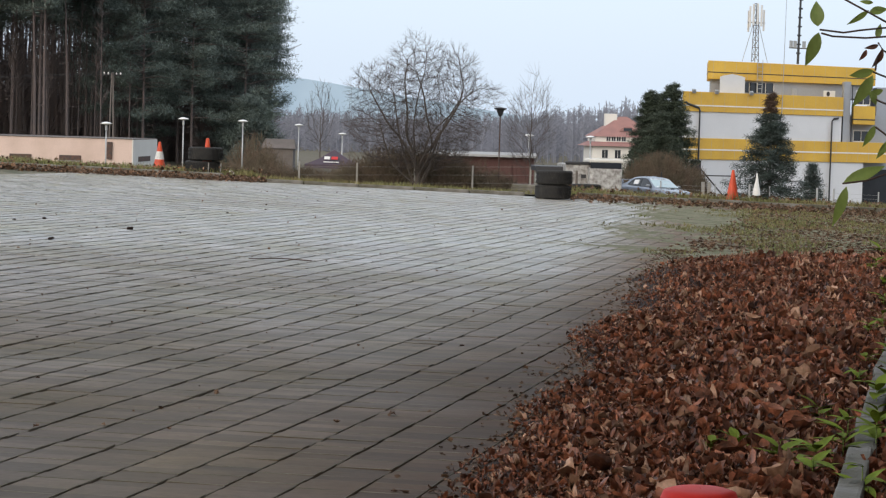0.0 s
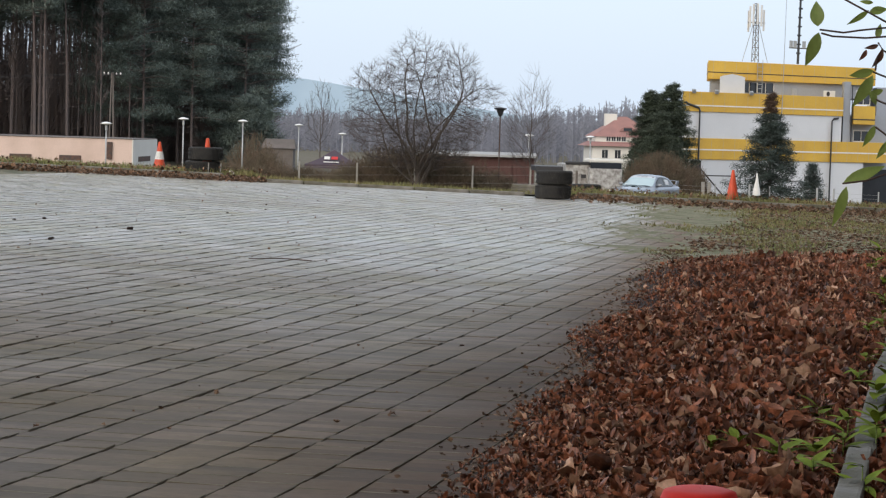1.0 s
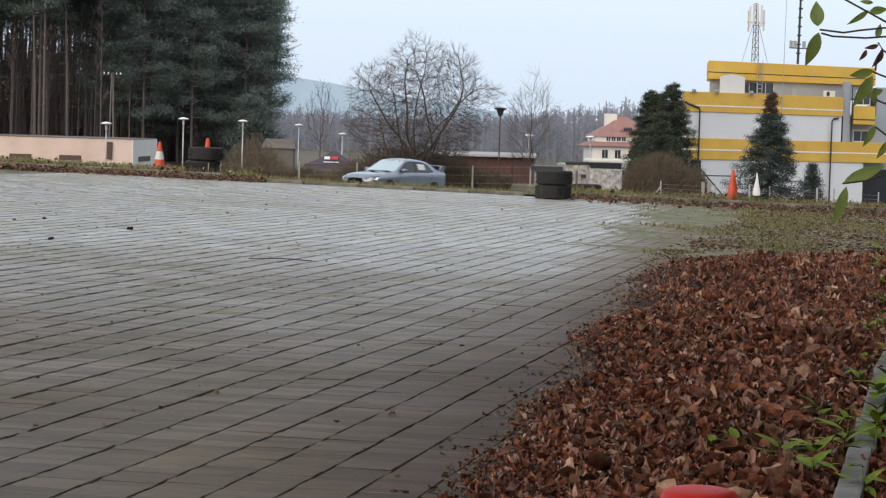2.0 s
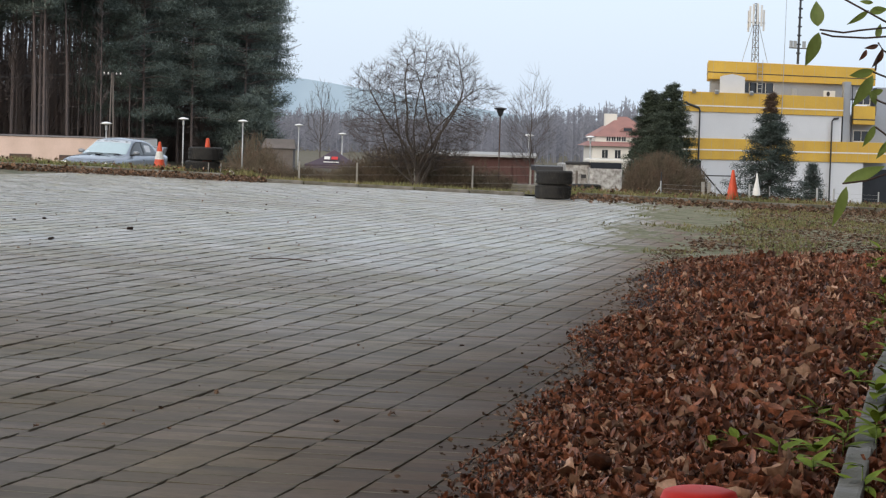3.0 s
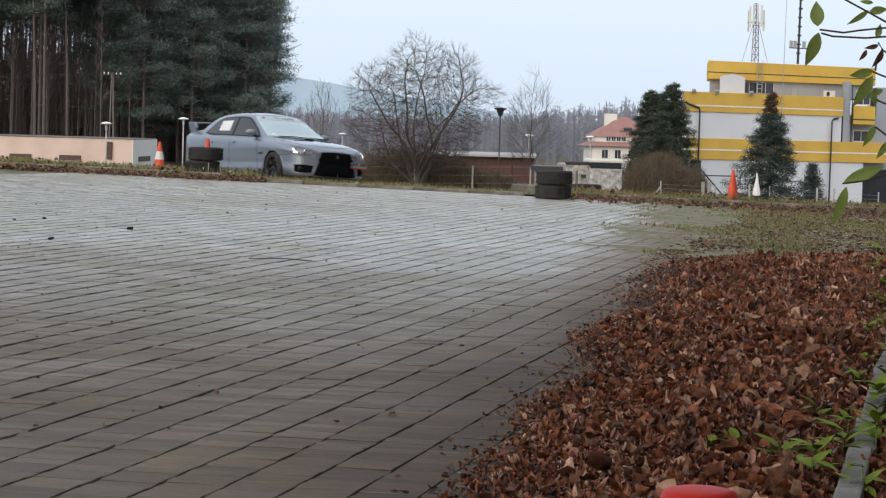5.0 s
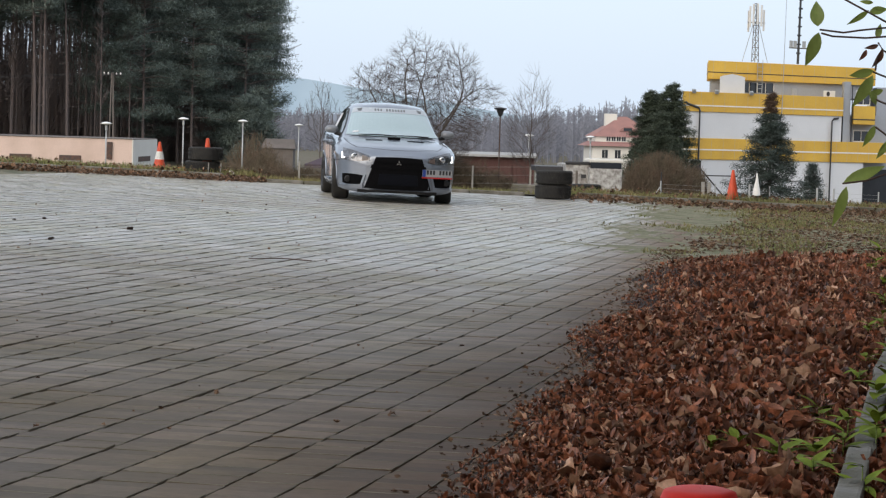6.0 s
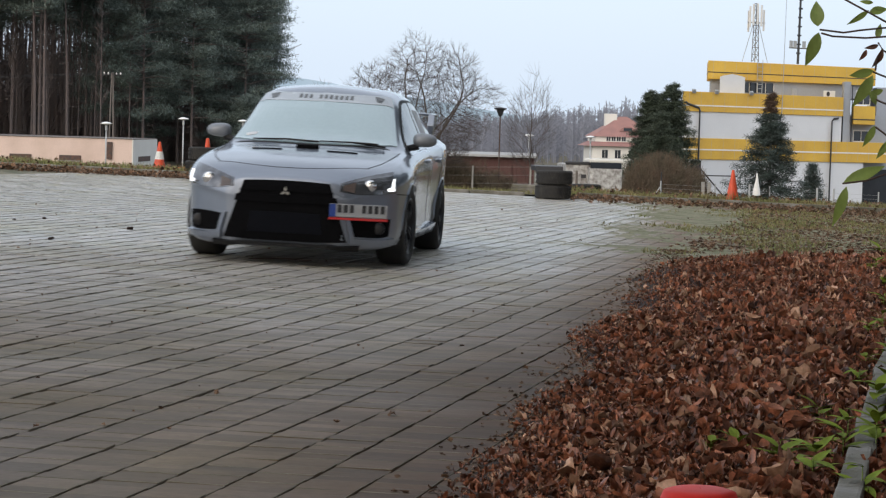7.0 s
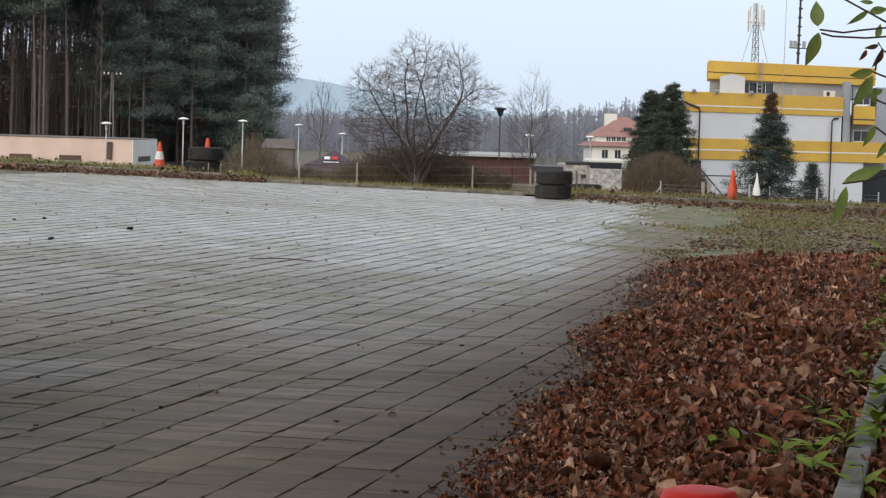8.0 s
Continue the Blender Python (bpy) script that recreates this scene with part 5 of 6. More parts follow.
    tagged(raw("undergrowth", *tubes_mesh(segs, 3), PINE_BARK), "dense dark stems and undergrowth deep in the wood", "undergrowth", kind="stuff")
    # unseen pines added round the camera to shade the near yard
    for k, (x, y) in enumerate([(-3.5, -1.5), (-1, -4), (2.5, -2.5), (4.5, 1), (-6, 1.5), (5.2, 5), (-5.5, -5), (1, -8), (-9, -2)]):
        copy_thing(kinds[2 + k % 2], upright(x, y, 70 * k))
    # more unseen pines behind the camera, added to darken the near yard
    for k, (x, y) in enumerate([(-5, -14), (-20, -2)]):
        copy_thing(kinds[k % 2], upright(x, y, 65 * k))
    # unseen row far behind, added so the car's front mirrors dark trees
    for k in range(15):
        copy_thing(kinds[k % 2], upright(-42 + 5 * k, -27 + 4 * (k % 3), 65 * k))
    # unseen rows on the right, added to darken reflections in the car's side
    for k, (x, y) in enumerate([(12.5, 29), (13.5, 35), (14.5, 41), (16, 47), (17.5, 53), (19.5, 60), (18, 38), (21, 48), (23, 62), (25, 54)]):
        copy_thing(kinds[k % 2], upright(x, y, 50 * k))
    for k in range(18):
        copy_thing(kinds[k % 2], upright(14 + 3.1 * k + 2.5 * (k % 3), 24 + 3.4 * k - 5 * (k % 2), 75 * k))
    # unseen dense pines beside the bed, added for shade and dark reflections
    for k, (x, y) in enumerate([(6.3, -0.5), (6.5, 4.5), (7.6, 9.5), (9, 15), (8, -5), (11, 2), (12, 9), (11, 21), (13, -3), (14, 15)]):
        copy_thing(kinds[k % 2], upright(x, y, 40 * k))


def build_distance():
    """Leafless woods on the rising ground, and the hill beyond, both coloured with haze."""
    rng = np.random.default_rng(8)
    segs = []
    for _ in range(2600):
        y = rng.uniform(520, 800)
        x = rng.uniform(-0.13, 0.22) * y
        top = 1.17 + y * (0.0030 + 0.0030 * noise.noise(Vector((x * 0.02, 0, 5)))) + rng.normal(0, 1.1) + y * 0.13 * max(0.0, min(x / y - 0.025, 0.06))
        base = -9.0
        h = top - base
        lean = rng.normal(0, 0.5)
        p, q = np.array([x, y, base]), np.array([x + lean, y, top])
        segs.append((p, q, 0.13, 0.05))
        for _ in range(26):
            f = rng.uniform(0.25, 0.97)
            b = p * (1 - f) + q * f
            e = b + np.array([rng.normal(0, 1.5), 0, rng.uniform(0.4, 2.2)]) * (1.3 - f)
            segs.append((b, e, 0.09, 0.03))
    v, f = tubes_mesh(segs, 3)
    tagged(raw("far_woods", v, f, WOODS), "distant leafless woods on rising ground, coloured blue-grey with haze", "woods", kind="stuff")
    # thick understorey that fills the wood
    v, f = [], []
    n = 160
    for k in range(n + 1):
        x = -150 + 400 * k / n
        z = 1.5 + 1.8 * noise.noise(Vector((x * 0.05, 2, 0))) + 0.7 * noise.noise(Vector((x * 0.31, 2, 0))) + 0.11 * max(0.0, min(x - 24.0, 50.0))
        v += [(x, 840, -9), (x, 840, z), (x, 850, z - 0.5)]
    for k in range(n):
        a = k * 3
        f += [(a, a + 3, a + 4, a + 1), (a + 1, a + 4, a + 5, a + 2)]
    tagged(raw("woods_floor", v, f, WOODS, smooth=True), "leafless understorey of the distant wood, coloured blue-grey with haze", "woods", kind="stuff")
    # distance haze is painted in as the hill's own pale blue glow
    hill = bpy.data.materials.new("painted_haze_hill")
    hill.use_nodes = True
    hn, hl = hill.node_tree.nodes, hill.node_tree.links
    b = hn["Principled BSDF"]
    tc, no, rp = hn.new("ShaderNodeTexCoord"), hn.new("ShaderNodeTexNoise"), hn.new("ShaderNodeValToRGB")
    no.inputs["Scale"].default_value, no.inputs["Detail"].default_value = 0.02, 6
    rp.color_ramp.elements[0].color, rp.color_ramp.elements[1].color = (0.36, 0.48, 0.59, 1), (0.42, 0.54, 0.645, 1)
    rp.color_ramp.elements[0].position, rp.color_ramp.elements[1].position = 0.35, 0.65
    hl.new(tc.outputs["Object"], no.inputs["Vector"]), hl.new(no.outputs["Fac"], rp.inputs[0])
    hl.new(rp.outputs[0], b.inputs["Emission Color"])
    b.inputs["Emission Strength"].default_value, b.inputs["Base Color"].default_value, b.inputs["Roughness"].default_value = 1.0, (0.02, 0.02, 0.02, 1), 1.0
    v, f = [], []
    n = 140
    for k in range(n + 1):
        x = -900 + 1900 * k / n
        ridge = 47 + 7 * math.sin(x * 0.004 + 0.4) - 0.17 * max(0, x + 150) + 1.3 * noise.noise(Vector((x * 0.05, 0, 0))) + 1.0 * noise.noise(Vector((x * 0.4, 0, 0)))
        v += [(x, 2250, -25), (x, 2250, max(ridge, -6)), (x, 2330, max(ridge, -6) - 3)]
    for k in range(n):
        a = k * 3
        f += [(a, a + 3, a + 4, a + 1), (a + 1, a + 4, a + 5, a + 2)]
    tagged(raw("backdrop", v, f, hill), "wooded hill painted in pale blue haze", "hill", kind="structure")


# ---- buildings ----
def window(parent, x, z, w, h, y=0.0, name="window"):
    """A window in a wall that faces -y: frame, sill and panes."""
    fr = bmesh.new()
    for a, b, c, d in ((x - w / 2 - .04, z, .08, h), (x + w / 2 + .04, z, .08, h)):
        box(c, 0.10, d, (a, y - .02, b), None, fr)
    for zz in (z - .06, z + h - .0):
        box(w + .16, 0.10, .07, (x, y - .02, zz), None, fr)
    win = part(name, fr, WHITE_BAND, parent)
    part("pane", box(w, 0.03, h, (x, y - .01, z)), DARK_GLASS, win)
    part("glazing_bar", box(0.05, 0.05, h, (x, y - .03, z)), WHITE_BAND, win)
    return win


def build_yellow_building():
    base = lie(20, 155) - 0.3
    b = thing("office_building", pose(15.5, 150, 0), "white and yellow flat-roofed office building with roof masts", "building")
    z0, roof = base, 3.9
    def slab(name, x0, x1, y0, y1, za, zb, material, label="", parent=b, bevel=0.0):
        return part(name, box(x1 - x0, y1 - y0, zb - za, ((x0 + x1) / 2, (y0 + y1) / 2, za)), material, parent, label, bevel=bevel)
    slab("wall", 0, 15.25, 0, 11, z0, 2.62, PLASTER, "white plastered wall")
    slab("wing_wall", 15.25, 22.5, 1.2, 11, z0, 2.75, GREY_WALL, "grey recessed wing")
    top = slab("parapet", -.12, 15.37, -.12, 11.1, 2.62, 3.92, YELLOW, "yellow sheet-clad parapet", bevel=0.02)
    slab("parapet_line", -.14, 15.39, -.14, 11.12, 2.98, 3.06, WHITE_BAND, "", top)
    for k in range(14):
        slab("cladding_joint", 0.5 + k * 1.1, 0.515 + k * 1.1, -.126, -.10, 2.64, 3.90, GREY_WALL, "", top)
    band = slab("string_course", -.10, 19.9, -.10, 11.1, -.52, .88, YELLOW, "yellow sheet-clad band between the storeys", bevel=0.02)
    slab("band_line", -.12, 19.92, -.12, 11.12, .08, .17, WHITE_BAND, "", band)
    for k in range(18):
        slab("cladding_joint", 0.5 + k * 1.1, 0.515 + k * 1.1, -.108, -.09, -.44, .85, GREY_WALL, "", band)
    # set-back top storey
    slab("top_storey", 2.5, 18.7, 3.4, 10.5, 3.92, 4.87, GREY_WALL, "grey set-back top storey")
    t = slab("top_parapet", 2.2, 18.9, 3.0, 10.8, 4.87, 6.1, YELLOW, "yellow parapet of the top storey", bevel=0.02)
    slab("parapet_line", 2.18, 18.92, 2.98, 10.82, 5.30, 5.36, DARK_METAL, "", t)
    for k in range(15):
        slab("cladding_joint", 2.7 + k * 1.1, 2.715 + k * 1.1, 2.99, 3.02, 4.89, 6.08, GREY_WALL, "", t)
    win = slab("ribbon_window", 5.8, 8.6, 3.36, 3.42, 4.05, 4.75, DARK_GLASS)
    for k in range(4):
        slab("mullion", 6.2 + k * .8, 6.25 + k * .8, 3.33, 3.37, 4.05, 4.75, WHITE_BAND, "", win)
    # corner stair tower on the wing
    slab("ground_wall", 15.25, 17.6, .03, 1.2, z0, -.52, PLASTER, "white plastered ground-floor wall")
    slab("stair_tower", 15.4, 16.1, .1, 2.2, .86, 5.0, GREY_WALL, "grey stair tower")
    bal = slab("balcony", 16.4, 18.6, -.3, 1.4, 2.1, 3.37, YELLOW, "yellow-clad balcony", bevel=0.02)
    slab("balcony_line", 16.38, 18.62, -.32, 1.42, 2.40, 2.48, DARK_METAL, "", bal)
    for x, z, w, h in ((17.5, 3.5, 1.3, .9), (17.4, .95, 1.5, .7)):
        window(b, x, z, w, h, 1.2)
    # a dark pane stands in for the shade inside the opening
    slab("garage_opening", 17.65, 21.4, 1.15, 1.25, z0, -.99, DARK_GLASS, "dark pane standing in for a shaded ground-floor opening")
    slab("side_opening", .8, 1.8, -.03, .03, -1.6, -.6, DARK_GLASS)
    # downpipes
    for rows in ([(.15, 3.24), (.45, 3.10), (1.45, 2.86), (1.52, 2.7), (1.52, z0)], [(14.95, 2.48), (14.45, 2.42), (14.28, 2.25), (14.25, z0)]):
        part("downpipe", tube([((x, -.2, z), .075) for x, z in rows], 8), DARK_METAL, b, "dark downpipe", smooth=True)
    slab("side_block", 19.0, 24.0, 2.2, 10.4, .9, 4.75, GREY_WALL, "grey rear block of the building")
    lad = part("roof_ladder", tube([((6.95, 2.9, 3.95), .035), ((6.95, 2.9, 6.3), .035)], 5), GALV, b, "steel roof ladder")
    part("rail", tube([((7.45, 2.9, 3.95), .035), ((7.45, 2.9, 6.3), .035)], 5), GALV, lad)
    for k in range(8):
        part("rung", tube([((6.95, 2.9, 4.05 + k * .29), .02), ((7.45, 2.9, 4.05 + k * .29), .02)], 4), GALV, lad)
    part("downpipe", tube([((16.25, -.05, 4.7), .06), ((16.25, -.05, .9), .06)], 8), DARK_METAL, b)
    # roof gear: white shelter, air conditioner, dishes, ladder
    dome = bmesh.new()
    rows = []
    for y in (0.9, 2.6):
        rows.append([dome.verts.new((3.35 + a, y, 3.92 + c)) for a, c in ((0, 0), (0, 1.08), (.25, 1.15), (1.15, 1.28), (2.1, 1.15), (2.35, 1.08), (2.35, 0))])
    for k in range(6):
        dome.faces.new((rows[0][k], rows[0][k + 1], rows[1][k + 1], rows[1][k]))
    dome.faces.new(rows[0]), dome.faces.new(rows[1][::-1])
    part("roof_shelter", dome, PLASTER, b, "white roof-top equipment shelter")
    ac = slab("air_conditioner", 13.45, 14.6, 1.0, 1.5, 3.92, 4.35, WHITE_BAND, "white air-conditioning unit", bevel=0.03)
    part("fan_grille", tube([((13.9, .99, 4.13), .17), ((13.9, .96, 4.13), .17)], 16), DARK_METAL, ac)
    for x in (0.9, 3.0, 6.3):
        part("floodlight", box(.35, .2, .22, (x, -.3, 3.85), pose(0, 0, 0, 25, 0, 20)), GALV, b)
    part("roof_vent", box(.5, .5, .5, (10.6, 2.5, 3.92)), GALV, b, bevel=.03)
    # lattice mast with panel antennas
    mast = part("lattice_mast", tube([((6.75, 5.0, 6.2), .05), ((6.75, 5.0, 9.0), .05)], 6), GALV, b, "grey lattice mast with panel antennas")
    lat = bmesh.new()
    feet = [(-.35, -.3), (.35, -.3), (0, .35)]
    for k in range(8):
        za, zb = 6.2 + k * .5, 6.7 + k * .5
        s0, s1 = 1 - k * .06, 1 - (k + 1) * .06
        for i in range(3):
            a, c = feet[i], feet[(i + 1) % 3]
            tube([((6.75 + a[0] * s0, 5 + a[1] * s0, za), .035), ((6.75 + a[0] * s1, 5 + a[1] * s1, zb), .035)], 5, lat)
            tube([((6.75 + a[0] * s0, 5 + a[1] * s0, za), .022), ((6.75 + c[0] * s1, 5 + c[1] * s1, zb), .022)], 4, lat)
            tube([((6.75 + a[0] * s1, 5 + a[1] * s1, zb), .022), ((6.75 + c[0] * s1, 5 + c[1] * s1, zb), .022)], 4, lat)
    part("lattice", lat, OLD_BOARD, mast)
    for s in (-1, 1):
        part("stay", tube([((6.75 + s * 1.25, 5, 6.2), .03), ((6.75 + s * .2, 5, 9.0), .03)], 5), GALV, mast)
    for dx, dy, zz in ((-.62, -.3, 8.9), (-.3, -.5, 9.05), (.12, -.5, 9.1), (.5, -.35, 9.0), (.75, -.1, 8.7), (-.75, 0, 8.6)):
        part("panel_antenna", box(.2, .12, 1.45, (6.75 + dx, 5 + dy, zz - .35)), WHITE_BAND, mast, bevel=.02)
    part("antenna_ring", tube([((5.95, 4.9, 8.9), .04), ((7.65, 4.9, 8.9), .04)], 5), GALV, mast)
    pole = part("antenna_pole", tube([((11.05, 5, 6.2), .13), ((11.15, 5, 12.5), .10)], 8), DARK_METAL, b, "dark tubular antenna pole")
    for k in range(9):
        part("pole_clamp", box(.42, .2, .10, (11.051 + k * .02, 4.95, 6.9 + k * .62)), DARK_METAL, pole)
    for dx in (-.75, -.35, .55):
        part("panel_antenna", box(.35, .12, .5, (11.05 + dx, 4.8, 7.3)), GALV, pole, bevel=.02)
    part("cross_arm", tube([((10.1, 4.9, 7.3), .04), ((11.9, 4.9, 7.3), .04)], 5), DARK_METAL, pole)
    part("whip_aerial", tube([((9.3, -.25, 2.4), .045), ((9.35, -.2, 7.0), .03), ((9.4, -.2, 12.5), .012)], 6), GALV, b, "thin whip aerial")
    # stair rail outside
    rail = part("stair_rail", tube([((1.2, -1.6, -.7), .06), ((4.5, -2.6, z0 + .3), .06)], 6), DARK_METAL, b, "dark sloping stair rail")
    part("baluster", tube([((1.2, -1.6, -.7), .04), ((1.2, -1.6, z0), .04)], 6), DARK_METAL, rail)
    part("top_rail", tube([((1.8, -2.2, -1.55), .04), ((5.2, -2.4, -1.55), .04)], 6), DARK_METAL, rail)
    # the plan is a lozenge: the front runs back to one side, the end walls straight back
    for o in b.children_recursive:
        for v in o.data.vertices:
            x, y = v.co.x * 0.873, v.co.y
            v.co.x, v.co.y = x * 0.866 + y * 0.103, x * 0.5 + y * 0.995


def build_pink_building():
    z0, zt = lie(-20, 121) - .4, 0.05
    b = thing("low_building", pose(-16.2, 118, 0, 0, 0, -3), "long low flat-roofed building with faded pink render", "building")
    part("wall", box(26, 7.0, zt - z0, (-13, 3.5, z0)), PINK, b, "stained faded pink wall")
    part("end_wall", box(.06, 6.98, zt - z0 - .02, (.03, 3.5, z0)), CREAM, b, "whitewashed end wall")
    part("roof", box(26.1, 7.1, .03, (-13, 3.5, zt)), OLD_BOARD, b, "flat grey roof edge", bevel=.01)
    for x in (-3.0, -5.6, -8.2, -10.8):
        w = part("basement_window", box(1.15, .06, .27, (x - .2, -.01, -1.12)), RUST, b, "low dark basement window")
        part("sill", box(1.25, .12, .05, (x - .2, -.04, -1.17)), CONCRETE_POST, w)
    part("basement_window", box(.06, 3.4, .27, (.05, 3.2, -1.12)), RUST, b)
    part("rust_stain_box", box(.28, .12, .9, (-1.15, -.05, -1.0)), RUST, b, "rusty meter box with cables", bevel=.02)


def build_sheds():
    z0, zt = lie(0, 126) - .3, -0.38
    b = thing("shed", pose(1.6, 126, 0, 0, 0, -1), "long low shed with red-brown boarded front", "shed")
    part("wall", box(6.6, 4, zt - z0, (0, 2.05, z0)), RUST_WALL, b)
    part("roof", box(6.9, 4.6, .13, (0, 2.0, zt), pose(0, 0, 0, 1.2)), ROOF_GREY, b, "pale grey felt roof", bevel=.01)
    k = bpy.data.meshes.new("board")
    bm = box(.235, .03, zt - z0 - .05)
    bmesh.ops.bevel(bm, geom=list(bm.edges), offset=.006, segments=1, affect="EDGES")
    bm.to_mesh(k)
    bm.free()
    k.materials.append(RUST_WALL)
    for i in range(26):
        ob = new("board", k)
        ob.matrix_basis = pose(-3.18 + i * .2455, .03 - .006 * (i % 2), z0)
        ob.parent = b
    for x in (-1.9, .9):
        d = part("gate", box(2.3, .05, 1.75, (x, -.03, z0 + .1)), RUST_WALL, b, "red-brown garage gate", bevel=.01)
        part("hinge", box(.06, .03, .25, (x - 1.05, -.07, z0 + .4)), DARK_METAL, d)
        part("hinge", box(.06, .03, .25, (x - 1.05, -.07, z0 + 1.4)), DARK_METAL, d)
    g = lie(-9.5, 170)
    h = thing("outbuilding", pose(-12.6, 172, 0), "grey-brown gabled outbuilding at the wood's edge", "shed")
    part("wall", box(2.2, 3, 1.9, (0, 1.5, g)), OLD_BOARD, h)
    rf = bmesh.new()
    v = [rf.verts.new(p) for p in ((-1.3, -.2, g + 1.9), (1.3, -.2, g + 1.9), (1.3, 3.2, g + 1.9), (-1.3, 3.2, g + 1.9), (-1.1, 1.5, g + 2.6), (1.1, 1.5, g + 2.6))]
    for q in ((0, 1, 5, 4), (2, 3, 4, 5), (1, 2, 5), (3, 0, 4), (3, 2, 1, 0)):
        rf.faces.new([v[i] for i in q])
    part("roof", rf, OLD_BOARD, h)


def build_house():
    y, x0 = 420.0, 26.2
    g = lie(28, y) - .5
    h = thing("house", pose(x0, y, 0, 0, 0, 6), "cream villa with steep red hipped roof and white chimney", "house")
    W, D, eave = 14.5, 11.0, -1.6
    part("wall", box(W - 1.6, D - 1.6, eave - g + .1, (W / 2, D / 2, g)), CREAM, h, "cream rendered walls")
    rf = bmesh.new()
    def ring(x_in, z):
        return [rf.verts.new(p) for p in ((x_in, x_in, z), (W - x_in, x_in, z), (W - x_in, D - x_in, z), (x_in, D - x_in, z))]
    rs = [ring(-.3, eave), ring(1.2, eave + .75), ring(1.3, eave + .8)]
    for a, c in zip(rs, rs[1:]):
        for k in range(4):
            rf.faces.new((a[k], a[(k + 1) % 4], c[(k + 1) % 4], c[k]))
    rf.faces.new(rs[0][::-1]), rf.faces.new(rs[-1])
    part("skirt_roof", rf, ROOF_RED, h, "red tiled skirt roof")
    part("attic_wall", box(W - 2.8, D - 2.8, 1.1, (W / 2, D / 2, eave + .8)), CREAM, h)
    up = bmesh.new()
    a = [up.verts.new(p) for p in ((.9, .9, eave + 1.75), (W - .9, .9, eave + 1.75), (W - .9, D - .9, eave + 1.75), (.9, D - .9, eave + 1.75))]
    m = [up.verts.new(p) for p in ((2.6, 2.4, eave + 2.9), (W - 2.6, 2.4, eave + 2.9), (W - 2.6, D - 2.4, eave + 2.9), (2.6, D - 2.4, eave + 2.9))]
    r = [up.verts.new(p) for p in ((W / 2 - .8, D / 2, eave + 5.5), (W / 2 + .8, D / 2, eave + 5.5))]
    for k in range(4):
        up.faces.new((a[k], a[(k + 1) % 4], m[(k + 1) % 4], m[k]))
    up.faces.new((m[0], m[1], r[1], r[0])), up.faces.new((m[2], m[3], r[0], r[1])), up.faces.new((m[1], m[2], r[1])), up.faces.new((m[3], m[0], r[0])), up.faces.new(a[::-1])
    part("roof", up, ROOF_RED, h, "steep red tiled hipped roof")
    for k in range(4):
        window(h, 2.9 + k * .95 + 1.0, eave + .95, .75, .75, 1.38)
    for x in (3.2, 5.6, 8.2, 10.2):
        window(h, x, eave - 2.2, 1.1, 1.5, .78)
    eye = bmesh.new()
    arc = [(math.cos(t) * 1.5, math.sin(t) * .95) for t in np.linspace(0, math.pi, 11)]
    f0 = [eye.verts.new((7.6 + p, 2.1, eave + 2.75 + q)) for p, q in arc]
    f1 = [eye.verts.new((7.6 + p, 4.2, eave + 2.75 + q)) for p, q in arc]
    for k in range(10):
        eye.faces.new((f0[k], f0[k + 1], f1[k + 1], f1[k]))
    eye.faces.new(f0)
    dormer = part("eyebrow_dormer", eye, ROOF_RED, h)
    part("pane", box(1.6, .06, .55, (7.6, 2.08, eave + 2.85)), DARK_GLASS, dormer)
    part("chimney", box(2.2, 1.6, 3.4, (4.9, 5.5, eave + 2.6)), CREAM, h, "broad white chimney", bevel=.05)


# ---- street things ----
def park_lamp(m, height, label, pole_mat, head_mat, dark=False):
    l = thing("street_lamp", m, label, "street lamp", "" if dark else "white-capped park lamps")
    part("pole", tube([((0, 0, -.2), .04), ((0, 0, height * .4), .036), ((0, 0, height - .3), .03)], 8), pole_mat, l, smooth=True)
    if dark:
        part("lantern", lathe([(.06, height - .42), (.10, height - .36), (.20, height - .08), (.30, height - .05), (.33, height), (.05, height + .05), (0.001, height + .06)], 16), DARK_METAL, l, "dark conical lantern", smooth=False)
    else:
        part("lantern", lathe([(.03, height - .40), (.055, height - .36), (.055, height - .14), (.06, height - .12)], 14), GALV, l)
        part("cap", lathe([(.06, height - .12), (.27, height - .07), (.28, height - .05), (.12, height + .01), (.0015, height + .03)], 18), head_mat, l, "broad white lamp cap")
    return l


def tyre_stack_piece(x, y, z, seed, group, lean=0.0):
    rng = np.random.default_rng(seed)
    prof = [(.19, -.085), (.20, -.105), (.25, -.122), (.285, -.12), (.305, -.10), (.312, -.06), (.313, 0), (.312, .06), (.305, .10), (.285, .12), (.25, .122), (.20, .105), (.19, .085)]
    bm = lathe([(r, h + .125) for r, h in prof], 40)
    for v in bm.verts:
        v.co.x += 0.006 * math.sin(5 * v.co.y + seed)
    for k in range(36):
        a = 2 * math.pi * k / 36
        for h, o in ((.05, 0), (.125, .09), (.20, 0)):
            box(.012, .034, .05, (0, 0, 0), Matrix.Rotation(a + o, 4, "Z") @ Matrix.Translation((.313, 0, h - .025)) @ Matrix.Rotation(.4, 4, "X"), bm)
    t = part("tyre", bm, RUBBER, group, smooth=False)
    t.matrix_basis = pose(x, y, z, lean, 0, rng.uniform(0, 360))
    return t


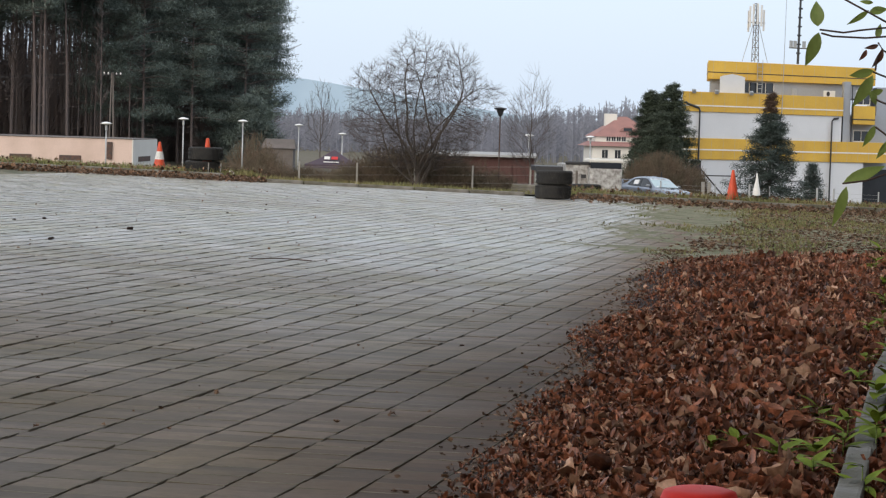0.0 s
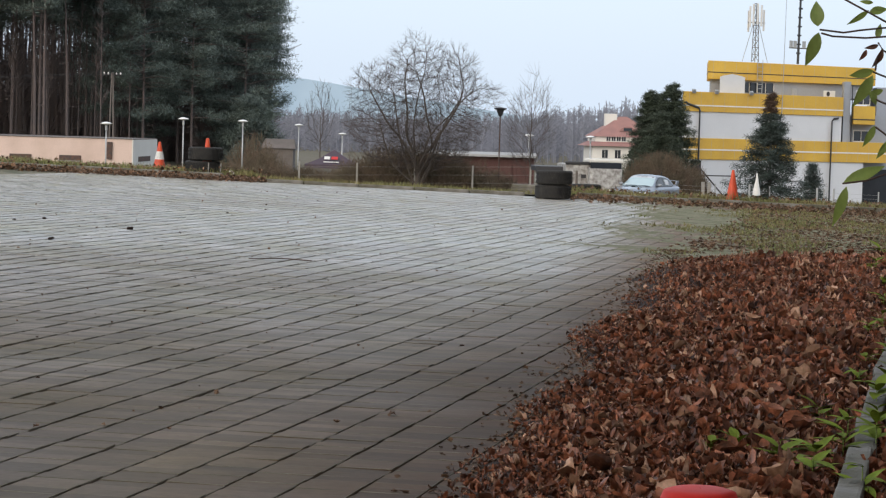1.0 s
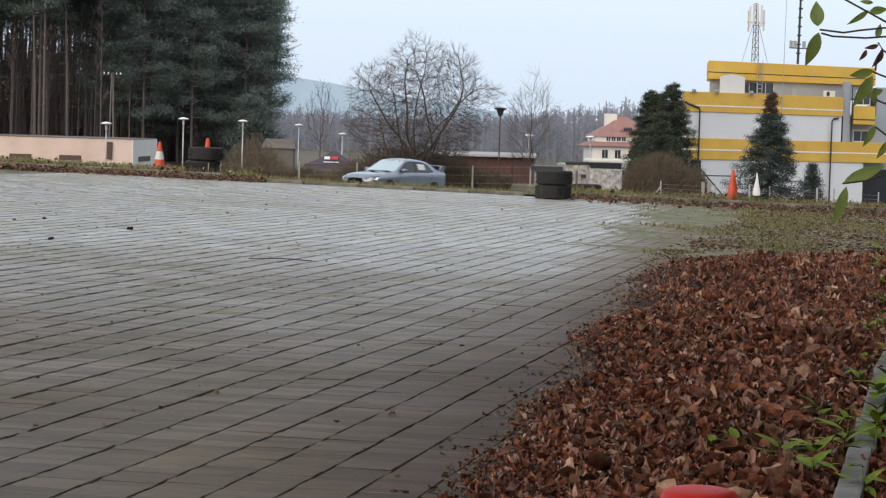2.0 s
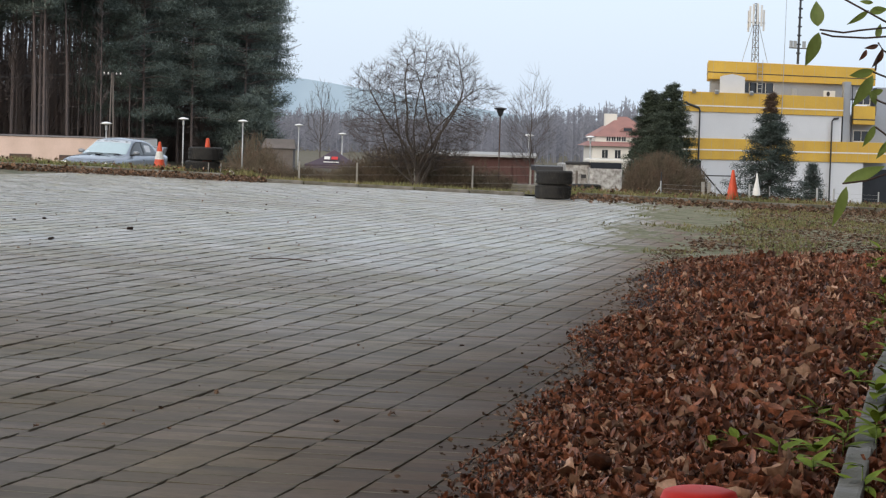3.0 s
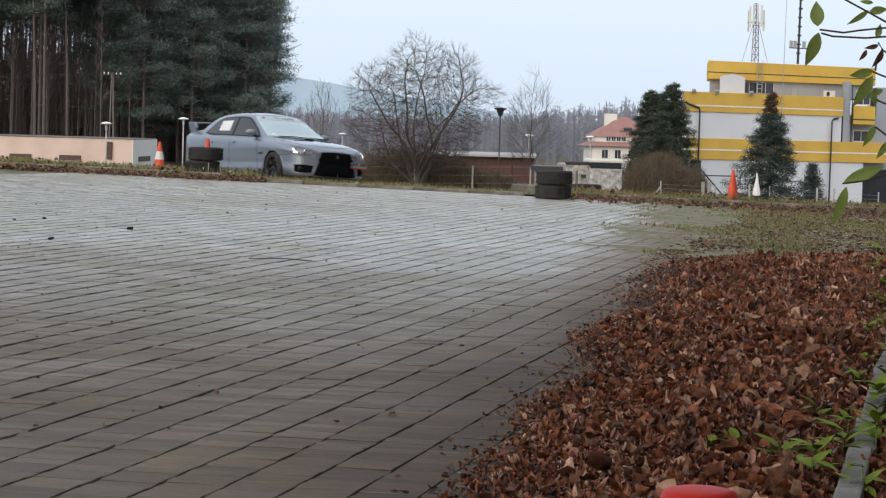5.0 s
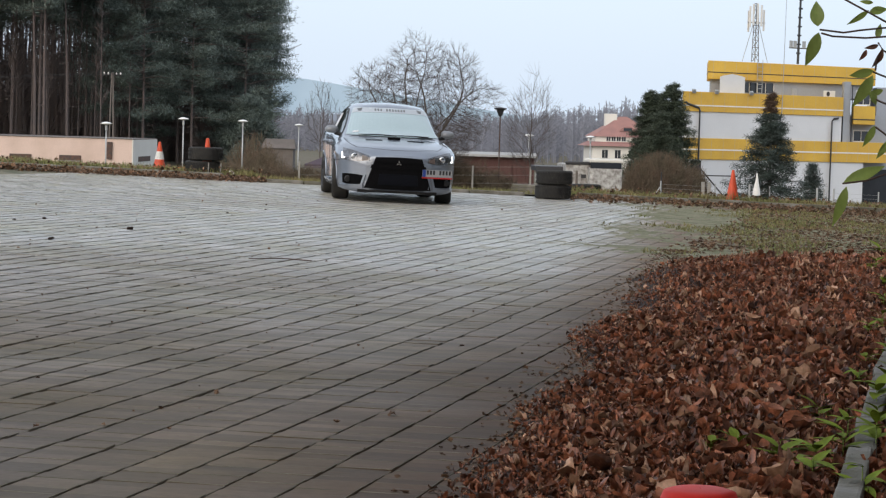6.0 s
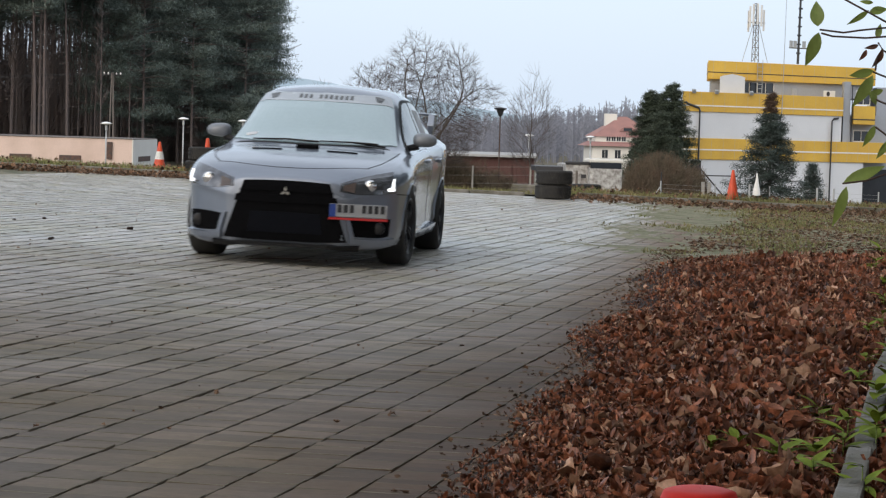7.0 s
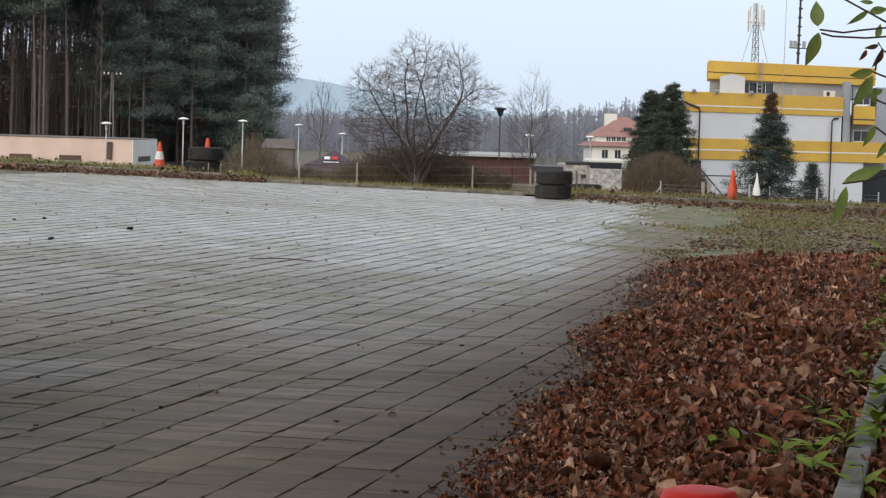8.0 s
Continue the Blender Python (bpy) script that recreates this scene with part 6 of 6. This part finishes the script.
def traffic_cone(m, height, material, label, band=False, top_r=0.022, base_r=0.125, foot=True):
    c = thing("traffic_cone", m, label, "traffic cone")
    prof = [(base_r, .03), (base_r * .96, .05)]
    for k in range(1, 9):
        f = k / 8
        prof.append((base_r * .96 * (1 - f) + top_r * f, .05 + (height - .05 - top_r * .3) * f))
    prof += [(top_r * .9, height - .003), (top_r * .7, height), (top_r * .3, height + .001), (.001, height + .001)]
    part("cone_body", lathe(prof, 32), material, c, smooth=True)
    if foot:
        part("foot", box(base_r * 2.5, base_r * 2.5, .035), material, c, bevel=.012)
    if band:
        za, zb = height * .42, height * .68
        r = lambda z: base_r * .96 + (top_r - base_r * .96) * (z - .05) / (height - .05) + .003
        part("white_band", lathe([(r(za) - .002, za), (r(za), za), (r(zb), zb), (r(zb) - .002, zb)], 32), WHITE_BAND, c, "white reflective band")
    return c


def build_street():
    for x, y, top in ((-11.12, 125, 1.21), (-13.22, 115, 1.24), (-15.61, 105, .93), (-9.03, 140, 1.06), (-6.81, 150, .55), (4.7, 130, .86), (8.2, 130, .85)):
        park_lamp(upright(x, y), top - lie(x, y), "slim park lamp with a broad white cap", GALV, LAMP_WHITE)
    park_lamp(upright(2.68, 114.6), 2.16 - lie(2.68, 114.6), "dark street lamp with conical lantern on a rusty pole", RUST, DARK_METAL, True)
    # wire fence
    tops = []
    fence = thing("wire_fence", upright(0, 113), "wire fence on pale concrete posts", "fence")
    fz = lie(0, 113)
    for k in range(-2, 4):
        x = -1.5 + k * 2.86
        top = -.92 + (x + 7.2) * .027 - fz
        part("fence_post", box(.085, .085, top + .35, (x, 0, -.35 + SLOPE * x)), CONCRETE_POST, fence, bevel=.012)
        tops.append((x, top + SLOPE * 0))
    for h in (.1, .5, .9):
        part("wire", tube([((x, -.07, t - h), .004) for x, t in tops], 4), GALV, fence)
    brace = thing("fence_brace", upright(10.6, 112), "dark steel fence post with a slanting brace", "fence post")
    part("post", tube([((0, 0, -.2), .03), ((0, 0, 1.75), .03)], 8), DARK_METAL, brace)
    part("brace", tube([((-.05, 0, 1.0), .025), ((-.75, 0, -.1), .025)], 8), GALV, brace)
    for x in (12.65, 12.95):
        gp = thing("gate_post", upright(x, 112), "grey concrete gate post beside the fence", "post", "gate posts")
        part("post", box(.16, .16, 1.55, (0, 0, -.2)), CONCRETE_POST, gp, bevel=.015)
    for x in (14.4, 17.6, 18.4):
        gp = thing("fence_post", upright(x, 108), "grey steel fence post", "post", "steel fence posts")
        part("post", tube([((0, 0, -.2), .05), ((0, 0, 1.35), .05)], 8), GALV, gp)
    par = thing("parasol", upright(14.60, 107), "closed white parasol on a dark pole beyond the bank", "parasol")
    part("pole", tube([((-.09, 0, -.1), .035), ((-.07, 0, -0.50 - lie(14.60, 107)), .03)], 8), DARK_METAL, par)
    part("folded_canopy", lathe([(.03, .82), (.19, .84), (.17, 1.05), (.10, 1.4), (.03, 1.85), (.002, 1.9)], 10), WHITE_BAND, par, "closed white canopy")
    net = thing("mesh_fence", upright(14.5, 109), "low grey wire mesh fence on steel posts", "fence")
    for k in range(5):
        part("post", tube([((-4.2 + 2.6 * k, 0, -.2), .035), ((-4.2 + 2.6 * k, 0, 1.3 + SLOPE * 2.6 * (k - 1.6)), .035)], 8), GALV, net)
    for h in range(7):
        part("wire", tube([((-4.2, -.04, .1 + h * .19), .004), ((6.2, -.04, .1 + h * .19 + SLOPE * 10.4), .004)], 4), GALV, net)
    # stacks, cones
    zr = lie(1.91, 40)
    right = thing("tyre_stack", pose(1.91, 40, zr), "two worn black car tyres stacked flat", "tyre stack", "tyre stacks")
    tyre_stack_piece(-.01, 0, .002, 1, right)
    tyre_stack_piece(0, -.01, .254, 2, right)
    zl = lie(-4.42, 41.85) + .075
    left = thing("tyre_stack", pose(-4.42, 41.85, zl), "two worn black car tyres stacked flat in the grass", "tyre stack", "tyre stacks")
    tyre_stack_piece(-.03, 0, 0, 3, left)
    tyre_stack_piece(.03, 0, .252, 4, left)
    lone = thing("tyre_stack", pose(2.80, 45.6, lie(2.8, 45.6) + .05), "single worn black car tyre lying on the bank", "tyre stack", "tyre stacks")
    tyre_stack_piece(0, 0, 0, 5, lone)
    traffic_cone(pose(5.26, 41.75, lie(5.26, 41.75) + .06), .60, CONE, "plain orange traffic cone on the turf bank")
    traffic_cone(pose(-5.38, 43, lie(-5.38, 43) + .08), .57, CONE, "orange traffic cone with a white band", True)
    traffic_cone(pose(-4.36, 41.85, zl), .66, CONE, "orange traffic cone standing inside a tyre stack", False, .03, .115)
    traffic_cone(pose(-5.02, 43.6, lie(-5, 43.6) + .10, 80, 0, 40), .30, CONE, "small orange cone lying in the grass", False, .02, .08)
    traffic_cone(pose(0.302, 2.6, lie(.3, 2.6) + .0), .771, CONE_RED, "red plastic cone close to the camera", False, .046, .17)
    for x, y in ((-4.30, 41.45), (-4.08, 41.47)):
        s = thing("stake", pose(x, y, lie(x, y) + .05, 2, 3, 0), "short weathered wooden stake", "stake", "stakes by the tyres")
        part("stake_shaft", tube([((0, 0, -.05), .014), ((0, 0, .24), .012)], 6), CONCRETE_POST, s)
    bag = bmesh.new()
    bmesh.ops.create_icosphere(bag, subdivisions=3, radius=.07)
    for v in bag.verts:
        v.co *= 1 + .45 * noise.noise(v.co * 14)
        v.co.z = max(v.co.z * 1.1, -.045)
    sack = link_mesh("plastic_bag", bag, WHITE_BAND)
    sack.matrix_basis = pose(-3.92, 42.0, lie(-3.92, 42) + .10)
    tagged(sack, "crumpled white plastic bag in the grass", "bag")
    for k in range(3):
        sl = link_mesh("concrete_slab", box(.62, .38, .055), KERB, bevel=.008)
        sl.matrix_basis = pose(1.52 + .02 * k, 42.4, lie(1.5, 42.4) + .03 + k * .058, 0, 0, 3 - 4 * k)
        tagged(sl, "grey concrete slab in a low stack", "slab", "slabs at the yard's edge")
    # power pole
    pz = lie(-20.5, 140)
    pole = thing("power_pole", upright(-20.5, 140), "slim grey twin-leg power pole with insulators", "pole")
    for s in (-1, 1):
        part("leg", tube([((s * .16, 0, -.2), .06), ((s * .04, 0, 3.9 - pz), .04)], 8), OLD_BOARD, pole)
    arm = part("cross_arm", tube([((-.55, 0, 3.75 - pz), .035), ((.55, 0, 3.75 - pz), .035)], 6), DARK_METAL, pole)
    for x in (-.5, -.25, .25, .5):
        part("insulator", lathe([(.03, 3.78 - pz), (.05, 3.83 - pz), (.03, 3.9 - pz), (.001, 3.93 - pz)], 10), WHITE_BAND, arm).location = (x, 0, 0)
    for s in (-.5, .5):
        line = [((s - t * 40, -t * 12, 3.9 - pz - 2.2 * t * (1 - t) * 1.5 - .3 * t), .012) for t in np.linspace(0, 1, 16)]
        part("wire", tube(line, 4), DARK_METAL, pole)
    # tent
    tent = thing("gazebo_tent", upright(-5.95, 122), "dark pop-up gazebo tent with red and white print", "tent")
    tz = lie(-5.95, 122)
    ev, ap = -1.02 - tz, -.22 - tz
    rf = bmesh.new()
    c = [rf.verts.new(p) for p in ((-1.5, -1.2, ev), (1.5, -1.2, ev), (1.5, 1.2, ev), (-1.5, 1.2, ev))]
    md = [rf.verts.new(p) for p in ((-.7, -.6, ev + .33), (.7, -.6, ev + .33), (.7, .6, ev + .33), (-.7, .6, ev + .33))]
    tp = rf.verts.new((0, 0, ap))
    lo = [rf.verts.new((v.co.x, v.co.y, ev - .2)) for v in c]
    for k in range(4):
        rf.faces.new((c[k], c[(k + 1) % 4], md[(k + 1) % 4], md[k]))
        rf.faces.new((md[k], md[(k + 1) % 4], tp))
        rf.faces.new((lo[k], lo[(k + 1) % 4], c[(k + 1) % 4], c[k]))
    canopy = part("canopy", rf, TENT, tent, "dark purple-grey canopy")
    part("print_shape", box(.30, .02, .22, (-.32, -.97, ev + .28), pose(0, 0, 0, -50)), WHITE_BAND, canopy)
    part("print_shape", box(.34, .02, .22, (.08, -.97, ev + .28), pose(0, 0, 0, -50)), RED_STRIP, canopy)
    part("print_bar", box(.8, .02, .06, (-.1, -1.12, ev + .12), pose(0, 0, 0, -50)), WHITE_BAND, canopy)
    for x in (-1.45, 1.45):
        for y in (-1.15, 1.15):
            part("leg", tube([((x, y, -.1), .02), ((x, y, ev), .02)], 6), GALV, tent)
    # old white van and flatbed trailer in the scrapyard
    vz = lie(6.5, 100)
    WV = mat("chipped_white_paint", (0.50, 0.50, 0.49), 0.6, spread=0.3, scale=5.0, fine=24, second=(0.13, 0.11, 0.10), bump=0.1, patch=0.47)
    van = thing("van", upright(6.5, 100, 4), "old dirty white van with a cream cab roof", "van")
    part("box_body", box(1.75, 3.4, 1.35, (-.35, 1.7, .45)), WV, van, "dirty rust-streaked white box body", bevel=.06)
    part("cab", box(1.45, 1.6, 1.2, (.45, .2, .5)), WV, van, bevel=.12)
    part("roof_cap", box(1.5, 1.7, .16, (.45, .2, 1.9)), CREAM, van, "rounded cream cab roof", bevel=.07)
    part("cab_window", box(1.36, 1.62, .27, (.45, .2, 1.645)), DARK_GLASS, van, bevel=.03)
    part("tilt_roll", box(1.8, .25, .13, (-.35, .05, 1.79)), DARK_METAL, van, "dark rolled tarpaulin along the top edge", bevel=.04)
    for x in (-1.0, -.75, -.1, .15):
        part("dark_board", box(.10, .04, .8, (x, -.03, .7)), OLD_BOARD, van)
    part("hatch", box(.22, .04, .16, (-.45, -.03, 1.2)), DARK_METAL, van)
    for x in (-.9, .9):
        for y in (.6, 2.8):
            part("wheel", lathe([(.12, -.1), (.33, -.1), (.36, 0), (.33, .1), (.12, .1)], 20, "y"), RUBBER, van).matrix_basis = pose(x, y, .34, 0, 0, 90)
    tr = thing("flatbed_trailer", upright(4.85, 101, 2), "dark flatbed trailer with drop sides", "trailer")
    part("bed", box(1.7, 3.2, .22, (0, 1.6, 1.42)), DARK_METAL, tr, bevel=.02)
    part("side_board", box(1.7, .05, .38, (0, 0, .95)), GALV, tr)
    for x in (-.7, .7):
        part("wheel", lathe([(.12, -.1), (.33, -.1), (.36, 0), (.33, .1), (.12, .1)], 20, "y"), RUBBER, tr).matrix_basis = pose(x, 1.6, .34, 0, 0, 90)
        part("leg", box(.08, .08, 1.45, (x, .1, 0)), DARK_METAL, tr)


# ---- near the camera ----
def leaf_blade(length, width, fold=0.18, droop=0.25):
    """A pointed leaf along +y with a folded midrib."""
    bm = bmesh.new()
    n = 8
    rows = []
    for k in range(n + 1):
        t = k / n
        w = width * math.sin(math.pi * t ** 0.8) * 0.5
        z = -droop * length * t * t
        rows.append([bm.verts.new((-w, t * length, z + fold * w)), bm.verts.new((-w * .5, t * length, z + fold * w * .6)), bm.verts.new((0, t * length, z)), bm.verts.new((w * .5, t * length, z + fold * w * .6)), bm.verts.new((w, t * length, z + fold * w))])
    for a, b in zip(rows, rows[1:]):
        for i in range(4):
            bm.faces.new((a[i], a[i + 1], b[i + 1], b[i]))
    bmesh.ops.remove_doubles(bm, verts=bm.verts, dist=1e-5)
    return bm


def build_near():
    # branch with green leaves reaching in beside the camera; plane 4 m off
    br = thing("branch", pose(0.80, 4.0, 1.028), "thin brown branch with long green leaves", "branch")
    lines = [[(-0.157, 0.328), (-0.115, 0.324), (-0.086, 0.329), (-0.032, 0.336)],
             [(-0.154, 0.322), (-0.134, 0.317), (-0.075, 0.316), (-0.026, 0.321)],
             [(-0.122, 0.385), (-0.077, 0.363), (-0.032, 0.341)],
             [(-0.06, 0.258), (-0.047, 0.253), (-0.023, 0.245)],
             [(-0.053, 0.309), (-0.043, 0.295), (-0.025, 0.287)],
             [(-0.053, 0.21), (-0.041, 0.205), (-0.021, 0.198)],
             [(-0.107, 0.062), (-0.066, 0.068), (-0.022, 0.083)],
             [(-0.052, 0.162), (-0.037, 0.152), (-0.019, 0.138)],
             [(-0.056, 0.26), (-0.054, 0.281), (-0.045, 0.297)]]
    for ln in lines:
        part("twig", tube([((x, .02 * math.sin(9 * x), z), .0017 + .004 * max(0, x)) for x, z in ln], 6), BRANCH, br, smooth=True)
    part("stem", tube([((.16, 0, -1.1), .012), ((.17, 0, 0), .011), ((.16, 0, .40), .008)], 8), BRANCH, br, smooth=True)
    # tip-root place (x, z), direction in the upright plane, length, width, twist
    leaves = [(-0.158, 0.334, 96, 0.045, 0.025, 15),
              (-0.156, 0.324, 254, 0.063, 0.024, 15),
              (-0.07, 0.365, 220, 0.045, 0.011, 30),
              (-0.07, 0.361, 15, 0.035, 0.015, 20),
              (-0.054, 0.316, 80, 0.027, 0.012, 20),
              (-0.058, 0.26, 197, 0.042, 0.017, 25),
              (-0.059, 0.252, 243, 0.065, 0.022, 15),
              (-0.062, 0.223, 301, 0.026, 0.014, 25),
              (-0.052, 0.165, 247, 0.043, 0.014, 20),
              (-0.027, 0.14, 243, 0.039, 0.013, 20),
              (-0.104, 0.063, 25, 0.083, 0.022, 20),
              (-0.098, 0.057, 257, 0.074, 0.02, 15),
              (-0.063, 0.378, 178, 0.024, 0.008, 25),
              (-0.04, 0.227, 202, 0.029, 0.012, 25)]
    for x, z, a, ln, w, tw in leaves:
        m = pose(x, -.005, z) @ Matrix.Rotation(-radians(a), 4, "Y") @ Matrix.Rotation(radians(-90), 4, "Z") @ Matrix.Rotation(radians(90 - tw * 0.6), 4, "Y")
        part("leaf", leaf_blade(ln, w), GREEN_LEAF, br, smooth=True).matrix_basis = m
    for x, z, a, ln, w in ((-0.052, 0.305, 202, 0.024, 0.009), (-0.073, 0.296, 248, 0.022, 0.009), (-0.045, 0.297, 252, 0.035, 0.012)):
        part("dry_leaf", leaf_blade(ln, w, .6, .5), LEAF, br, "shrivelled brown leaf").matrix_basis = pose(x, -.01, z) @ Matrix.Rotation(-radians(a), 4, "Y") @ Matrix.Rotation(radians(-90), 4, "Z") @ Matrix.Rotation(radians(75), 4, "Y")
    # weeds by the bed's kerb
    rng = np.random.default_rng(3)
    for k, (x, y, n, s) in enumerate([(1.16, 7.7, 9, .12), (1.05, 8.0, 8, .09), (1.30, 7.8, 9, .10), (.95, 7.9, 6, .08), (1.22, 7.4, 8, .11), (1.55, 8.6, 7, .10), (1.62, 9.6, 6, .08), (1.95, 10.6, 6, .09), (2.35, 12.0, 7, .10), (2.5, 13.3, 7, .10), (2.75, 14.2, 7, .11), (3.1, 16, 8, .12), (3.5, 18, 8, .12), (2.15, 11.5, 6, .08), (1.05, 8.6, 5, .07), (3.9, 20.5, 9, .14), (4.4, 23, 9, .15), (1.36, 7.25, 7, .11), (1.45, 8.1, 8, .12), (1.60, 8.3, 8, .13), (1.72, 8.9, 8, .12), (1.85, 9.6, 9, .14), (1.98, 9.9, 8, .13), (2.1, 10.4, 8, .12), (1.50, 9.0, 7, .09), (2.3, 11.2, 9, .14)]):
        w = thing("weed", pose(x, y, lie(x, y) + .06, 0, 0, rng.uniform(0, 360)), "small green broad-leaved weed among fallen leaves", "weed", "weeds in the bed")
        part("stem", tube([((0, 0, -.05), .003), ((.005, .004, s * .9), .002)], 5), GREEN_LEAF, w)
        for j in range(n):
            m = pose(0, 0, s * rng.uniform(.2, .9), 0, 0, j * 137.5 + rng.uniform(-20, 20)) @ pose(0, 0, 0, rng.uniform(5, 45))
            part("leaf", leaf_blade(s * rng.uniform(.7, 1.2), s * rng.uniform(.28, .45)), WEED, w, smooth=True).matrix_basis = m
    # kerb of the bed
    a = math.radians(77.6)
    for k in range(-3, 20):
        s = k * 1.0
        x, y = 1.40 + math.cos(a) * s, 7.6 + math.sin(a) * s
        st = link_mesh("kerb_stone", box(.99, .085, .26, (0, 0, -.16)), KERB, bevel=.012)
        st.matrix_basis = pose(x, y, lie(x, y) + rng.normal(0, .006) + .012, 0, 0, 77.6 + rng.normal(0, .5))
        tagged(st, "weathered grey kerb stone beside the planted bed", "kerb", "kerb of the bed")
    # clods on the pavers
    for x, y, s in ((-3.07, 22.33, .034), (-4.12, 23.55, .024), (-3.44, 20.02, .026), (-4.33, 23.01, .018), (-2.58, 27.21, .016), (-2.25, 28.80, .016)):
        cl = bmesh.new()
        bmesh.ops.create_icosphere(cl, subdivisions=2, radius=s)
        for v in cl.verts:
            v.co *= 1 + .5 * noise.noise(v.co * 30 + Vector((x, y, 0)))
            v.co.z *= .55
        ob = link_mesh("clod", cl, LITTER)
        ob.matrix_basis = pose(x, y, lie(x, y) + s * .4, 0, 0, 40 * x)
        tagged(ob, "dark clod of earth on the pavers", "clod", "clods on the yard")
    stick = thing("stick", pose(-1.32, 18.79, lie(-1.32, 18.79) + .012), "thin dark twig lying on the pavers", "stick")
    part("shaft", tube([((-0.27, -0.09, 0), .003), ((0, 0, .004), .0045), ((0.25, -0.17, 0), .005)], 6), BRANCH, stick)
    # grass at the bed's far side
    m = 9000
    y = 9 + 30 * rng.random(m)
    x = 1.75 + (y - 7.6) * .217 + np.abs(rng.normal(0, .55, m)) + .15
    tall = rng.uniform(.03, .13, m)
    T = np.repeat(np.array([(-.004, 0, 0), (.004, 0, 0), (.003, .12, .6), (-.003, .12, .6), (0, .35, 1.0)])[None], m, 0)
    T[:, :, 1:] *= tall[:, None, None]
    V = np.einsum("nij,nkj->nki", euler_turns(rng.normal(0, .3, m), rng.normal(0, .3, m), rng.uniform(0, 6.28, m)), T) + np.stack([x, y, SLOPE * x + .04], -1)[:, None, :]
    base = (np.arange(m) * 5)[:, None]
    q = (base + np.array([0, 1, 2, 3])).tolist() + (base + np.array([3, 2, 4])).tolist()
    tagged(raw("bed_grass", V.reshape(-1, 3), q, GRASS), "sparse green grass blades growing through fallen leaves", "grass", kind="stuff")


build_distance()
build_yellow_building()
build_pink_building()
build_sheds()
build_house()
build_plants()
build_street()
build_near()

build_pavement()
build_litter()
build_moss()
motions()
